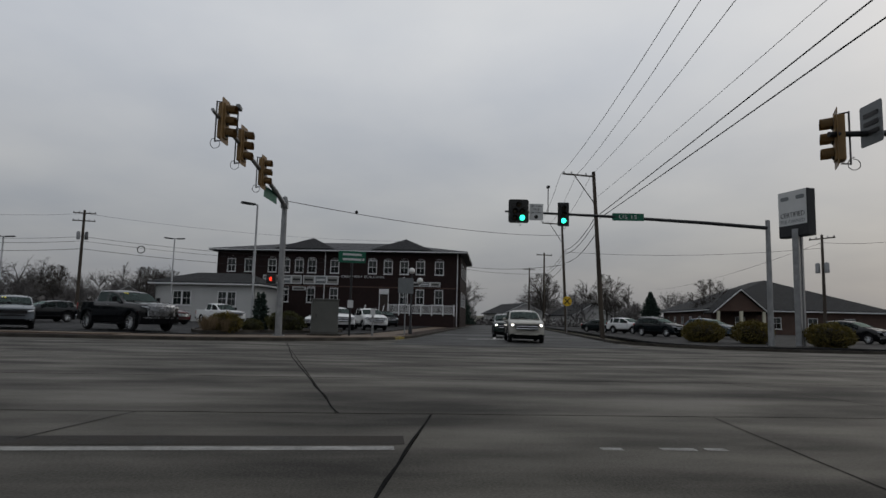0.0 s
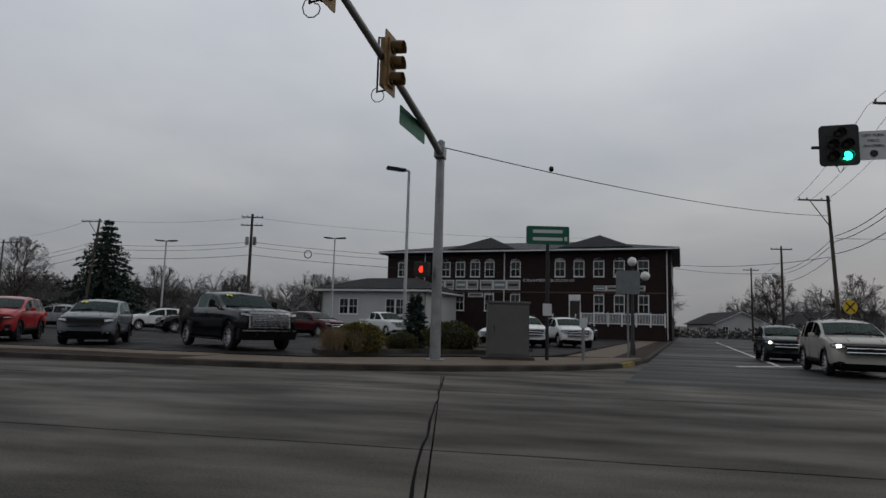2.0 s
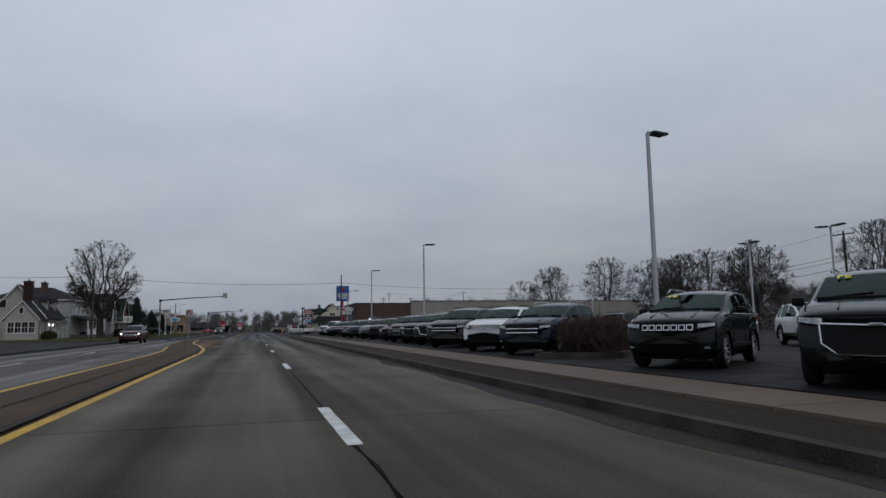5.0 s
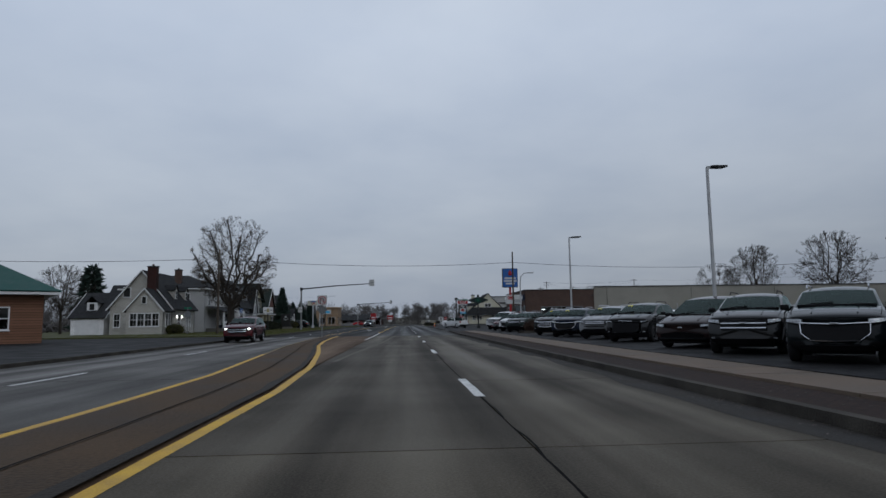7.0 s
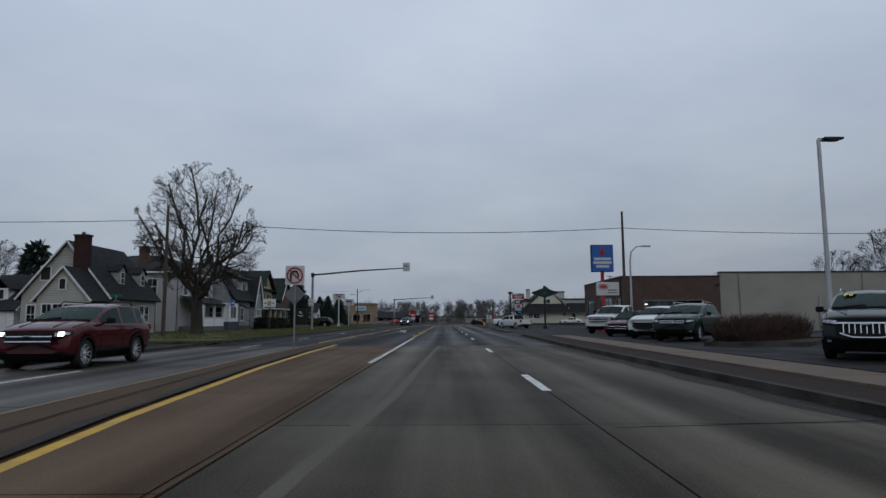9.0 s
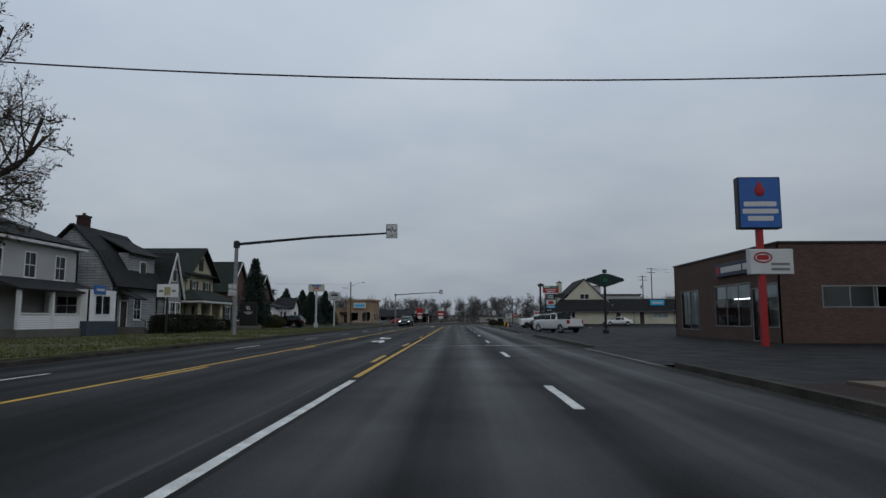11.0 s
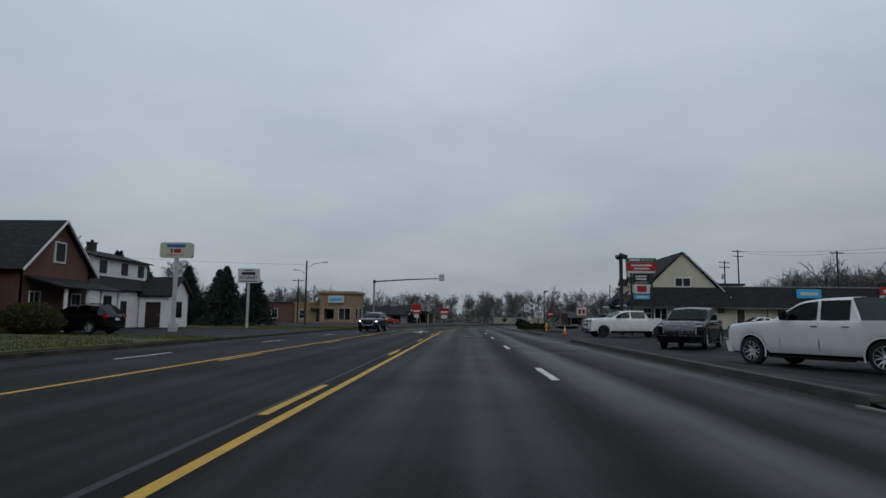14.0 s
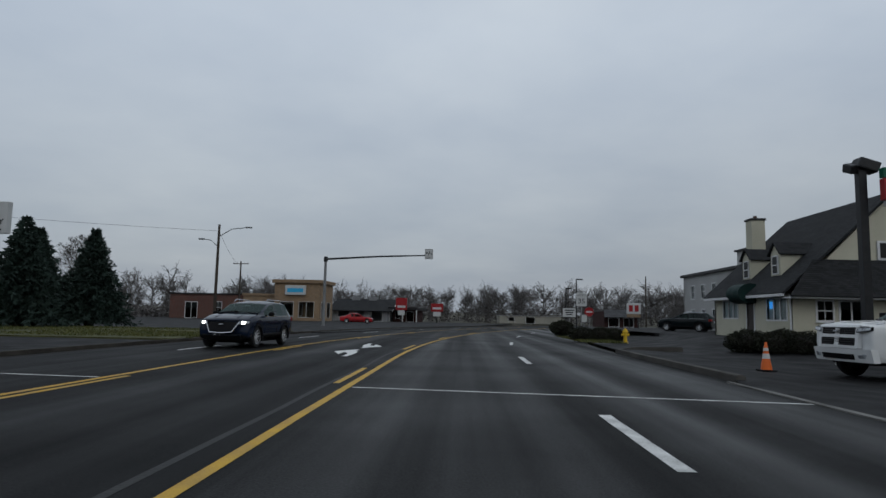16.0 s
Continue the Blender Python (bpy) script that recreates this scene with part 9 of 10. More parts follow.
part("window_pane", boxed(-24.415, -24.405, 147.08, 147.72, 4.38, 5.32), SIGN_BLACK, hc2)
part("window_box", boxed(-27.2, -25.0, 145.3, 145.68, 3.0, 3.9, 0.02), TRIM_WHITE, hc2)
chimney(hc2, -32, 147.4, 6.3, 7.9, 0.6, 0.6, BRICK_DARK)

hy = thing("yellow_house", "two-storey cream clapboard house with dark shutters and a porch", "house", 0, 0, 0.16)
room(hy, -38.0, -26.7, 154.9, 162.1, 0, 5.5, SIDING_CREAM, south=sash_row([2.6, 9.2], 0.9, 3.5, 4.9, "shutter") + sash_row([2.6, 9.2], 0.9, 1.0, 2.5, "shutter"), east=sash_row([2.0, 5.3], 0.9, 3.5, 4.9, "shutter") + [(1.6, 2.5, 0.6, 2.4, "door"), (4.6, 5.9, 0.9, 2.3, "casement")], gables=("ew", 8.3))
gable_roof(hy, -38.0, -26.7, 154.9, 162.1, 5.5, 8.4, "x", 0.55, SHINGLE_GREEN, None, TRIM_DARK)
slope(hy, [(-26.1, 154.5, 5.45), (-26.1, 162.5, 5.45), (-26.75, 162.5, 5.75), (-26.75, 154.5, 5.75)], SHINGLE_GREEN, 0.1, "pent_roof")
part("attic_window", boxed(-26.7, -26.62, 158.0, 159.0, 6.1, 7.4), TRIM_DARK, hy)
part("attic_pane", boxed(-26.615, -26.6, 158.1, 158.9, 6.2, 7.3), SIGN_BLACK, hy)
hip_roof(hy, -27.5, -24.2, 152.6, 161.4, 2.85, 3.9, 0.4, SHINGLE_GREEN)
part("porch_deck", boxed(-26.6, -24.2, 152.7, 161.3, 0, 0.55), STEP, hy)
for q in (152.9, 155.6, 158.3):
    part("porch_post", boxed(-24.5, -24.28, q - 0.12, q + 0.12, 0.55, 2.8), SIDING_CREAM, hy)
part("porch_wall", boxed(-24.48, -24.3, 153.0, 156.2, 0.55, 1.5), SIDING_CREAM, hy)
part("porch_wall", boxed(-26.6, -24.5, 152.75, 152.9, 0.55, 1.5), SIDING_CREAM, hy)
room(hy, -26.65, -24.25, 158.6, 161.3, 0.02, 2.8, SIDING_CREAM, east=[(0.7, 2.0, 0.9, 2.3, "shutter")])
for k in range(4):
    part("step", boxed(-24.2 + 0.3 * k, -23.9 + 0.3 * k, 156.4, 158.2, 0, 0.55 - 0.13 * k), STEP, hy)
for q in (156.35, 158.25):
    part("handrail", tubed([(-24.2, q, 1.45), (-22.9, q, 0.95), (-22.9, q, 0.0)], 0.035, 6), TRIM_DARK, hy)
    for k in range(5):
        part("baluster", tubed([(-24.0 + 0.26 * k, q, 0.2), (-24.0 + 0.26 * k, q, 1.35 - 0.1 * k)], 0.018, 5), TRIM_DARK, hy)
ws = thing("office_sign", "dark blue office sign board on a low stone base", "sign", -21.2, 157.6, 0.16)
part("base", boxed(-1.2, 1.2, -0.3, 0.3, 0, 0.4, 0.03), STEP, ws)
part("board", boxed(-0.85, 0.85, -0.1, 0.1, 0.4, 2.75, 0.03), SIGN_BLACK, ws)
for k in range(2):
    part("emblem", prism(bmesh.new(), [(-0.25 + 0.2 * k, 0.4), (-0.15 + 0.2 * k, 0.4), (0.0 + 0.2 * k, 0.0), (-0.1 + 0.2 * k, 0.0)], 0.1, 0.112, pose(0, 0, 2.0, 90)), SIGN_WHITE, ws)
for k, w in enumerate((0.9, 0.5)):
    part("text_bar", boxed(-w / 2, w / 2, -0.112, -0.1, 1.75 - 0.15 * k, 1.81 - 0.15 * k), SIGN_WHITE, ws)

hd = thing("house", "house with a green roof and brick gable", "house", 0.3, -1.6, 0.16)
room(hd, -38, -27.0, 168.6, 175.2, 0, 4.6, BRICK_RED, east=sash_row([1.4, 3.3, 5.2], 0.9, 1.0, 2.5), south=sash_row([3, 8], 0.9, 1.0, 2.5), gables=("ew", 8.0))
gable_roof(hd, -38, -27.0, 168.6, 175.2, 4.6, 8.05, "x", 0.4, SHINGLE_GREEN)
he = thing("house", "brick house with a dark roof and white porch columns", "house", 1.4, -3.7, 0.12)
room(he, -39, -28.0, 180.2, 187.2, 0, 4.0, BRICK_RED, east=sash_row([1.4, 5.6], 0.9, 1.0, 2.4), south=sash_row([3, 8], 0.9, 1.0, 2.4), gables=("ew", 7.1))
gable_roof(he, -39, -28.0, 180.2, 187.2, 4.0, 7.15, "x", 0.4, SHINGLE)
part("attic_window", boxed(-28.0, -27.92, 183.1, 184.3, 4.4, 5.8), TRIM_WHITE, he)
part("attic_pane", boxed(-27.915, -27.9, 183.25, 184.15, 4.5, 5.7), SIGN_BLACK, he)
slope(he, [(-25.2, 180.4, 2.6), (-25.2, 187.0, 2.6), (-27.9, 187.0, 3.3), (-27.9, 180.4, 3.3)], SHINGLE, 0.1, "porch_roof")
for q in (180.8, 183.0, 184.6, 186.7):
    part("porch_column", tubed([(-25.5, q, 0.0), (-25.5, q, 2.6)], [0.14, 0.11], 12), TRIM_WHITE, he, smooth=40)

hw = thing("white_house", "white house with dark trim, shed dormer and gabled porch", "house", -1.2, -2.8, 0.1)
room(hw, -37.2, -28.4, 191.5, 203.5, 0, 3.4, SIDING_WHITE, south=[(1.6, 2.6, 1.0, 2.6, "sash"), (5.4, 6.6, 1.0, 2.7, "sash"), (1.2, 2.2, 3.6, 4.8, "sash")][:2], east=[(2.0, 3.0, 1.0, 2.6, "sash"), (4.4, 5.4, 0.1, 2.2, "door")], gables=("ns", 6.9, -33.4), trim=TRIM_DARK)
gable_roof(hw, -37.2, -28.4, 191.5, 203.5, 3.4, 6.9, "y", 0.35, SHINGLE, -33.4, TRIM_DARK)
sd = part("shed_dormer", boxed(-32.6, -29.6, 193.6, 202.6, 4.4, 6.0), SIDING_WHITE, hw)
slope(sd, [(-29.2, 193.2, 5.9), (-29.2, 203.0, 5.9), (-33.4, 203.0, 6.95), (-33.4, 193.2, 6.95)], SHINGLE, 0.1)
for q in (194.6, 198.0, 200.9):
    part("window_frame", boxed(-29.6, -29.53, q, q + 1.0, 4.65, 5.75), TRIM_DARK, sd)
    part("window_pane", boxed(-29.525, -29.515, q + 0.1, q + 0.9, 4.75, 5.65), SIGN_BLACK, sd)
chimney(hw, -32.6, 198.2, 6.0, 7.5, 0.6, 0.6, TRIM_DARK)
room(hw, -28.3, -25.6, 199.0, 203.2, 0, 3.0, SIDING_WHITE, east=[(1.4, 2.6, 1.0, 2.3, "casement")], south=[(0.7, 1.9, 0.1, 2.2, "door")], gables=("ew", 4.6), trim=TRIM_DARK)
gable_roof(hw, -28.3, -25.6, 199.0, 203.2, 3.0, 4.6, "x", 0.3, SHINGLE, None, TRIM_DARK)

# ---- bank, diner and far buildings round the bend
bk = thing("bank", "tan brick bank with a square tower and brown brick wing", "bank", -53, 286, 0.05, -4)
room(bk, 0, 14, 0, 12, 0, 4.3, BRICK_RED, south=[(3.0, 5.2, 0.1, 2.9, "casement"), (8.4, 9.8, 1.0, 3.0, "sash")], trim=TRIM_WHITE)
part("flat_roof", boxed(-0.2, 14.2, -0.2, 12, 4.3, 4.55, 0.03), TRIM_DARK, bk)
room(bk, 14.2, 26, -1.0, 12, 0, 4.2, BRICK_TAN, south=[(1.2, 2.4, 1.0, 2.8, "sash"), (5.0, 6.2, 0.1, 2.6, "door"), (7.6, 10.8, 0.9, 2.9, "shop")])
part("roof_band", boxed(14.0, 26.2, -1.2, 12, 4.2, 4.6, 0.03), BRICK_TAN, bk)
room(bk, 21.0, 29.0, -4.0, 4.0, 0, 6.4, BRICK_TAN, south=[(1.0, 3.4, 0.6, 3.2, "shop"), (4.4, 7.0, 0.6, 3.2, "shop")], east=[(1.0, 3.0, 0.6, 3.2, "shop"), (4.4, 6.4, 0.6, 3.2, "shop")])
part("tower_cornice", boxed(20.6, 29.4, -4.4, 4.4, 6.4, 7.0, 0.08), BRICK_TAN, bk)
part("tower_sign", boxed(23.0, 26.6, -4.5, -4.1, 4.4, 6.0, 0.03), SIGN_WHITE, bk)
part("sign_bar", boxed(23.4, 26.2, -4.52, -4.505, 4.8, 5.5), SIGN_CYAN, bk)
part("awning", boxed(18.2, 21.2, -2.2, -1.0, 2.7, 3.3, 0.05), TRIM_DARK, bk)
dn = thing("diner", "low grey diner with a sloping dark roof", "restaurant", -25.2, 296, 0.05, -6)
room(dn, 0, 11, 0, 10, 0, 2.3, SIDING_BLUE, south=[(1, 3.2, 0.8, 2.1, "shop"), (4, 6.2, 0.8, 2.1, "shop"), (7.6, 9.8, 0.1, 2.1, "shop")])
gable_roof(dn, 0, 11, 0, 10, 2.3, 4.3, "x", 0.9, SHINGLE)
for xc in (2.5, 6.0):
    part("roof_unit", boxed(xc, xc + 1.6, 4.2, 5.6, 4.0, 4.9, 0.05), GALV, dn)
gs = thing("canopy_shop", "small flat-roofed drive-in shop with a dark canopy", "restaurant", -13.6, 297, 0.05, -6)
room(gs, 0, 4.6, 0, 8, 0, 2.3, BRICK_DARK, south=[(0.5, 2.0, 0.7, 2.0, "shop"), (2.7, 4.1, 0.1, 2.0, "shop")])
part("canopy", boxed(-0.6, 5.2, -2.0, 8.5, 2.3, 2.9, 0.06), TRIM_DARK, gs)
for xc in (-0.4, 2.2, 4.9):
    part("canopy_post", boxed(xc, xc + 0.14, -1.9, -1.76, 0, 2.3), TRIM_WHITE, gs)
for sx, sy, sw, z0, z1 in ((-11.5, 292, 2.1, 2.3, 4.6), (-5.1, 300, 2.4, 2.2, 3.8)):
    pyl = thing("roadside_sign", "red roadside sign with a white panel on a post", "sign", sx, sy, 0.02, group="red roadside signs")
    part("post", boxed(-0.12, 0.12, -0.1, 0.1, 0, z0 - 0.9), TRIM_DARK, pyl)
    part("panel", boxed(-sw / 2, sw / 2, -0.16, 0.16, z0, z1, 0.04), SIGN_RED, pyl)
    part("name_bar", boxed(-sw * 0.36, sw * 0.36, -0.175, -0.165, z0 + 0.45, z0 + 0.85), SIGN_WHITE, pyl)
    part("notice_panel", boxed(-sw * 0.3, sw * 0.3, -0.12, 0.12, z0 - 0.95, z0 - 0.05, 0.03), SIGN_WHITE, pyl)
nb = thing("beige_wall_shop", "low pale building far up the road", "building", 8.5, 318, 0.05, 0)
room(nb, 0, 14, 0, 10, 0, 1.7, STUCCO_TAN, south=[(2, 3.4, 0.5, 1.4, "shop"), (6, 8, 0.1, 1.5, "shop")])
part("flat_roof", boxed(-0.2, 14.2, -0.2, 10.2, 1.7, 1.82, 0.03), GALV, nb)
ds = thing("drive_through", "dark shed with a grey sloping roof beyond the drive", "building", 19.8, 262, 0.05, 0)
room(ds, 0, 4.6, 0, 8, 0, 2.4, BRICK_DARK, south=[(0.6, 2.0, 0.3, 1.5, "shop"), (2.7, 4.0, 0.3, 1.5, "shop")])
part("flat_roof", boxed(0.1, 4.5, 0.3, 7.9, 2.4, 2.5, 0.03), TRIM_DARK, ds)
slope(ds, [(-0.2, -0.9, 1.55), (4.8, -0.9, 1.55), (4.6, 0.2, 2.6), (0.0, 0.2, 2.6)], ROOF_GREY, 0.08, "front_roof")
dd = thing("monument_sign", "white and red monument sign on two low posts", "sign", 19.3, 245, 0.05)
for xc in (-0.5, 0.5):
    part("post", boxed(xc - 0.06, xc + 0.06, -0.06, 0.06, 0, 1.6), TRIM_DARK, dd)
part("panel", boxed(-0.78, 0.78, -0.1, 0.1, 1.95, 3.15, 0.03), SIGN_WHITE, dd)
for xc in (-0.32, 0.32):
    part("emblem", boxed(xc - 0.22, xc + 0.22, -0.112, -0.102, 2.2, 2.92, 0.005), SIGN_RED, dd)
part("lower_panel", boxed(-0.75, 0.75, -0.1, 0.1, 1.55, 1.9, 0.03), BRICK_TAN, dd)
# across the side street
hl = thing("brick_hall", "low brown brick hall with a broad dark roof and portico", "building", 66, -54, 0.05, -12)
room(hl, 0, 30, -24, 0, 0, 3.4, BRICK_BROWN, north=sash_row([4, 9, 14, 19, 24], 1.2, 0.9, 2.4), west=sash_row([4, 9, 14, 19], 1.2, 0.9, 2.4))
hip_roof(hl, 0, 30, -24, 0, 3.5, 8.6, 0.9, SHINGLE)
gable_roof(hl, -3.8, 0.2, -6.2, 0.6, 3.2, 6.2, "x", 0.4, SHINGLE)
wall(hl, (-3.8, 0.4), (-3.8, -6.0), 3.2, 3.21, BRICK_BROWN, gable=(3.2, 6.0))
for q in (0.2, -2.9, -5.9):
    part("portico_column", boxed(-4.0, -3.6, q - 0.2, q + 0.2, 0, 3.2, 0.03), STUCCO_CREAM, hl)
for x, y, w, d, h, r, lab in ((122, -44, 16, 10, 2.9, 5.2, "low brown house with a dark roof beyond the side street"), (128, -62, 14, 10, 3.0, 5.6, "far low house beyond the side street"), (86, 62, 18, 11, 3.2, 6.2, "low pale house behind the car lot"), (96, 34, 16, 10, 3.0, 5.6, "low dark house behind the car lot"), (-48, 146, 9, 9, 5.0, 8.0, "pale house behind the lawns"), (-52, 84, 10, 8, 3.0, 5.4, "pale house behind the west lot")):
    t = thing("house", lab, "house", x, y, 0, 8)
    room(t, 0, w, 0, d, 0, h, STUCCO_GREY, west=sash_row([2, d - 2.5], 1.0, 1.0, 2.3), south=sash_row([2.5, w - 3], 1.0, 1.0, 2.3), north=sash_row([2.5, w - 3], 1.0, 1.0, 2.3), gables=("ew", r))
    gable_roof(t, 0, w, 0, d, h, r, "x", 0.5, SHINGLE)
gz = thing("green_kiosk", "brown boarded shop with a green metal roof beside the lot", "shop building", -24.3, 84, 0.06, 35)
BOARD_BROWN = coursed("brown_boards", "board", (0.15, 0.08, 0.05), (0.19, 0.1, 0.065), (0.06, 0.035, 0.022), 6.0, 0.18, 0.012)
ROOF_TEAL = surface("green_metal_roof", (0.008, 0.05, 0.042), 0.5, 0.2, 0.1, 1.5, 20, second=(0.014, 0.07, 0.058))
room(gz, -9, 0, 0, 9, 0, 3.4, BOARD_BROWN, south=[(2, 3, 1, 2.4, "sash"), (6, 7, 1, 2.4, "sash")], east=[(2, 3, 1, 2.4, "sash"), (5, 6, 0.1, 2.2, "door")])
hip_roof(gz, -9, 0, 0, 9, 3.5, 6.6, 0.9, ROOF_TEAL)


# ---------------------------------------------------------------- trees, hedges and turf
BARK = surface("grey_bark", (0.018, 0.015, 0.012), 0.9, 0, 0, 4, 30, 0.5, stretch=(1, 1, 0.25), second=(0.05, 0.043, 0.036))
TWIG = surface("twig_brown", (0.022, 0.018, 0.015), 0.9, 0, 0, 0.3, 10, second=(0.042, 0.036, 0.03))
DEAD_LEAF = surface("withered_leaf", (0.05, 0.03, 0.014), 0.8, 0, 0, 2, 20, second=(0.1, 0.065, 0.03))
NEEDLE = surface("spruce_needle", (0.009, 0.018, 0.014), 0.8, 0, 0, 1.5, 20, second=(0.028, 0.048, 0.038))
YEW = surface("yew_leaf", (0.016, 0.022, 0.007), 0.75, 0, 0, 2.5, 25, second=(0.075, 0.07, 0.018))
HEDGE_TWIG = surface("bare_hedge_twig", (0.03, 0.018, 0.014), 0.9, 0, 0, 2, 20, second=(0.06, 0.037, 0.028))
BLADE = surface("grass_blade", (0.04, 0.055, 0.012), 0.8, 0, 0, 1.0, 20, second=(0.11, 0.105, 0.035))


class Soup:
    """Bare lists of points and faces, for growth with many small pieces."""

    def __init__(self):
        self.v, self.f = [], []

    def stick(self, a, b, r0, r1, seg=3):
        d = (b - a)
        if d.length < 1e-5:
            return
        s = d.orthogonal().normalized()
        u = d.normalized().cross(s)
        i = len(self.v)
        for p, r in ((a, r0), (b, r1)):
            for k in range(seg):
                t = 2 * math.pi * k / seg
                self.v.append(p + (s * math.cos(t) + u * math.sin(t)) * r)
        for k in range(seg):
            self.f.append((i + k, i + (k + 1) % seg, i + seg + (k + 1) % seg, i + seg + k))

    def leaf(self, p, d, n, length, width):
        i = len(self.v)
        s = d.cross(n).normalized() * width / 2
        self.v += [p, p + d * length * 0.5 + s, p + d * length, p + d * length * 0.5 - s]
        self.f.append((i, i + 1, i + 2, i + 3))

    def mesh(self, name, material):
        me = bpy.data.meshes.new(name)
        me.from_pydata([tuple(p) for p in self.v], [], self.f)
        me.materials.append(material)
        return me


def any_way(rng, up=0.0):
    while True:
        d = Vector((rng.uniform(-1, 1), rng.uniform(-1, 1), rng.uniform(-1 + up, 1)))
        if 0.05 < d.length < 1:
            return d.normalized()


def bare_tree(rng, height, spread, trunk_h, counts=(9, 7, 6, 5, 3), trunk_r=0.3, leaves=0, fine=0.006):
    """Trunk with limbs that fill a rounded crown and fork down to fine twigs. Returns meshes for trunk, crown and clinging leaves."""
    tr, cr_, lf = Soup(), Soup(), Soup()
    base, fork = Vector((0, 0, -0.1)), Vector((rng.uniform(-0.2, 0.2), rng.uniform(-0.2, 0.2), trunk_h))
    tr.stick(base, base + Vector((0, 0, 0.5)), trunk_r * 1.5, trunk_r * 1.05, 10)
    tr.stick(base + Vector((0, 0, 0.5)), fork, trunk_r * 1.05, trunk_r * 0.8, 10)
    mid = Vector((0, 0, trunk_h * 0.75 + (height - trunk_h * 0.75) / 2))
    half = Vector((spread, spread, (height - trunk_h * 0.75) / 2))

    def inside(p):
        q = p - mid
        return (q.x / half.x) ** 2 + (q.y / half.y) ** 2 + (q.z / half.z) ** 2

    def bough(p, q, r0, r1, level, sag):
        """A crooked branch from p to q; returns the points on it."""
        n = (5, 4, 3, 2, 1)[level]
        pts = [p]
        for k in range(1, n + 1):
            f = k / n
            e = p.lerp(q, f) + any_way(rng) * (q - p).length * 0.05 * (k < n) + Vector((0, 0, sag * math.sin(math.pi * f)))
            (tr if level == 0 else cr_).stick(pts[-1], e, r0 + (r1 - r0) * (k - 1) / n, r0 + (r1 - r0) * f, (7, 4, 3, 3, 3)[level])
            pts.append(e)
        return pts

    def grow(p, q, r, level):
        pts = bough(p, q, r, r * 0.45, level, -0.06 * (q - p).length if level == 0 else 0)
        way = (q - p).normalized()
        if level == len(counts) - 1:
            for _ in range(leaves):
                if rng.random() < 0.15:
                    lf.leaf(q + any_way(rng) * 0.12, any_way(rng), any_way(rng), 0.13, 0.1)
            return
        for k in range(counts[level + 1]):
            f = 0.25 + 0.75 * (k + rng.random()) / counts[level + 1]
            i = min(int(f * (len(pts) - 1)), len(pts) - 2)
            o = pts[i].lerp(pts[i + 1], f * (len(pts) - 1) - i)
            out = (o - mid).normalized() * 0.35
            d = (way * 0.55 + any_way(rng) * 0.95 + out + Vector((0, 0, 0.25))).normalized()
            length = (q - p).length * rng.uniform(0.32, 0.56) * (1.15 - 0.45 * f)
            for _ in range(4):
                if inside(o + d * length) < 1.03:
                    break
                length *= 0.7
            grow(o, o + d * length, max(fine, r * (1 - 0.5 * f) * 0.5), level + 1)

    for k in range(counts[0]):
        a = 2 * math.pi * (k + rng.uniform(-0.3, 0.3)) / counts[0]
        up = rng.uniform(-0.25, 1.0) if k % 3 else rng.uniform(0.7, 1.0)
        flat = math.sqrt(max(0.0, 1 - up * up))
        tip = mid + Vector((math.cos(a) * flat * half.x, math.sin(a) * flat * half.y, up * half.z)) * rng.uniform(0.8, 0.95)
        grow(fork - Vector((0, 0, rng.uniform(0, 0.3) * trunk_h)), tip, trunk_r * rng.uniform(0.27, 0.4), 0)
    return tr.mesh("trunk", BARK), cr_.mesh("crown", TWIG), lf.mesh("leaf", DEAD_LEAF) if leaves else None


def conifer_mesh(rng, height, width, rows=26, per=13, droop=0.35, narrow=1.0, leaf=0.11, ragged=0.85):
    tr, cr_ = Soup(), Soup()
    tr.stick(Vector((0, 0, -0.1)), Vector((0, 0, height)), 0.18 * width / 3, 0.02, 8)
    for i in range(rows):
        t = (i + 0.5) / rows
        z = height * (0.05 + 0.95 * t)
        reach = width / 2 * (1 - t) ** narrow * rng.uniform(min(0.85, 0.6 + ragged * 0.3), 1.12)
        for k in range(per):
            a = 2 * math.pi * (k + rng.uniform(-0.4, 0.4)) / per + i * 1.7
            L = reach * rng.uniform(min(0.7, ragged + 0.1), 1.12) + 0.06
            d = Vector((math.cos(a), math.sin(a), 0))
            p0 = Vector((0, 0, z))
            n = max(2, int(L / 0.22))
            for j in range(n):
                u = (j + 0.6) / n
                p = p0 + d * L * u + Vector((0, 0, -droop * L * u * u + 0.12 * L * u))
                for _ in range(3):
                    e = (d * 0.8 + any_way(rng) * 0.8 + Vector((0, 0, -0.12))).normalized()
                    cr_.leaf(p, e, any_way(rng), 0.24 + leaf + 0.3 * reach / max(width / 2, 0.1) * rng.random(), leaf)
    return tr.mesh("trunk", BARK), cr_.mesh("crown", NEEDLE)


def plant(name, meshes, parts, label, category, x, y, z=0.0, rz=0, s=1.0, group=""):
    t = thing(name, label, category, x, y, z, rz, group)
    t.scale = (s, s, s)
    for n, me in zip(parts, meshes):
        if me is not None:
            ob = new(n, me)
            ob.parent = t
    return t


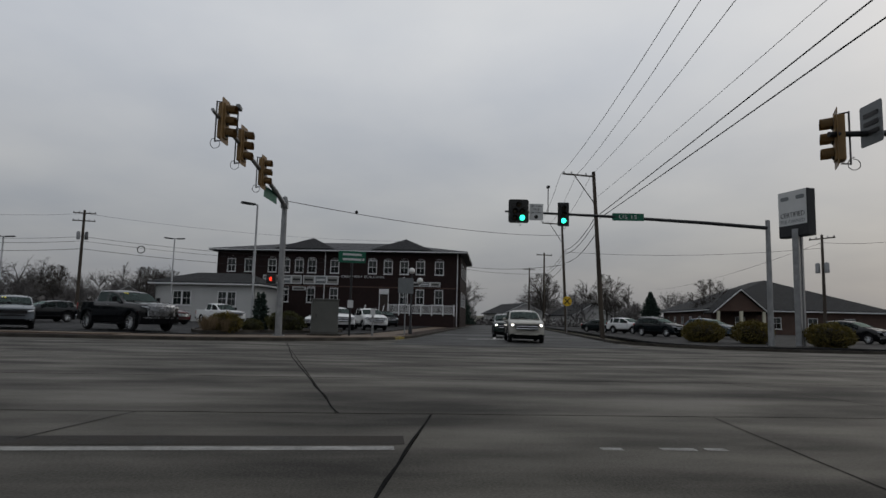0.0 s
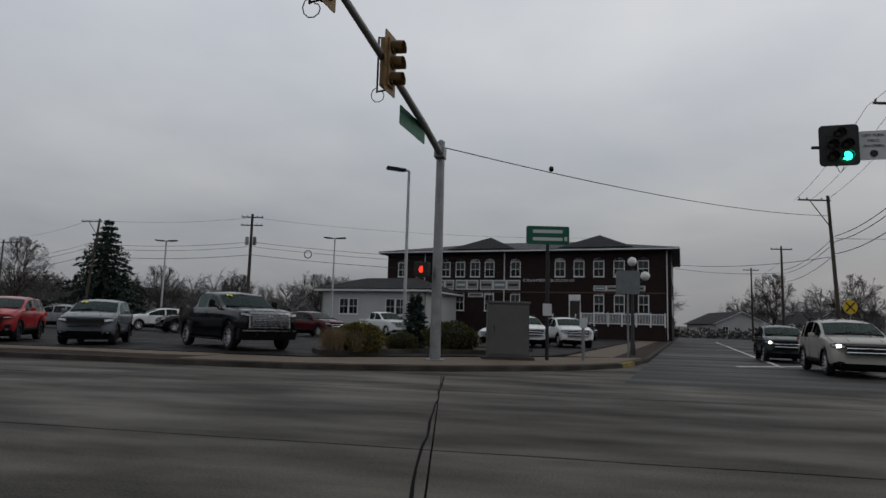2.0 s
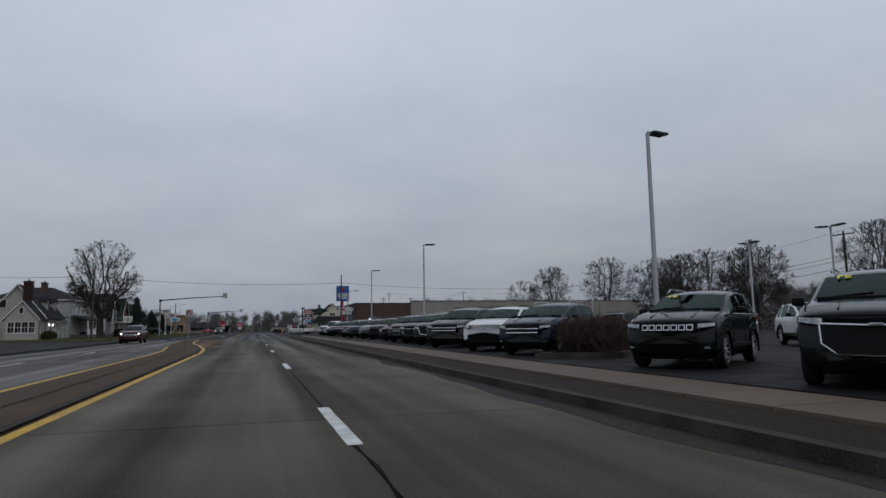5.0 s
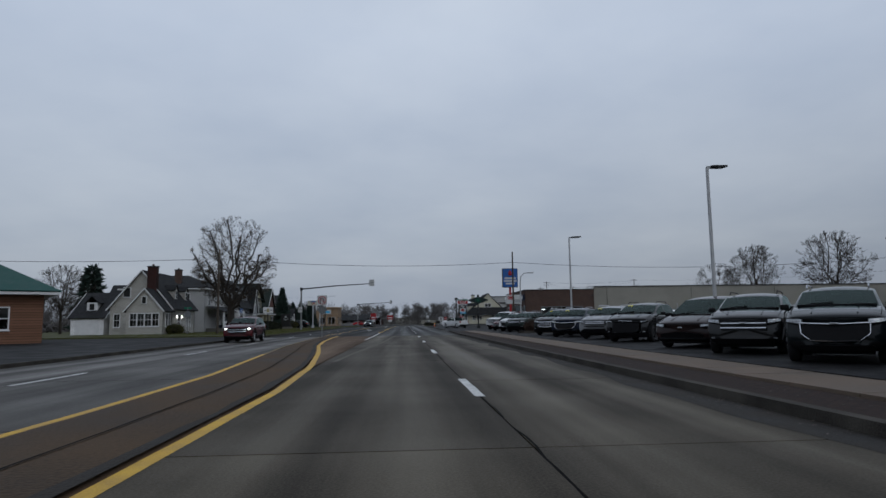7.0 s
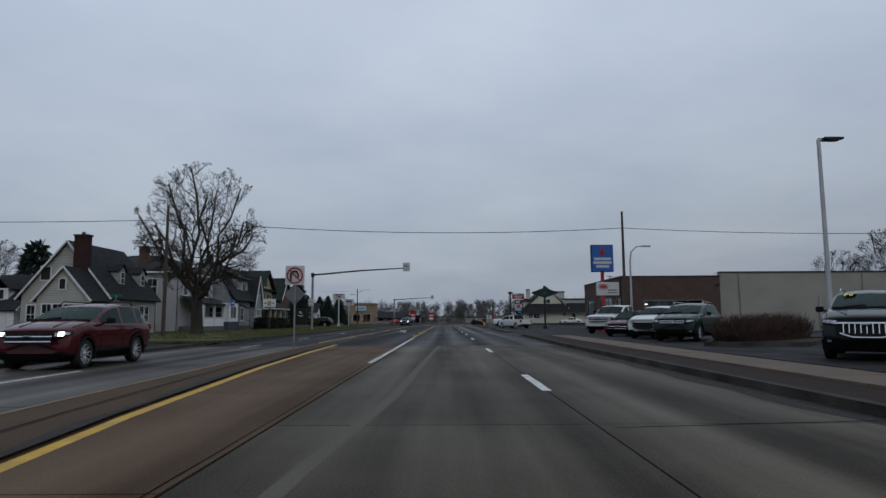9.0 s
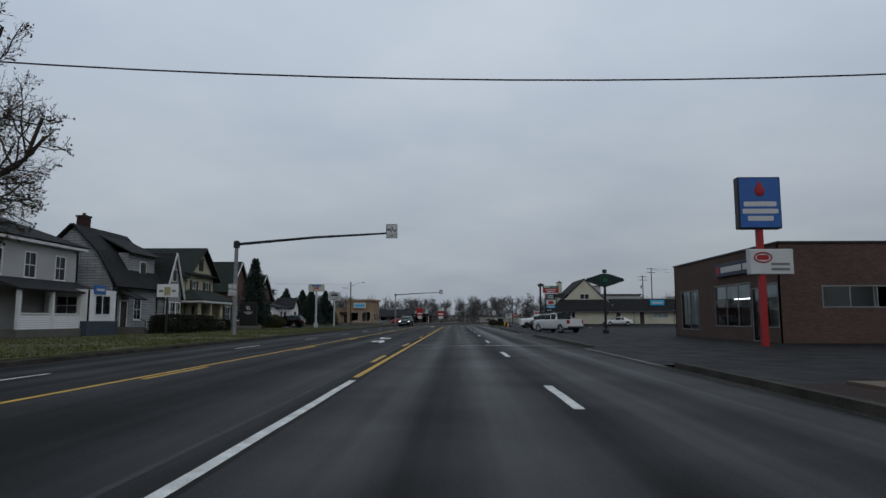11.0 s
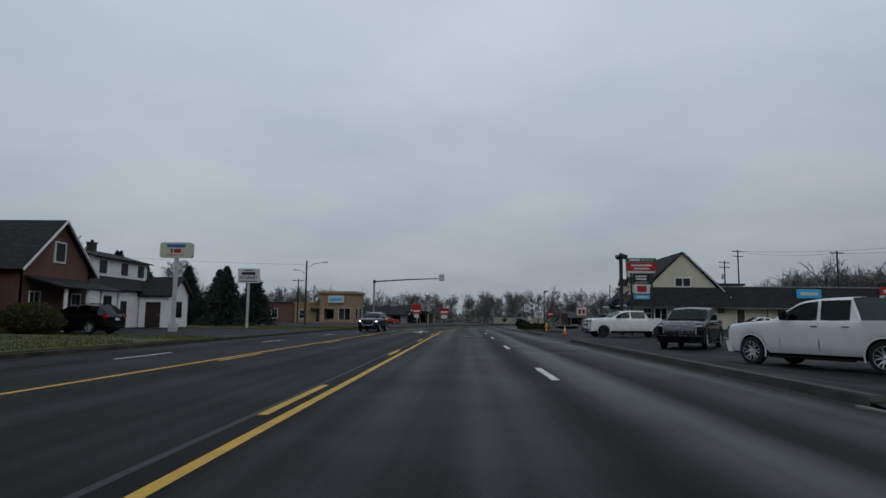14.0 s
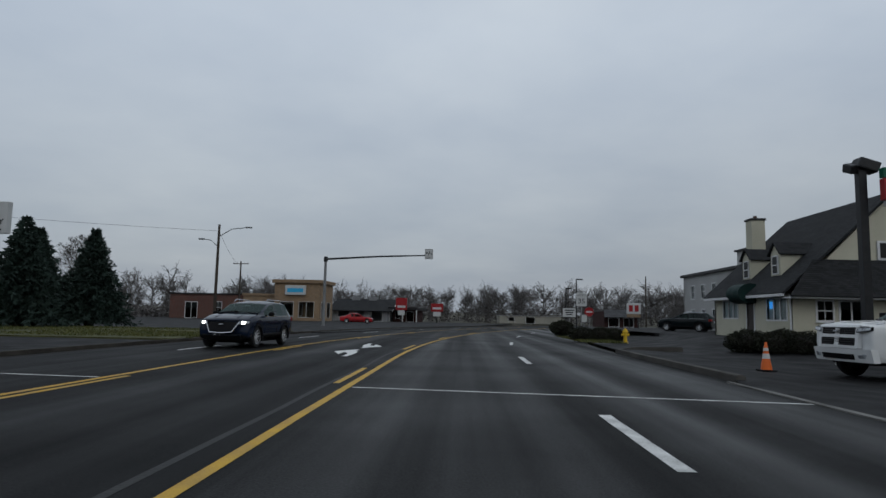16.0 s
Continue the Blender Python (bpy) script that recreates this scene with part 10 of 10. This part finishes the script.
rng = random.Random(7)
street = bare_tree(rng, 13.9, 5.1, 3.4, (12, 9, 7, 6, 4), 0.46, leaves=1, fine=0.008)
plant("street_tree", street, ("trunk", "crown", "foliage"), "bare street tree with a few withered leaves on the lawn", "tree", -19.7, 114.7, 0.1)
bare = [bare_tree(rng, 10.8, sp, 3.6, (10, 8, 7, 5, 4), 0.2, fine=0.011) for sp in (3.8, 4.6, 4.2)]
SP = ("trunk", "crown")
for i, (x, y, s, k) in enumerate(((58, 62, 1.0, 0), (54, 74, 0.9, 1), (60, 80, 1.05, 2), (57, 90, 1.0, 0), (66, 96, 1.15, 1), (62, 104, 1.1, 2), (72, 52, 0.8, 1), (80, 44, 0.75, 0), (64, 22, 0.62, 2), (70, 27, 0.7, 0),
                                  (74, -58, 0.8, 1), (98, -50, 1.0, 2), (86, -34, 0.9, 0), (44, 250, 0.6, 0), (-46, 128, 0.9, 1), (-44, 172, 0.8, 0), (-44, 206, 1.0, 2), (-55, 200, 1.0, 1), (-60, 270, 1.2, 0), (-72, 110, 1.1, 2), (75, 118, 1.0, 0), (84, 108, 1.1, 1), (74.5, 183.5, 1.3, 2), (80, 177, 1.62, 0), (92, 168, 1.8, 1), (70, 112, 1.15, 2))):
    plant("bare_tree", bare[k], SP, "leafless grey-brown tree behind the lot" if x > 0 else "leafless grey-brown tree behind the houses", "tree", x, y, 0, i * 67, s, "bare trees")
spruce = [conifer_mesh(rng, 9.0, 7.4, 30, 18, 0.2, 0.85, 0.17, 0.6) for _ in range(2)]
CP = ("trunk", "crown")
big = conifer_mesh(rng, 13.4, 13.5, 17, 15, 0.3, 0.8, 0.22, 0.5)
plant("spruce", big, CP, "tall dark spruce behind the car lot", "conifer tree", 70.5, 60.0, 0, 0, 1.12)
for i, (x, y, s) in enumerate(((-25.2, 214.7, 0.73), (-26.9, 210.2, 0.74), (-32.0, 211.8, 0.76), (-36, 209.5, 0.76), (-40.5, 212, 0.95), (-30, 216, 0.75), (-52, 124, 0.95), (-62, 131, 1.1), (71, 6, 0.72), (108, -22.2, 0.85), (117, -23, 0.75), (96, -58, 0.8), (-66, 96, 1.0))):
    plant("spruce", spruce[i % 2], CP, "dark blue-green spruce on the verge" if y > 200 else "dark spruce in the distance", "conifer tree", x, y, 0.1, i * 51, s, "spruces")
arbor = conifer_mesh(rng, 8.1, 3.7, 40, 14, -0.4, 0.75)
plant("arborvitae", arbor, CP, "narrow dark arborvitae beside the house", "conifer tree", -23.7, 167.1, 0.16)


def bush_mesh(rng, w, d, h, n, mat_, leaf=0.09):
    s = Soup()
    for _ in range(n):
        v = any_way(rng)
        r = rng.uniform(0.72, 1.0) * (1 + 0.18 * noise.noise(v * 2.2))
        p = Vector((v.x * w / 2 * r, v.y * d / 2 * r, h * (0.45 + 0.52 * v.z * r)))
        e = (v + any_way(rng) * 0.8).normalized()
        s.leaf(p, e, any_way(rng), leaf * rng.uniform(0.8, 1.7), leaf * 0.6)
    return s.mesh("foliage", mat_)


def twig_hedge_mesh(rng, w, d, h, n, mat_):
    s = Soup()
    for _ in range(n):
        x, y = rng.uniform(-w / 2, w / 2), rng.uniform(-d / 2, d / 2)
        top = h * (1 - 0.35 * (2 * x / w) ** 4) * rng.uniform(0.7, 1.05)
        p = Vector((x, y, 0))
        q = p + Vector((rng.uniform(-0.25, 0.25), rng.uniform(-0.25, 0.25), top * 0.6))
        s.stick(p, q, 0.012, 0.009)
        for _ in range(4):
            e = q + Vector((rng.uniform(-0.35, 0.35), rng.uniform(-0.35, 0.35), top * rng.uniform(0.05, 0.42)))
            s.stick(q.lerp(p, rng.uniform(0, 0.5)), e, 0.008, 0.004)
    return s.mesh("twig_mass", mat_)


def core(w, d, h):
    """A lumpy dark solid that fills the middle of a shrub or hedge."""
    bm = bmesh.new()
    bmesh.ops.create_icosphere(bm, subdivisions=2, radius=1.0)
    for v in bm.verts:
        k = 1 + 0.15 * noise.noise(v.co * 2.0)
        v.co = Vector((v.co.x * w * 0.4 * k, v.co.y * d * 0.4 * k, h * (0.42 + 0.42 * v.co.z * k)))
    me = bpy.data.meshes.new("core_lump")
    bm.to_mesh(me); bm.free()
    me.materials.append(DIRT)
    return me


yew = bush_mesh(rng, 2.4, 2.0, 1.25, 5200, YEW)
dark_yew = bush_mesh(rng, 2.4, 2.0, 1.25, 5200, surface("dark_yew_leaf", (0.008, 0.01, 0.006), 0.8, 0, 0, 2.5, 25, second=(0.03, 0.032, 0.018)))
gold_yew = bush_mesh(rng, 2.4, 2.0, 1.25, 5200, surface("gold_yew_leaf", (0.04, 0.035, 0.007), 0.75, 0, 0, 2.5, 25, second=(0.15, 0.115, 0.025)))
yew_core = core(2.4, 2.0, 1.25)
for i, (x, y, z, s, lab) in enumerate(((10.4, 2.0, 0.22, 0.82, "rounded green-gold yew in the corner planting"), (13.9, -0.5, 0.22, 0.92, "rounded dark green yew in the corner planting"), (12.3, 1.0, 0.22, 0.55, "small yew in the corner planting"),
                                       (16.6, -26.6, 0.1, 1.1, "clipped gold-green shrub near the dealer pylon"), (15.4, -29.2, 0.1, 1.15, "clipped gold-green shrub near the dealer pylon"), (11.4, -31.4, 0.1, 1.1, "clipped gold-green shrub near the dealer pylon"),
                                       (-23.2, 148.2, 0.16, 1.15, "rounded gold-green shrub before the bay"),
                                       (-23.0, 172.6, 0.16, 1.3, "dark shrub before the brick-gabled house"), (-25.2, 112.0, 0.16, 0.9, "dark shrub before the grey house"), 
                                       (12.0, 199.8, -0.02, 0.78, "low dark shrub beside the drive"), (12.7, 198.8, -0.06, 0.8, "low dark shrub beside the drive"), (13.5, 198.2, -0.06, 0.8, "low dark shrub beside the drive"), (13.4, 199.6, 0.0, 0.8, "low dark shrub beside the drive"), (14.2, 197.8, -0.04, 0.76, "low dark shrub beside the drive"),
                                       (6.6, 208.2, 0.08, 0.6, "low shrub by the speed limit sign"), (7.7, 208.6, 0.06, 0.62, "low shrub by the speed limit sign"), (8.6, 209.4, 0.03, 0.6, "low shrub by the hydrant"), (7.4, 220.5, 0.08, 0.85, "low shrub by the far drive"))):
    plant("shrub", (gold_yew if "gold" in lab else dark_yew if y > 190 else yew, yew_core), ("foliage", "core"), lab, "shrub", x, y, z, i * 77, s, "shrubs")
def clipped_mesh(rng, w, d, h, n, mat_):
    """A clipped evergreen hedge with flat sides and rounded shoulders."""
    s = Soup()
    for _ in range(n):
        v = any_way(rng)
        k = max(abs(v.x), abs(v.y), abs(v.z)) ** 0.8 * rng.uniform(0.92, 1.06)
        v = v / k
        p = Vector((v.x * w / 2, v.y * d / 2, h * (0.5 + 0.5 * v.z)))
        s.leaf(p, (v + any_way(rng)).normalized(), any_way(rng), 0.13 * rng.uniform(0.8, 1.5), 0.07)
    return s.mesh("foliage", mat_)


STRAW = surface("straw_grass", (0.12, 0.085, 0.05), 0.85, 0, 0, 2, 20, second=(0.24, 0.18, 0.11))
tuft = Soup()
for _ in range(900):
    d = (any_way(rng, 0.9) * 0.55 + Vector((0, 0, 1))).normalized()
    tuft.leaf(Vector((rng.gauss(0, 0.12), rng.gauss(0, 0.12), 0)), d, any_way(rng), rng.uniform(0.45, 0.95), 0.022)
tuft = tuft.mesh("foliage", STRAW)
for x, y, rz, sc in ((9.2, 2.5, 0, 0.95), (9.7, 1.9, 70, 0.8)):
    plant("ornamental_grass", (tuft,), ("foliage",), "withered straw-coloured ornamental grass at the bed's edge", "grass", x, y, 0.28, rz, sc, "straw grass tufts")


DARK_LEAF = surface("dark_hedge_leaf", (0.006, 0.009, 0.005), 0.8, 0, 0, 2.5, 25, second=(0.02, 0.025, 0.012))
clipped = clipped_mesh(rng, 1.7, 4.6, 1.3, 9000, DARK_LEAF)
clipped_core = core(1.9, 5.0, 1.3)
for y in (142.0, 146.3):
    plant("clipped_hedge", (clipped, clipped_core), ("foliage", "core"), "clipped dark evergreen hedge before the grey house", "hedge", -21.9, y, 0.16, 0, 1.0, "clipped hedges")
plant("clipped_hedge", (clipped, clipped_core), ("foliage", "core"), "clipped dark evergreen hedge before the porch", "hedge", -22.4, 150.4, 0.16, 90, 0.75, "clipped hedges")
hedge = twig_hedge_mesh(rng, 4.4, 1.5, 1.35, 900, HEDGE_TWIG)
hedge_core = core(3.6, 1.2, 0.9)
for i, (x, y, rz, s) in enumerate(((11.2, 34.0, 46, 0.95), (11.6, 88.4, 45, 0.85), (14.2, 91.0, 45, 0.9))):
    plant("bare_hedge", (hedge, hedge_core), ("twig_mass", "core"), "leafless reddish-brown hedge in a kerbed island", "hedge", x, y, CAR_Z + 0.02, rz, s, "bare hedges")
mulch_tree = conifer_mesh(rng, 3.2, 1.3, 22, 9, 0.1, 0.5)
plant("young_spruce", mulch_tree, CP, "narrow dark young conifer in the corner planting", "conifer tree", 14.3, 1.0, 0.2, 0, 0.66)
plant("spruce", mulch_tree, CP, "dark spruce standing behind the grey house", "conifer tree", -43.5, 131.0, 0.1, 40, 2.9)

# kerbed islands
MULCH = surface("dark_mulch", (0.015, 0.011, 0.008), 0.95, 0, 0, 3, 30, 0.7, second=(0.045, 0.032, 0.022))
for outline, lab in (([(8.7, 2.6), (12.0, 0.6), (13.2, -2.3), (17.0, -3.4), (17.4, 3.4), (13.5, 4.4), (10.0, 3.4)], "kerbed corner bed with dark mulch"), ([(8.5, 32.7), (10.6, 31.9), (13.9, 35.2), (12.4, 36.4)], "kerbed island with dark mulch"), ([(9.3, 86.6), (12.6, 86.2), (17.0, 91.5), (14.8, 93.2), (11.0, 90.0)], "kerbed island with dark mulch")):
    t = thing("planting_bed", lab, "planting bed", kind="structure")
    part("soil", prism(bmesh.new(), outline, CAR_Z - 0.02, 0.3), MULCH, t)
    closed = outline + [outline[0], outline[1]]
    bm = bmesh.new()
    for a, b in zip(closed, closed[1:-1]):
        a, b = Vector(a), Vector(b)
        n = (b - a).normalized()
        s = Vector((n.y, -n.x)) * 0.08
        prism(bm, [(a - s - n * 0.08)[:], (b - s + n * 0.08)[:], (b + s + n * 0.08)[:], (a + s - n * 0.08)[:]], CAR_Z - 0.02, 0.35)
    part("kerb_edge", bm, KERB, t)


# turf: tufts of blades on the lawns nearest the road
def turf(name, x0, x1, y0, y1, n, z, label, h=0.07):
    s = Soup()
    r = random.Random(hash(round(y0 * 7)) % 1000)
    for _ in range(n):
        p = Vector((x1 - (x1 - x0) * r.random() ** 1.6, r.uniform(y0, y1), z))
        if noise.noise((p.x * 0.3, p.y * 0.3, 0)) < -0.25:
            continue
        s.leaf(p, (any_way(r, 0.9) + Vector((0, 0, 1.0))).normalized(), any_way(r), h * r.uniform(0.7, 1.8), 0.05)
    ob = new(name, s.mesh(name, BLADE))
    return tagged(ob, label, "grass", kind="stuff")


turf("grass", -30, -12.1, 98, 170, 30000, 0.16, "thin tufts of winter grass on the lawns")
turf("grass", -26, -11.2, 198.5, 213, 12000, 0.12, "thin tufts of winter grass on the verge")
turf("grass", 5.9, 8.0, 204, 214, 2500, 0.1, "tufts of grass round the speed limit sign")


# twig colour made paler than TWIG: distance haze put into the base colour
HAZED_TWIG = surface("hazed_twig_grey", (0.07, 0.066, 0.065), 0.9, 0, 0, 0.1, 4, second=(0.115, 0.108, 0.106))


# far woods round the horizon: bare grey-brown trees and some dark conifers, in one object
def far_woods():
    r = random.Random(21)
    base = []
    for k in range(5):
        s = Soup()
        s.stick(Vector((0, 0, 0)), Vector((0, 0, 0.6)), 0.02, 0.01, 4)
        wide, low = r.uniform(0.24, 0.36), r.uniform(0.2, 0.34)
        for _ in range(26):
            v = any_way(r)
            q = Vector((v.x * wide, v.y * wide, (1 + low) / 2 + v.z * (1 - low) / 2)) * 1.0
            p = Vector((0, 0, min(0.6, max(0.12, q.z - r.uniform(0.15, 0.35)))))
            q = p.lerp(q, r.uniform(0.7, 0.9))
            s.stick(p, q, 0.009, 0.004)
            for _ in range(6):
                e = q.lerp(p, r.uniform(0, 0.6))
                w = e + (v * 0.6 + any_way(r) + Vector((0, 0, 0.3))).normalized() * r.uniform(0.08, 0.17)
                s.stick(e, w, 0.004, 0.002)
                for _ in range(2):
                    s.stick(w.lerp(e, r.random() * 0.7), w + any_way(r, 0.6) * r.uniform(0.04, 0.09), 0.003, 0.0015)
        base.append((np.array([tuple(p) for p in s.v]), np.array(s.f)))
    verts, faces, off = [], [], 0

    def place(x, y, z, h):
        nonlocal off
        v, f = base[r.randrange(5)]
        a = r.uniform(0, 6.283)
        c, sn = math.cos(a), math.sin(a)
        w = h * r.uniform(0.8, 1.25)
        p = np.stack([(v[:, 0] * c - v[:, 1] * sn) * w + x, (v[:, 0] * sn + v[:, 1] * c) * w + y, v[:, 2] * h + z], 1)
        verts.append(p); faces.append(f + off); off += len(p)

    for _ in range(190):                         # behind the car lot
        place(r.uniform(92, 150), r.uniform(30, 150), 0, r.uniform(6, 11))
    for _ in range(90):                          # low belt at the lot's back
        place(r.uniform(76, 96), r.uniform(28, 118), 0, r.uniform(4.5, 7))
    for _ in range(210):                         # behind the shops
        x = r.uniform(34, 175)
        place(x, r.uniform(250, 300), 0, r.uniform(9.5, 13.5) * (0.62 if x < 62 else 1.0))
    for _ in range(200):                         # end of the road
        place(r.uniform(-90, 110), r.uniform(335, 410), 0, r.uniform(7.5, 12))
    for _ in range(70):                          # behind the houses
        place(r.uniform(-110, -62), r.uniform(70, 330), 0, r.uniform(7, 12))
    for _ in range(110):                         # end of the side street
        x = r.uniform(120, 260)
        y = side_north(x) + r.uniform(-70, 50)
        if abs(y - side_north(x) + 6) > 9:
            place(x, y, 0, r.uniform(7, 13))
    me = bpy.data.meshes.new("far_woods")
    me.from_pydata(np.concatenate(verts).tolist(), [], np.concatenate(faces).tolist())
    me.materials.append(HAZED_TWIG)
    return tagged(new("far_woods", me), "bare grey-brown winter woods in the distance", "woods", kind="stuff")


far_woods()


def scrub():
    """Low brush under the far woods, its twig colour lightened for haze too."""
    r = random.Random(5)
    s = Soup()
    spans = [((90, 34), (92, 150), 1.6), ((60, 60), (86, 66), 1.2), ((67, 58), (72, 130), 3.0), ((66, 22), (68, 48), 2.6), ((30, 246), (130, 240), 2.2), ((-90, 334), (110, 336), 3.0), ((-64, 60), (-62, 330), 1.8), ((120, -80), (118, 20), 1.6)]
    for a, b, h in spans:
        a, b = Vector(a), Vector(b)
        for _ in range(int((b - a).length * 34)):
            p = a.lerp(b, r.random())
            p = Vector((p.x + r.uniform(-2.5, 2.5), p.y + r.uniform(-2.5, 2.5), r.random() ** 1.5 * h))
            s.leaf(p, any_way(r, 0.8), any_way(r), r.uniform(0.5, 1.1), 0.4)
    return tagged(new("brush", s.mesh("brush", HAZED_TWIG)), "low brown brush under the far woods", "brush", kind="stuff")


scrub()


def gutter_leaves():
    """Wet fallen leaves and twigs caught along the kerbs."""
    r = random.Random(31)
    s = Soup()
    for _ in range(2200):
        y = r.uniform(5, 112)
        p = Vector((kerb_right(y) - abs(r.gauss(0.05, 0.28)), y, 0.008 + 0.01 * r.random()))
        a = r.uniform(0, 6.283)
        s.leaf(p, Vector((math.cos(a), math.sin(a), r.uniform(0, 0.3))), Vector((0, 0, 1)), r.uniform(0.02, 0.06), r.uniform(0.012, 0.035))
    for _ in range(700):
        p = Vector((r.uniform(5.4, 7.2), r.uniform(5, 104), 0.155))
        a = r.uniform(0, 6.283)
        s.leaf(p, Vector((math.cos(a), math.sin(a), 0.1)), Vector((0, 0, 1)), r.uniform(0.02, 0.05), r.uniform(0.012, 0.03))
    return tagged(new("gutter_leaves", s.mesh("gutter_leaves", WET_LEAF)), "wet brown fallen leaves along the kerb", "fallen leaves", kind="stuff")


WET_LEAF = surface("wet_leaf", (0.02, 0.013, 0.008), 0.5, 0, 0, 2, 30, second=(0.07, 0.045, 0.025))
gutter_leaves()


# ---------------------------------------------------------------- concrete slabs of the road, piece by piece
def slabs(name, label, columns, rows, material, gap=0.012):
    base = thing(name, label, "road", kind="structure")
    for y0, y1 in zip(rows, rows[1:]):
        for f, g in zip(columns, columns[1:]):
            bm = bmesh.new()
            a = [(f(y0) + gap, y0 + gap), (g(y0) - gap, y0 + gap), (g(y1) - gap, y1 - gap), (f(y1) + gap, y1 - gap)]
            prism(bm, a, -0.014, 0.0 + 0.003 * random.random())
            part("slab", bm, material, base)
    return base


def at(x):
    return lambda y: x


slabs("concrete_road", "grey worn concrete road slabs with dark joints", [lambda y: max(-1.85, yellow_right(y)) if y > 50 else yellow_right(y), lane_right, kerb_right], [10.95 + 6.7 * k for k in range(12)] + [93], CONCRETE)
slabs("tan_road_slabs", "tan concrete slabs beside the narrowing median", [yellow_right, at(-1.87)], steps(56.2, 93, 6.13), CONCRETE_TAN)
slabs("concrete_road_opposite", "grey worn concrete slabs of the opposite lanes", [kerb_left, lane_left, yellow_left], steps(26, 93, 6.7), CONCRETE_WET)
slabs("turn_lane_slabs", "tan concrete slabs under the median", [yellow_left, yellow_right], steps(26, 93, 13.4), CONCRETE_TAN)
def joint_y(c, x, right):
    return c + 0.175 * x if right > -14.0 else c - 3.75 - 0.18 * (x + 14.87)


slanted = thing("junction_slabs", "grey worn concrete slabs of the junction", "road", kind="structure")
cols, cuts = [-24, -19.4, -14.87, -10.37, -3.85, 1.85, 5.2], [-52, -42, -32, -22, -11.0, -2.7, 4.06]
for x0, x1 in zip(cols, cols[1:]):
    for k in range(len(cuts)):
        # west of the third joint the cross joints slant the other way
        lo = [joint_y(cuts[k], x, x1) if k else -52.0 for x in (x0, x1)]
        hi = [joint_y(cuts[k + 1], x, x1) if k + 1 < len(cuts) else 10.95 for x in (x0, x1)]
        a = [(x0 + 0.01, lo[0] + 0.01), (x1 - 0.01, lo[1] + 0.01), (x1 - 0.01, hi[1] - 0.01), (x0 + 0.01, hi[0] - 0.01)]
        part("slab", prism(bmesh.new(), a, -0.014, 0.003 * random.random()), CONCRETE_CROSS, slanted)
slabs("junction_slabs_north", "grey worn concrete slabs north of the junction", [at(-10.8), at(-7.3), at(-3.75), at(-1.65)], steps(10.95, 26, 5.6), CONCRETE)
slabs("west_street_slabs", "grey concrete slabs of the west street", [at(-50), at(-41), at(-32.5), at(-24)], steps(-24, 6, 5), CONCRETE_CROSS)

walk_base = thing("sidewalk", "tan concrete sidewalk slabs along the car lot", "sidewalk", kind="structure")
for y0 in steps(5.5, 104, 1.52)[:-1]:
    bm = bmesh.new()
    x = kerb_right(y0) + 1.22
    prism(bm, [(x, y0 + 0.008), (7.9, y0 + 0.008), (7.9, y0 + 1.5), (x, y0 + 1.5)], 0.0, 0.182 + 0.004 * random.random())
    part("sidewalk_slab", bm, SIDEWALK, walk_base)
